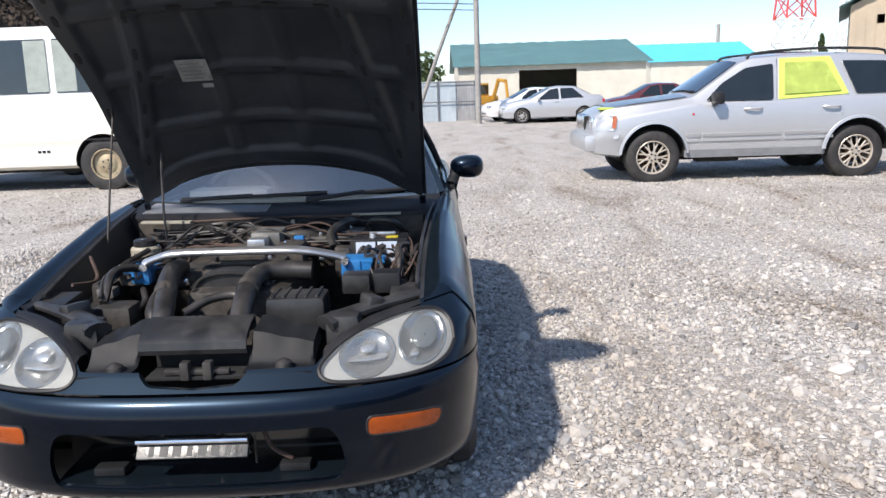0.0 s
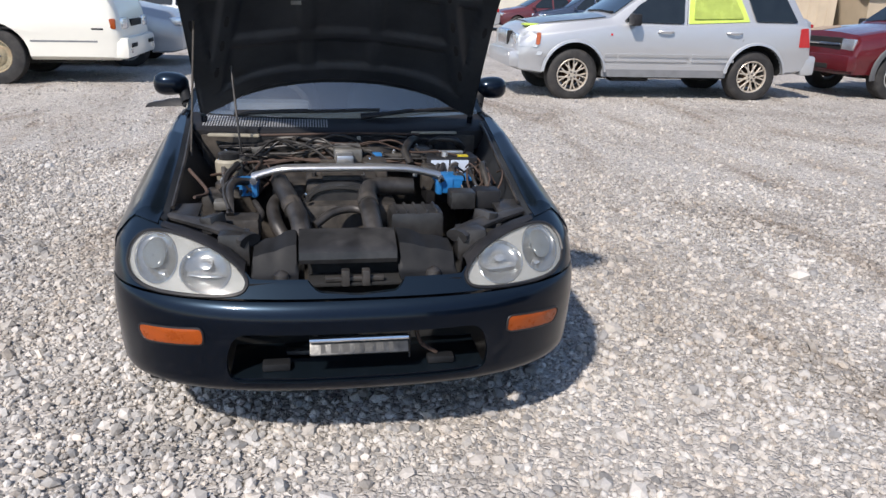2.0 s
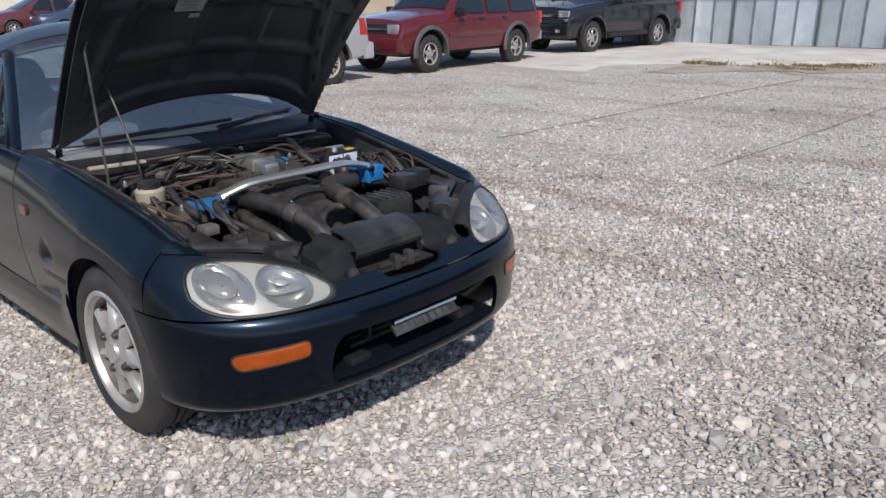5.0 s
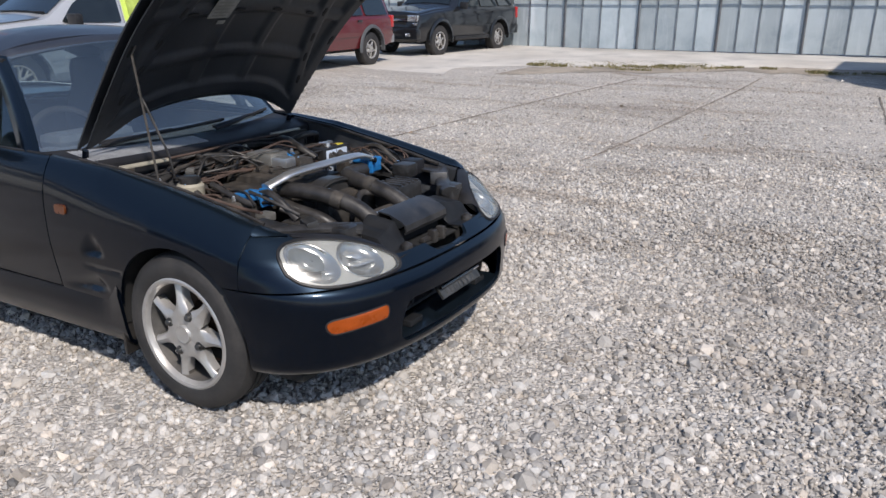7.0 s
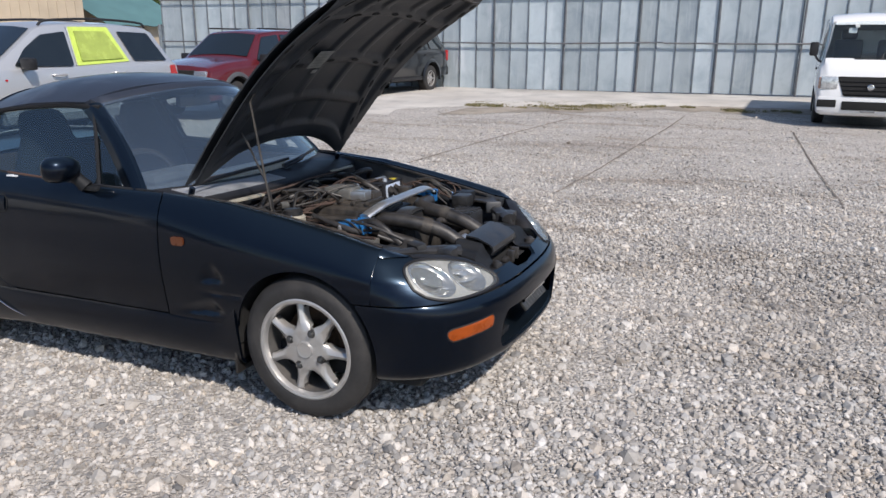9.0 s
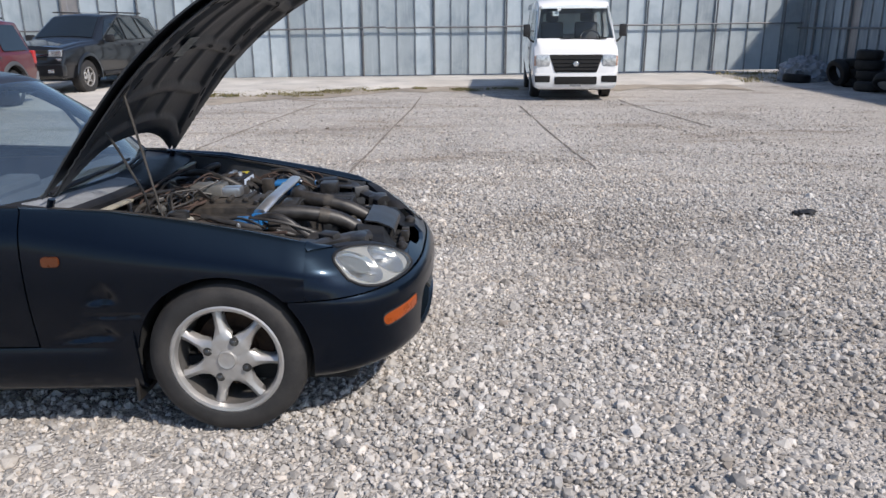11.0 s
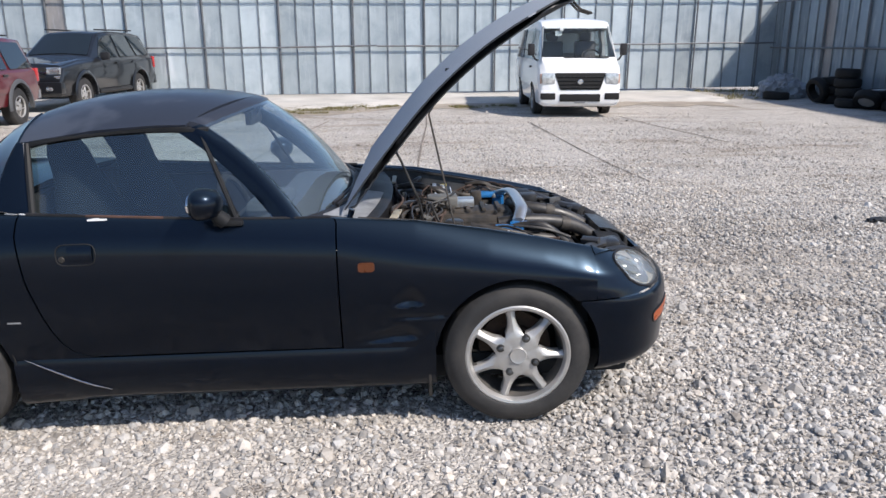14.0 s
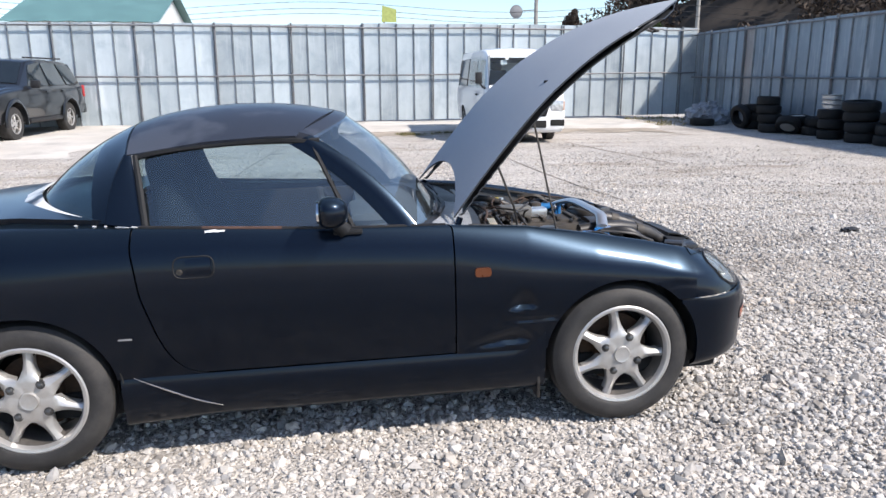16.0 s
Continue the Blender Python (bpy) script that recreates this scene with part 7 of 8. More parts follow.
    sheet(bm, rows, 0.006 if s < 0 else -0.006)
    part("wing_tip", bm, M_BODY, car, smooth=60)
    # hood of black plastic over the back of the lamp
    rows = []
    for x in np.linspace(0.30, 0.535, 18):
        p = nose(s * x, nose_top(x) - 0.004)
        k = 0.55 + 0.45 * (0.535 - x) / 0.235
        rows.append([p, p + (0, 0.024 * k, 0.012 * k), p + (0, 0.060 * k, 0.010 * k), p + (0, 0.085 * k, -0.05)])
    bm = bmesh.new()
    sheet(bm, rows, 0.004 if s < 0 else -0.004)
    part("lamp_cowl", bm, M_BLACK, car, smooth=50)

# bonnet, held open on its stays
BONNET_LINE = smooth_line([(0.605, 0.770), (0.470, 0.945), (0.315, 1.128), (0.195, 1.245), (0.070, 1.343), (-0.080, 1.433), (-0.200, 1.484), (-0.300, 1.513), (-0.410, 1.532)], 60)
BONNET_RUN = np.concatenate([[0], np.cumsum(np.linalg.norm(np.diff(BONNET_LINE, axis=0), axis=1))])
BONNET_WAY = np.gradient(BONNET_LINE, axis=0)
BONNET_WAY /= np.linalg.norm(BONNET_WAY, axis=1, keepdims=True)


def bonnet(x, l, off=0.0):
    """A point on the raised bonnet: across, along from the hinge, and off its outer skin."""
    y, z = np.interp(l, BONNET_RUN, BONNET_LINE[:, 0]), np.interp(l, BONNET_RUN, BONNET_LINE[:, 1])
    ty, tz = np.interp(l, BONNET_RUN, BONNET_WAY[:, 0]), np.interp(l, BONNET_RUN, BONNET_WAY[:, 1])
    k = 0.030 * (1 - (abs(x) / 0.545) ** 2.4) + off
    return np.array([x, y + tz * k, z - ty * k])


def l_rear(x):
    return 0.160 * max(0.0, 1 - (abs(x) / 0.565) ** 2.2) + 0.005


def l_front(x):
    return np.interp(abs(x), [0, 0.20, 0.27, 0.32, 0.37, 0.43, 0.49, 0.53, 0.545], [1.275, 1.268, 1.25, 1.225, 1.19, 1.145, 1.09, 1.03, 0.96])


XS = np.concatenate([np.linspace(-0.545, -0.40, 9), np.linspace(-0.36, 0.36, 19), np.linspace(0.40, 0.545, 9)])
bm = bmesh.new()
sheet(bm, [[bonnet(x, l_rear(x) + (l_front(x) - l_rear(x)) * v) for v in np.linspace(0, 1, 34)] for x in XS], 0.006)
hood = part("bonnet", bm, [M_FADED, M_INNER], car, "sun-faded bonnet skin, propped open", smooth=60)
for p in hood.data.polygons:
    if p.normal.y * 0.5 + p.normal.z < 0.05:
        p.material_index = 1
# pressed lining: shallow ribs raised between sunken fields, with dark slots along the ribs
RIBS = []
for s in (-1, 1):
    RIBS += [([(s * 0.500, 0.06), (s * 0.512, 0.5), (s * 0.505, 0.85), (s * 0.470, 1.04), (s * 0.36, 1.16), (0.0, 1.235)], 0.030, 1.0)]
    RIBS += [([(s * 0.475, 0.17), (s * 0.395, 0.48), (s * 0.325, 0.80), (s * 0.26, 1.20)], 0.024, 1.0)]
    RIBS += [([(s * 0.125, 0.24), (s * 0.12, 0.8), (s * 0.115, 1.2)], 0.020, 0.55)]
RIBS += [([(-0.50, 0.075), (-0.30, 0.195), (0, 0.235), (0.30, 0.195), (0.50, 0.075)], 0.030, 1.0), ([(-0.38, 0.38), (0, 0.415), (0.38, 0.38)], 0.018, 0.85), ([(-0.47, 0.60), (0, 0.635), (0.47, 0.60)], 0.020, 0.85), ([(-0.48, 0.90), (0, 0.93), (0.48, 0.90)], 0.022, 0.9)]
RIB_LINES = [(smooth_line(p, 60), w, h) for p, w, h in RIBS]


def lining(x, l):
    """How far the lining stands off its sunken fields at that place."""
    best = 0.0
    for line, w, h in RIB_LINES:
        d = float(np.min(np.hypot(line[:, 0] - x, line[:, 1] - l)))
        k = min(1.0, max(0.0, (w + 0.016 - d) / 0.020))
        best = max(best, h * k * k * (3 - 2 * k))
    return best


bm = bmesh.new()
rows = [[bonnet(x, l, -0.011 - 0.017 * lining(x, l)) for l in [l_rear(x) + 0.008 + (l_front(x) - l_rear(x) - 0.020) * v for v in np.linspace(0, 1, 110)]] for x in np.linspace(-0.532, 0.532, 120)]
sheet(bm, rows, 0.004)
part("bonnet_lining", bm, M_INNER, hood, "dull dark pressed lining", smooth=60)
SLOTS = []
for s in (-1, 1):
    for f in (0.10, 0.24, 0.36, 0.50, 0.62, 0.76, 0.88):
        SLOTS.append((1 if s < 0 else 3, f))
    for f in (0.20, 0.34, 0.46, 0.58, 0.68):
        SLOTS.append((0 if s < 0 else 2, f))
for s in (0.22, 0.36, 0.50, 0.64, 0.80):
    SLOTS.append((9, s))
for s in (0.18, 0.40, 0.62, 0.82):
    SLOTS.append((8, s))
for k, f in SLOTS:
    line = RIB_LINES[0 if k == 0 else 3 if k == 2 else 1 if k == 1 else 4 if k == 3 else k][0]
    i = int(f * 58)
    p, t = line[i], line[i + 1] - line[i]
    t = t / np.linalg.norm(t)
    q = np.array([-t[1], t[0]])
    rows = [[bonnet(*(p + t * u * 0.023 + q * v * 0.0085 * (1 - 0.45 * abs(u))), -0.0300) for v in (-1, 0, 1)] for u in (-1, -0.6, 0, 0.6, 1)]
    bm = bmesh.new()
    sheet(bm, rows, 0.002)
    part("lining_slot", bm, M_DARK, hood)
bm = bmesh.new()
sheet(bm, [[bonnet(x, l, -0.0275) for x in np.linspace(-0.235, -0.135, 5)] for l in np.linspace(0.590, 0.685, 5)], -0.002)
part("label_sheet", bm, M_LABEL, hood, "faded paper label with unreadable lines")
for k in range(5):
    bm = bmesh.new()
    sheet(bm, [[bonnet(x, 0.603 + 0.016 * k + d, -0.0302) for x in np.linspace(-0.225, -0.16 + 0.01 * (k % 2), 4)] for d in (0, 0.003, 0.005)], -0.0004)
    part("label_line", bm, surf("faint_print", (0.20, 0.195, 0.18), 0.7) if k == 0 else bpy.data.materials["faint_print"], hood)
bm = bmesh.new()
sheet(bm, [[bonnet(x, l, -0.0275) for x in np.linspace(-0.175, -0.14, 3)] for l in (0.560, 0.570, 0.577)], -0.002)
part("label_sheet", bm, M_LABEL, hood)
# striker and safety catch at the bonnet's tip
bm = bmesh.new()
a, b = bonnet(-0.03, 1.20, -0.05), bonnet(0.03, 1.20, -0.05)
tube(bm, [a, a + (0, -0.03, -0.03), a + (0, -0.075, -0.045), b + (0, -0.075, -0.045), b + (0, -0.03, -0.03), b], 0.005, 6)
part("bonnet_striker", bm, M_GRIME, hood)
# rubber stop on the bonnet skin
bm = bmesh.new()
c = bonnet(-0.40, 0.62, 0.004)
lathe(bm, [(-0.006, 0.012), (0.004, 0.010), (0.005, 0.002)], "z", c, 12)
part("washer_jet", bm, M_BLACK, hood)
for s in (-1, 1):
    bm = bmesh.new()
    p = bonnet(s * 0.53, 0.03, -0.02)
    tube(bm, [p, p + (0, 0.01, -0.03), (s * 0.55, 0.60, 0.72)], 0.012, 6)
    part("hinge", bm, M_BODY, car)
bm = bmesh.new()
tube(bm, [(-0.530, 0.205, 0.690), (-0.505, 0.290, 1.108), tuple(bonnet(-0.50, 0.50, -0.03))], 0.004, 6)
part("bonnet_stay", bm, M_GRIME, car, "thin metal stay rod")
bm = bmesh.new()
tube(bm, [tuple(bonnet(-0.40, 0.28, -0.03)), (-0.395, 0.395, 0.93), (-0.385, 0.355, 0.83), (-0.378, 0.330, 0.764), (-0.372, 0.32, 0.68)], 0.0045, 6, 14)
part("washer_hose", bm, M_HOSE, car)

# cowl, wipers and windscreen
def screen_base(x):
    f = abs(x) / 0.60
    return np.array([x, 0.605 + 0.135 * f ** 2.2, 0.765 + 0.006 * f])


def screen_top(x):
    f = abs(x) / 0.47
    return np.array([x, 0.965 + 0.135 * f ** 2.2, 1.138 - 0.058 * f ** 2.2])


rows = [[screen_base(0.595 * u) * (1 - v) + screen_top(0.455 * u) * v + np.array([0, -0.022, 0.019]) * 4 * v * (1 - v) for v in np.linspace(0, 1, 10)] for u in np.linspace(-1, 1, 21)]
bm = bmesh.new()
sheet(bm, rows, -0.005)
glass_front = part("windscreen", bm, M_SCREEN, car, "dusty curved windscreen", smooth=70)
clear_back(glass_front, (0, 1.3, 0.5))
rows = []
for u in np.linspace(-1, 1, 25):
    x = 0.598 * u
    b = screen_base(x)
    f = 0.462 + 0.06 * abs(u) ** 2
    rows.append([b + (0, 0.01, -0.002), b + (0, -0.03, -0.006), (x * 0.985, f, 0.742), (x * 0.985, f - 0.012, 0.735), (x * 0.985, f - 0.014, 0.66)])
bm = bmesh.new()
sheet(bm, rows, 0.004)
part("cowl_panel", bm, M_BLACK, car, smooth=40)
for k in range(46):
    x = -0.53 + 0.0105 * k
    f = 0.482 + 0.06 * (abs(x) / 0.6) ** 2
    b = screen_base(x)
    y0, y1 = f, b[1] - 0.032
    bm = bmesh.new()
    box(bm, (x, (y0 + y1) / 2, 0.7575), (0.0050, max(0.02, y1 - y0), 0.006), 0.0, (8.5, 0, 0))
    part("cowl_slat", bm, M_SLAT, car)
for x0, x1, dy in ((-0.42, 0.16, 0.0), (0.08, 0.52, 0.012)):
    bm = bmesh.new()
    P = [screen_base(x) * (1 - v) + screen_top(x * 0.9) * v + np.array([0, -0.018, 0.016]) for x, v in ((x0, 0.005), ((x0 + x1) / 2, 0.035), (x1, 0.055))]
    tube(bm, P, 0.007, 6, 12)
    tube(bm, [screen_base(x0) + (0, -0.03, 0.01), screen_base(x0 + 0.12) + (0, -0.035, 0.025), P[1] + (0, -0.004, 0.004)], 0.008, 6, 8)
    part("wiper", bm, M_BLACK, car)
# screen frame: pillars and header
for s in (-1, 1):
    rings = []
    for v in np.linspace(0, 1, 12):
        p = screen_base(s * 0.612) * (1 - v) + screen_top(s * 0.462) * v + np.array([0, -0.019, 0.016]) * 4 * v * (1 - v)
        w = 0.030 - 0.006 * v
        q = np.array([s * 0.03, 0.05, 0.0])
        rings.append([p + (-s * 0.018, -0.008, 0.008), p + (s * 0.006, -0.008, 0.010), p + (s * 0.020, 0.018, 0.004), p + (s * 0.017, 0.042, -0.008), p + (s * 0.013, 0.072, -0.017), p + (-s * 0.006, 0.070, -0.021), p + (-s * 0.018, 0.015, -0.006)])
    bm = bmesh.new()
    loft(bm, rings)
    part("screen_pillar", bm, M_BODY, car, smooth=50)
rings = []
for u in np.linspace(-1, 1, 17):
    p = screen_top(0.462 * u)
    rings.append([p + (0, -0.014, -0.006), p + (0, -0.004, 0.010), p + (0, 0.035, 0.022), p + (0, 0.040, 0.006), p + (0, 0.0, -0.014)])
bm = bmesh.new()
loft(bm, rings)
part("screen_header", bm, M_ROOF, car, smooth=50)


# roof panel, rear pillars and rear window
def roof(u, v):
    """u across from -1 to 1, v from the screen header to the rear edge."""
    a = abs(u)
    y0 = 1.005 + 0.135 * a ** 2.2
    y1 = 1.735 - 0.03 * a ** 2
    y = y0 + (y1 - y0) * v
    cz = np.interp(y, [1.0, 1.12, 1.25, 1.40, 1.55, 1.66, 1.74], [1.158, 1.182, 1.195, 1.197, 1.186, 1.166, 1.142])
    ez = np.interp(y, [1.10, 1.25, 1.45, 1.70], [1.092, 1.094, 1.084, 1.050])
    ex = np.interp(y, [1.0, 1.12, 1.4, 1.74], [0.462, 0.478, 0.492, 0.502])
    return np.array([ex * u, y, ez + (cz - ez) * (1 - a ** 2.7)])


bm = bmesh.new()
sheet(bm, [[roof(u, v) for v in np.linspace(0, 1, 18)] for u in np.linspace(-1, 1, 31)], 0.02)
part("roof_panel", bm, M_ROOF, car, "lift-off roof panel with dulled paint", smooth=60)


def tail(u, v):
    """The rear of the cabin, from the roof's rear edge down to the deck."""
    a = abs(u)
    p = roof(u, 1.0) + (0, 0.004, -0.001)
    base = np.array([0.60 * np.sign(u) * a ** 0.8, 2.13 - 0.36 * a ** 2.6, 0.872 - 0.040 * a])
    q = p * (1 - v) + base * v
    q[1] += 0.020 * 4 * v * (1 - v) * (1 - 0.5 * a)
    q[2] += 0.030 * 4 * v * (1 - v) * (1 - 0.7 * a)
    return q


bm = bmesh.new()
sheet(bm, [[tail(u, v) for v in np.linspace(0.02, 0.97, 14)] for u in np.linspace(-0.985, 0.985, 41)], 0.005)
g = part("rear_window", bm, M_REARGLASS, car, "wrap-round tinted rear window", smooth=70)
clear_back(g, (0, 1.3, 0.5))
for s in (-1, 1):
    bm = bmesh.new()
    rows = []
    for v in np.linspace(0.0, 1.0, 16):
        us = np.linspace(0.5, 1.0, 60)
        behind = [u for u in us if tail(u, v)[1] > 1.845 - 0.03 * v]
        u0 = min(0.97, max(behind)) if behind else 0.5
        rows.append([tail(s * u, v) + (s * 0.006, 0.0, 0.004) for u in np.linspace(u0, 1.0, 12)])
    sheet(bm, rows, 0.016 if s < 0 else -0.016)
    part("rear_pillar", bm, M_BODY, car, smooth=60)
    bm = bmesh.new()
    rows = []
    for v in np.linspace(0, 1, 12):
        p = tail(s * 1.0, v)
        q = np.array([s * (0.508 + (0.612 - 0.508) * v), 1.688 - 0.035 * v, 1.045 + (0.818 - 1.045) * v])
        rows.append([p + (s * 0.005, 0.004, 0.002), (p + q) / 2 + (s * 0.008, 0, 0.002), q])
    sheet(bm, rows, 0.02 if s < 0 else -0.02)
    part("rear_pillar", bm, M_BODY, car, smooth=60)
    bm = bmesh.new()
    tube(bm, [(s * 0.512, 1.686, 1.05), (s * 0.565, 1.668, 0.94), (s * 0.616, 1.650, 0.822)], 0.0016, 6, 10)
    part("pillar_edge", bm, M_GREYTRIM, car, "pale worn edge of the rear pillar")
    bm = bmesh.new()
    tube(bm, [(s * 0.508, 1.678, 1.045), (s * 0.562, 1.660, 0.94), (s * 0.613, 1.644, 0.818)], [0.010, 0.012, 0.011], 8, 10)
    part("door_seal", bm, M_DUCT, car)
    # side glass and quarter light
    def side_glass(y, z, o=0.0):
        f = (z - 0.79) / (1.065 - 0.79)
        return (s * (0.612 - 0.125 * f - 0.010 * f * f + o), y, z)

    for nm, out in (("quarter_light", [(0.775, 0.775), (0.945, 0.775), (1.075, 1.050), (1.065, 1.055)]), ("door_glass", [(0.965, 0.778), (1.640, 0.812), (1.676, 1.030), (1.45, 1.062), (1.20, 1.068), (1.098, 1.060)])):
        bm = bmesh.new()
        prism(bm, [side_glass(y, z) for y, z in rounded(out, 0.015, 3)], (-s, 0, 0), 0.004)
        g = part(nm, bm, M_GLASS, car, "tinted side glass")
        clear_back(g, (0, 1.3, 0.8))
    bm = bmesh.new()
    tube(bm, [side_glass(1.088, 1.062, 0.004), side_glass(0.956, 0.775, 0.006)], 0.008, 6)
    part("window_divider", bm, M_DUCT, car)
    bm = bmesh.new()
    tube(bm, [side_glass(1.06, 1.072, 0.004), side_glass(1.25, 1.078, 0.004), side_glass(1.45, 1.070, 0.004), side_glass(1.60, 1.055, 0.006), side_glass(1.690, 1.036, 0.008)], 0.011, 6, 16)
    part("roof_seal", bm, M_DUCT, car)
    # door mirror
    bm = bmesh.new()
    bmesh.ops.create_uvsphere(bm, u_segments=20, v_segments=14, radius=1.0)
    for v in bm.verts:
        p = v.co
        k = 1 if p.y < 0 else 0.55
        f = (abs(p.x) ** 2.6 + abs(p.y) ** 2.3 + abs(p.z) ** 2.6) ** (1 / 2.6)
        p = p / f
        v.co = Vector((s * 0.722 + p.x * 0.074, 1.042 + p.y * 0.066 * k, 0.858 + p.z * (0.050 + 0.005 * p.x * s)))
    m = part("door_mirror", bm, M_BODY, car, smooth=80)
    bm = bmesh.new()
    lathe(bm, [(1.072, 0.055), (1.079, 0.053), (1.0785, 0.004)], "y", (s * 0.718, 0, 0.857), 24)
    for v in bm.verts:
        v.co.z = 0.857 + (v.co.z - 0.857) * 0.68
    part("mirror_glass", bm, M_CHROME, m)
    bm = bmesh.new()
    tube(bm, [(s * 0.676, 1.035, 0.846), (s * 0.664, 1.018, 0.812), (s * 0.650, 0.990, 0.780)], [0.030, 0.024, 0.028], 10, 8)
    box(bm, (s * 0.650, 0.980, 0.776), (0.030, 0.10, 0.020), 0.009)
    part("mirror_stalk", bm, M_DUCT, m)
# flakes of bare primer along the belt behind the doors
    for y0, y1, d in ((1.668, 1.690, 0.0), (1.696, 1.740, -0.001), (1.765, 1.776, 0.001), (1.800, 1.815, 0.0), (1.86, 1.872, 0.001)):
        bm = bmesh.new()
        tube(bm, [(s * (flank(y, 2, 0.96, 0.96)[0][0] + 0.001), y, flank(y, 2, 0.96, 0.96)[0][1] + 0.0015 + d) for y in np.linspace(y0, y1, 5)], [0.001, 0.0032, 0.0028, 0.0034, 0.001], 5)
        part("paint_chip", bm, M_CHIP, car)
# deck and peeled band round its window
bm = bmesh.new()
rows = []
for y in np.linspace(1.78, 2.63, 24):
    e = flank(min(y, 2.62), 2, 1, 1)[0]
    rows.append([(e[0] * u, y, e[1] + 0.028 * (1 - u * u)) for u in np.linspace(-1, 1, 17)])
sheet(bm, rows, 0.02)
part("boot_lid", bm, M_BODY, car, smooth=60)
bm = bmesh.new()
rows = []
for u in np.linspace(-0.90, 0.90, 90):
    k = abs(u)
    way = np.array(Vector((np.sign(u) * k * k * 0.8, 1 - 0.5 * k * k, 0)).normalized())
    f = min(1.0, max(0.0, (0.90 - k) / 0.42))
    w = 0.052 * f + 0.012 * f * noise.noise((u * 9, 3, 1)) + 0.002
    top, low = tail(u, 0.90 + 0.07 * (1 - f)) + (0, 0.006, 0.010), tail(u, 1.0) + way * w + (0, 0, 0.010)
    rows.append([top, (top + low) / 2 + (0, 0, 0.004), low])
sheet(bm, rows, 0.004)
part("window_surround", bm, M_PEELED, car, "white peeled surround of the rear window", smooth=70)
bm = bmesh.new()
rows = [[(x, 2.60 + 0.06 * (1 - (x / 0.6) ** 2), z) for z in (0.20, 0.30, 0.45, 0.60, 0.72)] for x in np.linspace(-0.575, 0.575, 20)]
sheet(bm, rows, 0.02)
part("rear_bumper", bm, M_BODY, car, smooth=60)
bm = bmesh.new()
tube(bm, [(-0.55, 2.24, 0.85), (-0.552, 2.25, 0.90), (-0.555, 2.27, 0.98)], 0.004, 6)
part("aerial", bm, M_CHROME, car)
bm = bmesh.new()
box(bm, (0, 1.03, 0.20), (1.20, 2.9, 0.10), 0.03)
part("underbody", bm, M_DARK, car)

# cabin
bm = bmesh.new()
box(bm, (0, 1.30, 0.28), (1.16, 1.2, 0.06), 0.02)
part("cabin_floor", bm, M_DARK, car)
bm = bmesh.new()
box(bm, (0, 0.80, 0.66), (1.16, 0.28, 0.20), 0.05)
box(bm, (-0.29, 0.90, 0.775), (0.34, 0.14, 0.06), 0.03)
part("dashboard", bm, M_DASH, car)
bm = bmesh.new()
rings = []
for a in np.linspace(0, 2 * math.pi, 32, endpoint=False):
    rings.append([Vector((-0.29 + (0.17 + 0.014 * math.cos(b)) * math.cos(a), 1.02 + 0.4 * (0.17 + 0.014 * math.cos(b)) * math.sin(a) * 0.8 + 0.014 * math.sin(b), 0.72 + (0.17 + 0.014 * math.cos(b)) * math.sin(a) * 0.9)) for b in np.linspace(0, 2 * math.pi, 8, endpoint=False)])
grid(bm, rings, close_u=True, close_v=True)
box(bm, (-0.29, 1.01, 0.72), (0.32, 0.03, 0.05), 0.012)
part("steering_wheel", bm, M_DARK, car)
for x in (-0.29, 0.29):
    bm = bmesh.new()
    box(bm, (x, 1.33, 0.40), (0.46, 0.48, 0.16), 0.06)
    rings = []
    for f, w, d in ((0.0, 0.21, 0.075), (0.15, 0.225, 0.085), (0.40, 0.225, 0.080), (0.58, 0.205, 0.070), (0.70, 0.160, 0.060), (0.80, 0.125, 0.050), (0.92, 0.115, 0.045), (0.98, 0.095, 0.035), (1.0, 0.06, 0.02)):
        y, z = 1.50 + 0.155 * f, 0.42 + 0.62 * f
        rings.append([(x + w * math.copysign(abs(math.cos(a)) ** 0.6, math.cos(a)), y + d * math.copysign(abs(math.sin(a)) ** 0.7, math.sin(a)), z) for a in np.linspace(0, 2 * math.pi, 24, endpoint=False)])
    loft(bm, rings)
    part("seat", bm, M_SEAT, car)
bm = bmesh.new()
box(bm, (0, 1.74, 0.60), (1.14, 0.05, 0.50), 0.02)
part("cabin_bulkhead", bm, M_DARK, car)
for s in (-1, 1):
    bm = bmesh.new()
    box(bm, (s * 0.60, 1.15, 0.55), (0.03, 1.0, 0.42), 0.012)
    part("door_trim", bm, M_BLACK, car)
bm = bmesh.new()
box(bm, (0, 1.005, 1.075), (0.20, 0.03, 0.055), 0.012)
tube(bm, [(0, 0.99, 1.09), (0, 0.975, 1.125)], 0.006, 6)
part("cabin_mirror", bm, M_BLACK, car)

# engine bay
for s in (-1, 1):
    rows = []
    for y in np.linspace(-0.32, 0.60, 22):
        e = flank(max(y, -0.285), 2, 1, 1)[0]
        rows.append([(s * (e[0] + 0.002), y, e[1] - 0.004), (s * (e[0] - 0.012), y, e[1] - 0.012), (s * (e[0] - 0.02), y, e[1] - 0.06), (s * 0.47, y, 0.52), (s * 0.46, y, 0.30)])
    bm = bmesh.new()
    sheet(bm, rows, 0.004)
    part("inner_wing", bm, M_INNER, car, smooth=40)
    bm = bmesh.new()
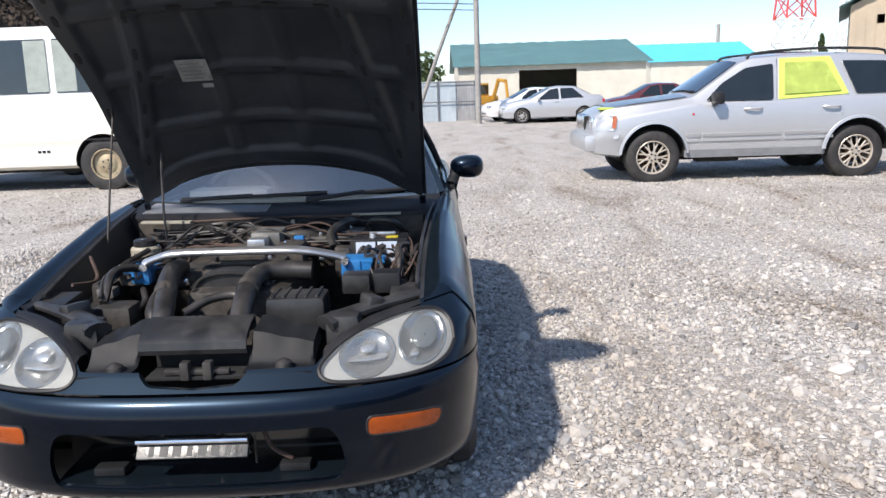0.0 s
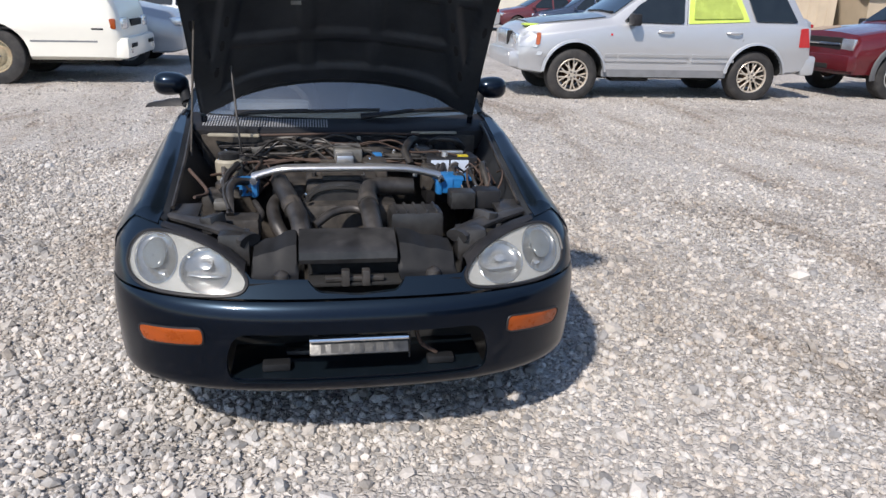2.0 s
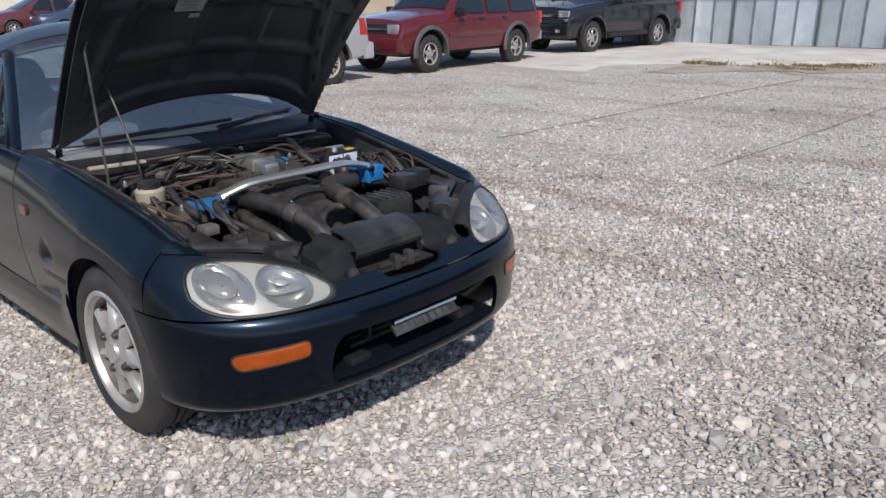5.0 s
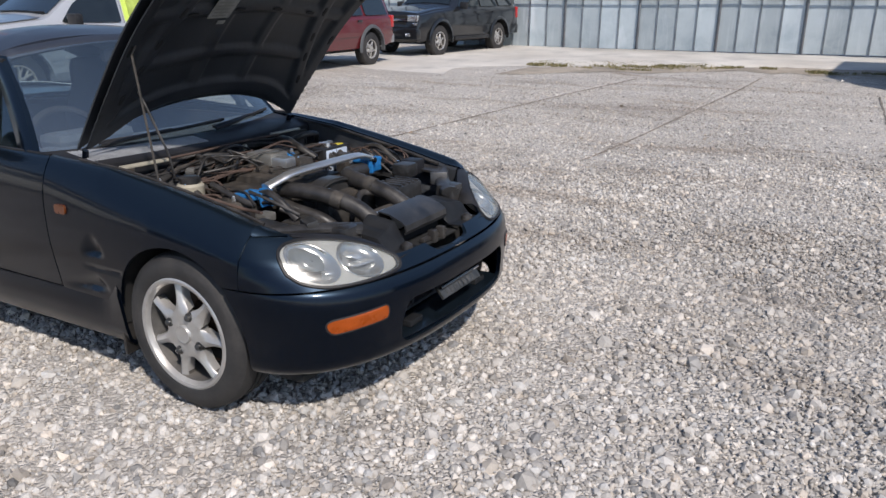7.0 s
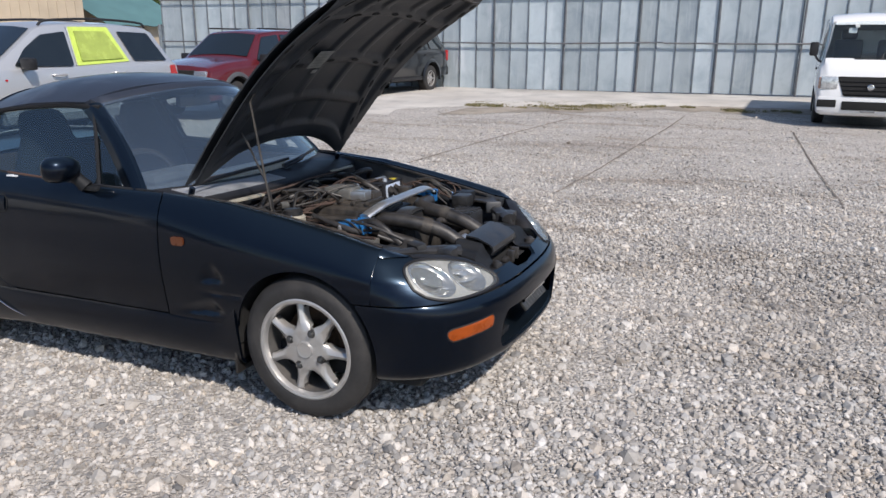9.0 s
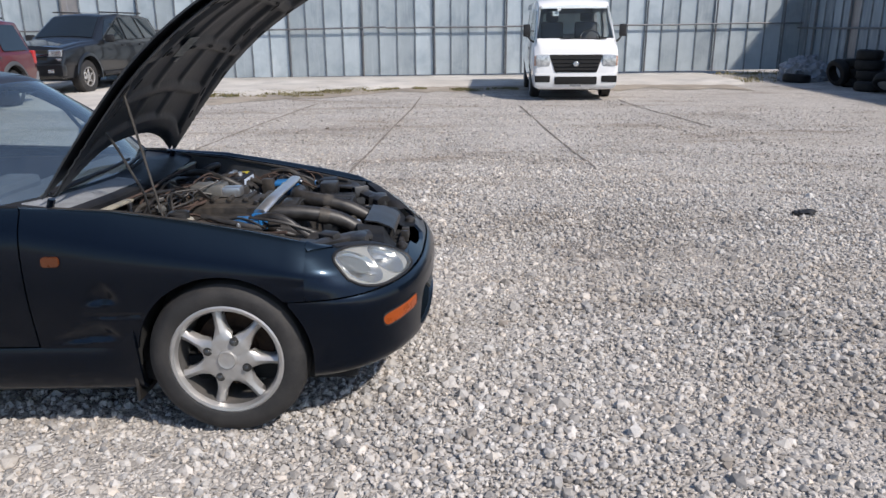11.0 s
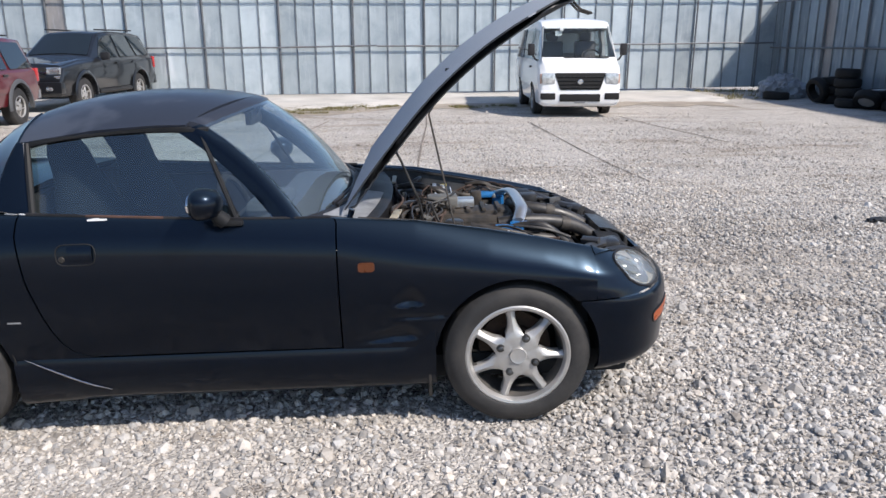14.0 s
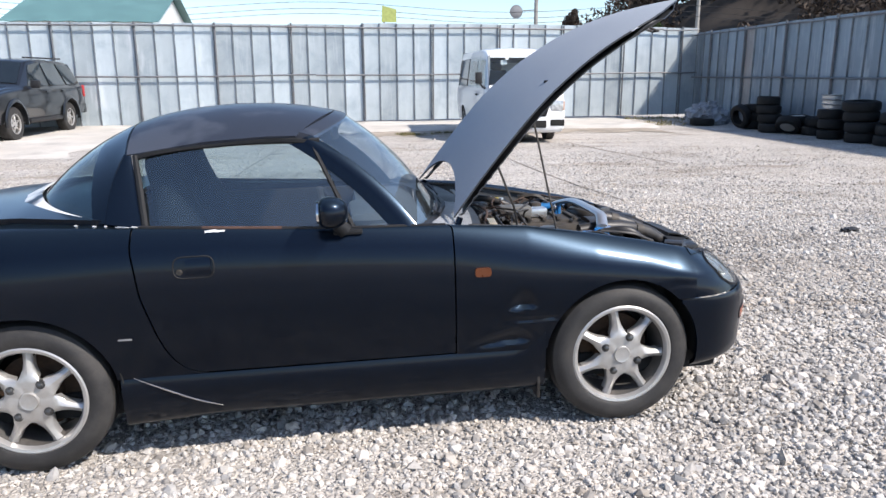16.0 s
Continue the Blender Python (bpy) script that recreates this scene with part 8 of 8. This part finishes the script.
    tube(bm, [(s * (flank(y, 2, 1, 1)[0][0] - 0.022), y, flank(y, 2, 1, 1)[0][1] - 0.006) for y in np.linspace(-0.24, 0.55, 16)], 0.006, 6)
    part("bay_seal", bm, M_HOSE, car)
bm = bmesh.new()
box(bm, (0, 0.485, 0.51), (1.06, 0.02, 0.42))
part("bulkhead", bm, M_GRIME, car)
bm = bmesh.new()
box(bm, (0, 0.1, 0.27), (0.98, 1.0, 0.03))
part("bay_floor", bm, M_DARK, car)
bm = bmesh.new()
box(bm, (0, 0.12, 0.46), (0.30, 0.62, 0.30), 0.03)
box(bm, (-0.02, 0.16, 0.625), (0.24, 0.44, 0.06), 0.02)
box(bm, (-0.02, 0.16, 0.655), (0.13, 0.40, 0.025), 0.01)
for k in range(6):
    box(bm, (-0.02, 0.0 + 0.065 * k, 0.672), (0.14, 0.018, 0.014), 0.003)
engine = part("engine", bm, M_GRIME, car, "grimy alloy engine block", smooth=35)


def hose(name, pts, r, mat, parent=None, n=20, sides=9, label=""):
    bm = bmesh.new()
    tube(bm, pts, r, sides, n)
    return part(name, bm, mat, parent or engine, label, smooth=60)


bm = bmesh.new()
prism(bm, [(x, -0.135, z) for x, z in rounded([(-0.155, 0.46), (0.10, 0.46), (0.12, 0.58), (0.05, 0.655), (-0.09, 0.660), (-0.165, 0.60)], 0.06, 6)], (0, 1, 0), 0.06)
bmesh.ops.bevel(bm, geom=[e for e in bm.edges if e.calc_face_angle(0) > 1.0], offset=0.008, segments=2, affect="EDGES")
part("timing_cover", bm, M_PLASTIC, engine, "round-shouldered black belt cover")
hose("cover_rim", [(-0.145, -0.14, 0.58), (-0.11, -0.14, 0.636), (-0.02, -0.14, 0.65), (0.06, -0.14, 0.63), (0.10, -0.14, 0.57)], 0.005, M_DARK)
hose("intake_pipe", [(-0.225, 0.02, 0.640), (-0.215, -0.08, 0.648), (-0.190, -0.20, 0.636), (-0.160, -0.31, 0.604), (-0.148, -0.40, 0.545)], 0.029, M_HOSE, label="thick black rubber intake pipe")
hose("intake_pipe", [(0.205, -0.085, 0.640), (0.12, -0.090, 0.646), (0.066, -0.115, 0.646), (0.048, -0.20, 0.634), (0.052, -0.31, 0.602), (0.060, -0.41, 0.545)], 0.029, M_HOSE, n=28, label="thick black rubber intake pipe")
for p, q in (((-0.182, -0.235, 0.627), (-0.172, -0.27, 0.616)), ((0.048, -0.215, 0.631), (0.049, -0.25, 0.622))):
    hose("hose_clamp", [p, tuple((np.array(p) + np.array(q)) / 2), q], 0.0315, M_GRIME, n=3, sides=14)
hose("hose", [(-0.205, 0.0, 0.60), (-0.24, -0.10, 0.59), (-0.23, -0.22, 0.565), (-0.20, -0.27, 0.52)], 0.022, M_HOSE)
hose("hose", [(-0.115, -0.30, 0.575), (-0.06, -0.25, 0.600), (0.0, -0.225, 0.606), (0.04, -0.24, 0.60)], 0.013, M_HOSE)
hose("hose", [(-0.30, -0.10, 0.60), (-0.275, -0.16, 0.575), (-0.29, -0.22, 0.56), (-0.31, -0.18, 0.54)], 0.010, M_HOSE)
hose("radiator_pipe", [(-0.17, -0.365, 0.560), (-0.06, -0.365, 0.563)], 0.016, M_BAR, n=4, label="bright metal pipe stub")
hose("radiator_pipe", [(-0.10, -0.33, 0.56), (0.02, -0.33, 0.56), (0.08, -0.36, 0.55)], 0.013, M_GRIME)
# strut brace
BRACE = [(-0.305, -0.050, 0.671), (-0.26, -0.064, 0.687), (-0.215, -0.075, 0.7005), (-0.15, -0.078, 0.704), (0.0, -0.080, 0.705), (0.12, -0.078, 0.704), (0.185, -0.070, 0.699), (0.24, -0.058, 0.687), (0.30, -0.042, 0.669)]
brace = hose("strut_brace", BRACE, 0.0125, M_BAR, car, 40, 14, "polished metal strut brace")
for v in brace.data.vertices:
    mid = float(np.interp(v.co.x, [p[0] for p in BRACE], [p[1] for p in BRACE]))
    v.co.y = mid + (v.co.y - mid) * 1.9
for s, dy in ((-1, 0.0), (1, 0.01)):
    bm = bmesh.new()
    box(bm, (s * (0.335 if s > 0 else 0.330), -0.01 + dy, 0.655 if s > 0 else 0.647), (0.10 if s > 0 else 0.085, 0.10, 0.016), 0.006)
    box(bm, (s * 0.318, -0.060 + dy, 0.635), (0.060, 0.010, 0.050), 0.004)
    box(bm, (s * 0.300, -0.045 + dy, 0.636), (0.018, 0.055, 0.060), 0.006)
    if s > 0:
        box(bm, (s * 0.345, -0.052 + dy, 0.632), (0.07, 0.014, 0.050), 0.005)
        box(bm, (s * 0.395, 0.015 + dy, 0.648), (0.05, 0.08, 0.014), 0.005)
    bracket = part("strut_bracket", bm, M_BLUE, car, "bright blue bracket")
    bm = bmesh.new()
    lathe(bm, [(0.60, 0.075), (0.635, 0.072), (0.642, 0.05), (0.650, 0.02)], "z", (s * 0.36, 0.03 + dy, 0), 20)
    part("strut_top", bm, M_GRIME, bracket)
    bm = bmesh.new()
    lathe(bm, [(-0.010, 0.012), (0.012, 0.012), (0.014, 0.004)], "y", (s * 0.302, -0.075 + dy, 0.662), 8)
    part("bolt", bm, M_CHROME, bracket)
# battery
bm = bmesh.new()
box(bm, (0.388, 0.250, 0.600), (0.19, 0.130, 0.17), 0.006)
battery = part("battery", bm, M_BLACK, car, "black battery with a pale blue label")
for x in (0.342, 0.415):
    bm = bmesh.new()
    box(bm, (x, 0.183, 0.632), (0.066, 0.004, 0.088), 0.001)
    part("battery_label", bm, M_BATTERY, battery)
bm = bmesh.new()
box(bm, (0.43, 0.215, 0.687), (0.04, 0.03, 0.004), 0.001)
part("warning_label", bm, M_YELLOW, battery)
bm = bmesh.new()
lathe(bm, [(0.678, 0.014), (0.70, 0.012), (0.701, 0.002)], "z", (0.365, 0.22, 0), 12)
box(bm, (0.39, 0.26, 0.692), (0.10, 0.02, 0.012), 0.004)
part("terminal", bm, M_BAR, battery)
# reservoirs and boxes
bm = bmesh.new()
lathe(bm, [(0.60, 0.040), (0.62, 0.046), (0.672, 0.047), (0.680, 0.040), (0.683, 0.01)], "z", (-0.405, 0.205, 0), 24)
res = part("fluid_reservoir", bm, M_MILK, car, "milky plastic fluid reservoir")
bm = bmesh.new()
lathe(bm, [(0.680, 0.036), (0.700, 0.036), (0.704, 0.030), (0.704, 0.004)], "z", (-0.405, 0.205, 0), 20)
part("cap", bm, M_PLASTIC, res)
for nm, mat, c, sz, bv, lab in (("fuse_box", M_PLASTIC, (0.350, -0.185, 0.624), (0.080, 0.075, 0.055), 0.008, ""), ("fuse_box", M_BLACK, (0.435, -0.165, 0.622), (0.080, 0.075, 0.060), 0.008, ""), ("relay_box", M_PALEALLOY, (-0.395, -0.125, 0.600), (0.050, 0.050, 0.030), 0.008, "pale relay box"), ("intake_chamber", M_PALEALLOY, (0.01, 0.235, 0.695), (0.10, 0.13, 0.05), 0.012, "dusty pale alloy chamber"),
                             ("coil_pack", M_BAR, (-0.005, 0.155, 0.690), (0.060, 0.11, 0.040), 0.010, "grey metal ignition module"), ("throttle_body", M_GRIME, (0.10, 0.16, 0.64), (0.09, 0.10, 0.10), 0.02, ""), ("air_filter_box", M_PLASTIC, (0.192, -0.255, 0.570), (0.165, 0.125, 0.09), 0.022, ""), ("pump_body", M_GRIME, (-0.33, -0.22, 0.55), (0.11, 0.10, 0.08), 0.02, ""),
                             ("connector", M_BLUE, (0.115, 0.215, 0.688), (0.035, 0.03, 0.022), 0.006, "small blue connector"), ("connector", M_MILK, (0.06, 0.40, 0.715), (0.014, 0.014, 0.026), 0.003, ""), ("washer_tank", M_GRIME, (-0.43, -0.02, 0.57), (0.07, 0.14, 0.10), 0.02, ""), ("regulator", M_GRIME, (0.28, 0.07, 0.64), (0.05, 0.05, 0.09), 0.01, ""), ("heat_shield", M_GRIME, (-0.19, 0.13, 0.60), (0.12, 0.30, 0.06), 0.02, ""), ("vacuum_box", M_PLASTIC, (0.27, 0.36, 0.66), (0.12, 0.10, 0.08), 0.02, "")):
    bm = bmesh.new()
    box(bm, c, sz, bv)
    ob = part(nm, bm, mat, engine if nm in ("intake_chamber", "coil_pack", "throttle_body", "connector") else car, lab)
    if nm == "air_filter_box":
        for k in range(5):
            bm = bmesh.new()
            box(bm, (c[0] - 0.06 + 0.03 * k, c[1], c[2] + 0.045), (0.008, 0.11, 0.008), 0.002)
            part("box_rib", bm, mat, ob)
bm = bmesh.new()
box(bm, (-0.405, 0.425, 0.728), (0.19, 0.030, 0.010), 0.004, (0, 0, -6))
part("cowl_strip", bm, M_MILK, car, "pale bleached cowl strip")
bm = bmesh.new()
lathe(bm, [(0.34, 0.06), (0.38, 0.085), (0.46, 0.085), (0.50, 0.06)], "y", (-0.34, 0, 0.60), 24)
part("brake_servo", bm, M_PLASTIC, car)
# wiring and small hoses, laid in loose runs
rnd = random.Random(5)
for k in range(58):
    side = rnd.random()
    if side < 0.5:
        x0, x1 = rnd.uniform(-0.46, -0.1), rnd.uniform(0.05, 0.46)
        y = rnd.uniform(0.25, 0.445)
        pts = [(x0, y, rnd.uniform(0.64, 0.70))]
        for f in (0.3, 0.6):
            pts.append((x0 + (x1 - x0) * f, y + rnd.uniform(-0.06, 0.06), rnd.uniform(0.66, 0.715) + 0.02 * (y > 0.42)))
        pts.append((x1, y + rnd.uniform(-0.08, 0.05), rnd.uniform(0.62, 0.69)))
    elif side < 0.78:
        x = rnd.uniform(-0.48, -0.28)
        y = rnd.uniform(-0.25, 0.2)
        pts = [(x, y, rnd.uniform(0.58, 0.64)), (x + rnd.uniform(-0.05, 0.06), y + 0.10, rnd.uniform(0.62, 0.67)), (x + rnd.uniform(-0.06, 0.08), y + 0.22, rnd.uniform(0.60, 0.68))]
    else:
        x = rnd.uniform(0.30, 0.50)
        y = rnd.uniform(-0.1, 0.25)
        pts = [(x, y, rnd.uniform(0.58, 0.64)), (x + rnd.uniform(-0.05, 0.06), y + 0.10, rnd.uniform(0.64, 0.70)), (x + rnd.uniform(-0.06, 0.05), y + 0.20, rnd.uniform(0.62, 0.70))]
    fat = rnd.random() < 0.25
    hose("hose" if fat else "cable", pts, rnd.uniform(0.009, 0.014) if fat else rnd.uniform(0.003, 0.006), rnd.choice((M_HOSE, M_HOSE, M_GRIME)) if fat else rnd.choice((M_CABLE, M_HOSE, M_HOSE)), engine, 14, 6)
hose("hose", [(0.30, 0.46, 0.70), (0.26, 0.36, 0.722), (0.22, 0.25, 0.70), (0.235, 0.18, 0.66)], 0.015, M_HOSE)
hose("hose", [(0.33, 0.42, 0.69), (0.36, 0.35, 0.725), (0.42, 0.33, 0.725), (0.46, 0.36, 0.69)], 0.012, M_HOSE)
hose("cable", [(-0.34, 0.44, 0.725), (-0.15, 0.40, 0.735), (0.05, 0.43, 0.735), (0.3, 0.44, 0.73)], 0.005, M_CABLE)
# brown looms draped along the bulkhead and coiled beside the battery
for k in range(20):
    if k < 8:
        x0 = rnd.uniform(-0.45, 0.20)
        x1 = x0 + rnd.uniform(0.2, 0.55)
        y = rnd.uniform(0.22, 0.45)
        pts = [(x0, y, 0.68)] + [(x0 + (x1 - x0) * f, y + rnd.uniform(-0.07, 0.04), rnd.uniform(0.69, 0.735)) for f in (0.25, 0.5, 0.75)] + [(min(0.48, x1), y + rnd.uniform(-0.10, 0.03), 0.665)]
    else:
        cx, cy = rnd.uniform(0.42, 0.50), rnd.uniform(-0.06, 0.18)
        a0 = rnd.uniform(0, 6)
        pts = [(cx + 0.035 * math.cos(a0 + 0.8 * q), cy + 0.09 * math.sin(a0 + 0.8 * q), 0.645 + 0.035 * math.sin(q * 1.3 + k)) for q in range(6)]
    hose("cable", pts, rnd.uniform(0.003, 0.005), rnd.choice((M_CABLE, M_HOSE)), engine, 18, 6)
for k in range(26):
    x, y = rnd.uniform(-0.44, 0.44), rnd.uniform(-0.30, 0.48)
    z = np.interp(y, [-0.35, -0.1, 0.2, 0.5], [0.585, 0.655, 0.685, 0.725]) - 0.10 * max(0, abs(x) - 0.30) + rnd.uniform(-0.015, 0.008)
    bm = bmesh.new()
    if k % 3 == 0:
        box(bm, (x, y, z), (rnd.uniform(0.015, 0.04), rnd.uniform(0.012, 0.03), rnd.uniform(0.012, 0.025)), 0.003, (rnd.uniform(-20, 20), rnd.uniform(-20, 20), rnd.uniform(0, 90)))
        part("connector", bm, rnd.choice((M_PLASTIC, M_HOSE, M_PALEALLOY, M_GRIME)), engine)
    else:
        lathe(bm, [(-0.008, 0.008), (0.004, 0.008), (0.006, 0.005), (0.010, 0.004)], "z", (x, y, z), 8)
        part("bolt", bm, rnd.choice((M_BAR, M_CHROME, M_GRIME)), engine)
bm = bmesh.new()
box(bm, (0.36, 0.45, 0.735), (0.18, 0.02, 0.008), 0.002)
part("tape_strip", bm, M_MILK, car)
# radiator support, ducts and catch
bm = bmesh.new()
rows = [[(x, y, z) for y, z in ((-0.405, 0.555), (-0.41, 0.592), (-0.45, 0.586), (-0.498, 0.566), (-0.510, 0.556), (-0.513, 0.541), (-0.508, 0.530))] for x in np.linspace(-0.158, 0.108, 9)]
sheet(bm, rows, 0.006)
part("radiator_cover", bm, M_PLASTIC, car, "flat dusty black radiator cover", smooth=30)
for s, x0, x1 in ((-1, 0.160, 0.286), (1, 0.112, 0.276)):
    rows = []
    for f in np.linspace(0, 1, 26):
        x = x0 + (x1 - x0) * f
        row = []
        for g in np.linspace(0, 1, 26):
            y = -0.365 - 0.212 * g - 0.03 * f * (1 - g)
            drop = min(1, max(0, (g - 0.52) / 0.22))
            top = 0.588 - 0.030 * f + 0.008 * math.sin(math.pi * min(1, f * 1.15)) * (1 - g) - 0.03 * g - 0.010 * math.exp(-((f - 0.5) / 0.16) ** 2) * (1 - g)
            z = top * (1 - drop) + (0.502 - 0.004 * f) * drop + 0.003 * noise.noise((x * 9 + s * 3, y * 9, 1)) * (1 - 0.7 * drop)
            if f in (0.0, 1.0) or g == 0:
                z -= 0.03 * (1 - drop)
            row.append((s * x, y, z))
        rows.append(row)
    bm = bmesh.new()
    sheet(bm, rows, 0.005 if s < 0 else -0.005)
    part("air_duct", bm, M_DUCT, car, smooth=40)
    bm = bmesh.new()
    lathe(bm, [(0.500, 0.022), (0.514, 0.020), (0.520, 0.012), (0.524, 0.004)], "z", (s * 0.205, -0.548, 0), 14)
    part("rubber_buffer", bm, M_HOSE, car)
    bm = bmesh.new()
    tube(bm, [(s * 0.29, -0.43, 0.560), (s * 0.36, -0.36, 0.578), (s * 0.45, -0.30, 0.595), (s * 0.53, -0.265, 0.612)], [0.036, 0.030, 0.026, 0.018], 10, 14)
    for v in bm.verts:
        v.co.z = 0.59 + (v.co.z - 0.59) * 0.6
    part("lamp_support", bm, M_PLASTIC, car)
    bm = bmesh.new()
    box(bm, (s * 0.40, -0.315, 0.592), (0.04, 0.07, 0.05), 0.006, (0, 10 * s, 30 * s))
    box(bm, (s * 0.335, -0.40, 0.545), (0.09, 0.08, 0.10), 0.02)
    part("lamp_bracket", bm, M_PLASTIC, car)
    bm = bmesh.new()
    box(bm, (s * 0.49, -0.22, 0.605), (0.085, 0.11, 0.012), 0.004, (5, 0, 0))
    part("wing_bracket", bm, M_PLASTIC, car)
bm = bmesh.new()
box(bm, (0, -0.50, 0.478), (0.27, 0.10, 0.008), 0.002)
box(bm, (0, -0.46, 0.50), (0.27, 0.012, 0.06), 0.002)
part("catch_tray", bm, M_DARK, car)
bm = bmesh.new()
for x in (-0.035, 0.02):
    box(bm, (x, -0.545, 0.498), (0.022, 0.03, 0.045), 0.005)
box(bm, (-0.01, -0.535, 0.492), (0.16, 0.02, 0.014), 0.004)
part("bonnet_catch", bm, M_HOSE, car, "dark metal bonnet catch")

for s in (-1, 1):
    for yc, k in ((0, 81), (2.06, 93)):
        wheel(car, s * 0.598, yc, HUBZ, s, 0.266, 0.165, 0.188, M_ALLOY, 7, "spoke", 0.068, radians(k), radians(34), 0.058)

# ---- loose stones of the yard ----


def stones(name, x0, x1, y0, y1, per_m2, size, keep, seed, label, squash=0.60, sink=0.67, coarse=False):
    """Many small rounded crushed stones lying on the ground, joined into one mesh."""
    r = np.random.RandomState(seed)
    n = int((x1 - x0) * (y1 - y0) * per_m2)
    P = np.stack([r.uniform(x0, x1, n), r.uniform(y0, y1, n)], 1)
    P = P[r.uniform(size=n) < keep(P[:, 0], P[:, 1])]
    n = len(P)
    g = (1 + 5 ** 0.5) / 2
    base = np.array([(-1, g, 0), (1, g, 0), (-1, -g, 0), (1, -g, 0), (0, -1, g), (0, 1, g), (0, -1, -g), (0, 1, -g), (g, 0, -1), (g, 0, 1), (-g, 0, -1), (-g, 0, 1)], float)
    base /= np.linalg.norm(base[0])
    tri = np.array([(0, 11, 5), (0, 5, 1), (0, 1, 7), (0, 7, 10), (0, 10, 11), (1, 5, 9), (5, 11, 4), (11, 10, 2), (10, 7, 6), (7, 1, 8), (3, 9, 4), (3, 4, 2), (3, 2, 6), (3, 6, 8), (3, 8, 9), (4, 9, 5), (2, 4, 11), (6, 2, 10), (8, 6, 7), (9, 8, 1)])
    if coarse:
        base = np.array([(1, 0, 0), (-1, 0, 0), (0, 1, 0), (0, -1, 0), (0, 0, 1), (0, 0, -1)], float)
        tri = np.array([(0, 2, 4), (2, 1, 4), (1, 3, 4), (3, 0, 4), (2, 0, 5), (1, 2, 5), (3, 1, 5), (0, 3, 5)])
    nv = len(base)
    rad = size * np.exp(r.normal(0, 0.38, n))
    s = np.stack([rad * r.uniform(0.8, 1.35, n), rad * r.uniform(0.7, 1.1, n), rad * squash * r.uniform(0.7, 1.25, n)], 1)
    V = base[None] * r.uniform(0.78, 1.18, (n, nv, 1)) * s[:, None]
    q = r.normal(size=(n, 4)) * np.array([1, 0.28, 0.28, 1])
    q /= np.linalg.norm(q, axis=1, keepdims=True)
    w, x, y, z = q.T
    R = np.stack([1 - 2 * (y * y + z * z), 2 * (x * y - w * z), 2 * (x * z + w * y), 2 * (x * y + w * z), 1 - 2 * (x * x + z * z), 2 * (y * z - w * x), 2 * (x * z - w * y), 2 * (y * z + w * x), 1 - 2 * (x * x + y * y)], 1).reshape(n, 3, 3)
    V = np.einsum("nij,nkj->nki", R, V)
    gz = ground_z(P[:, 0], P[:, 1])
    V[:, :, 0] += P[:, 0:1]
    V[:, :, 1] += P[:, 1:2]
    V[:, :, 2] += (gz + s[:, 2] * (1 - 2 * sink) + 0.004)[:, None]
    F = (tri[None] + nv * np.arange(n)[:, None, None]).reshape(-1, 3)
    me = bpy.data.meshes.new(name)
    me.vertices.add(n * nv)
    me.vertices.foreach_set("co", V.reshape(-1))
    me.loops.add(len(F) * 3)
    me.loops.foreach_set("vertex_index", F.reshape(-1).astype(np.int32))
    me.polygons.add(len(F))
    me.polygons.foreach_set("loop_start", np.arange(0, len(F) * 3, 3, dtype=np.int32))
    me.polygons.foreach_set("use_smooth", np.zeros(len(F), dtype=bool))
    me.update(calc_edges=True)
    me.materials.append(M_DUSTY if coarse else M_STONE)
    return tagged(new(name, me), label, "gravel", kind="stuff")


def near_walk(x, y):
    """Thickest in the strip between the visitor's way round the car and the car itself, thinning out without an edge."""
    d = np.minimum(np.hypot(x + 0.9, y - 1.2), np.hypot(x + 2.0, y - 3.0))
    d = np.minimum(d, np.hypot(x - 0.4, y - 1.4))
    k = np.clip(1.12 - d / 4.4, 0.0, 1.0)
    patch = np.sin(x * 1.7 + 2 * np.sin(y * 1.1)) * np.sin(y * 2.1 + x)
    return k * np.where(patch > 0.35, 0.65, 1.0)


def open_yard(x, y):
    """Thinly strewn out to the concrete strip, taking over where the thick cover ends."""
    d = np.hypot(x - 0.5, y - 2.0)
    apron = 9.2 + np.interp(y, [-6, 0, 2, 3.4, 5.2, 7.0, 8.0], [6.0, 6.0, 5.8, 5.2, 4.2, 3.2, 0.2])
    k = np.clip((d - 1.5) / 3.0, 0, 1) * np.clip((13.0 - d) / 8.0, 0, 1)
    return np.where(x < apron - 0.2, k, 0) * np.where(np.sin(x * 0.9 + 1.7 * np.sin(y * 0.8)) * np.sin(y * 1.3 + x * 0.4) > 0.4, 0.5, 1.0)


stones("gravel_stones", -5.0, 5.4, -2.2, 6.5, 1500, 0.0103, near_walk, 1, "pale grey crushed stones covering the yard", 0.82, 0.52)
stones("gravel_stones", -5.0, 5.8, -2.4, 6.8, 55, 0.0155, near_walk, 2, "larger pale stones strewn over the gravel", 0.78, 0.54)
stones("gravel_stones", -5.0, 5.4, -2.2, 6.5, 2600, 0.0062, near_walk, 6, "small pale chips between the larger stones", 0.8, 0.45, True)
stones("gravel_stones", -9.0, 15.0, -6.5, 14.0, 620, 0.0098, open_yard, 3, "pale loose stones strewn over the open yard", 0.65, 0.46, True)
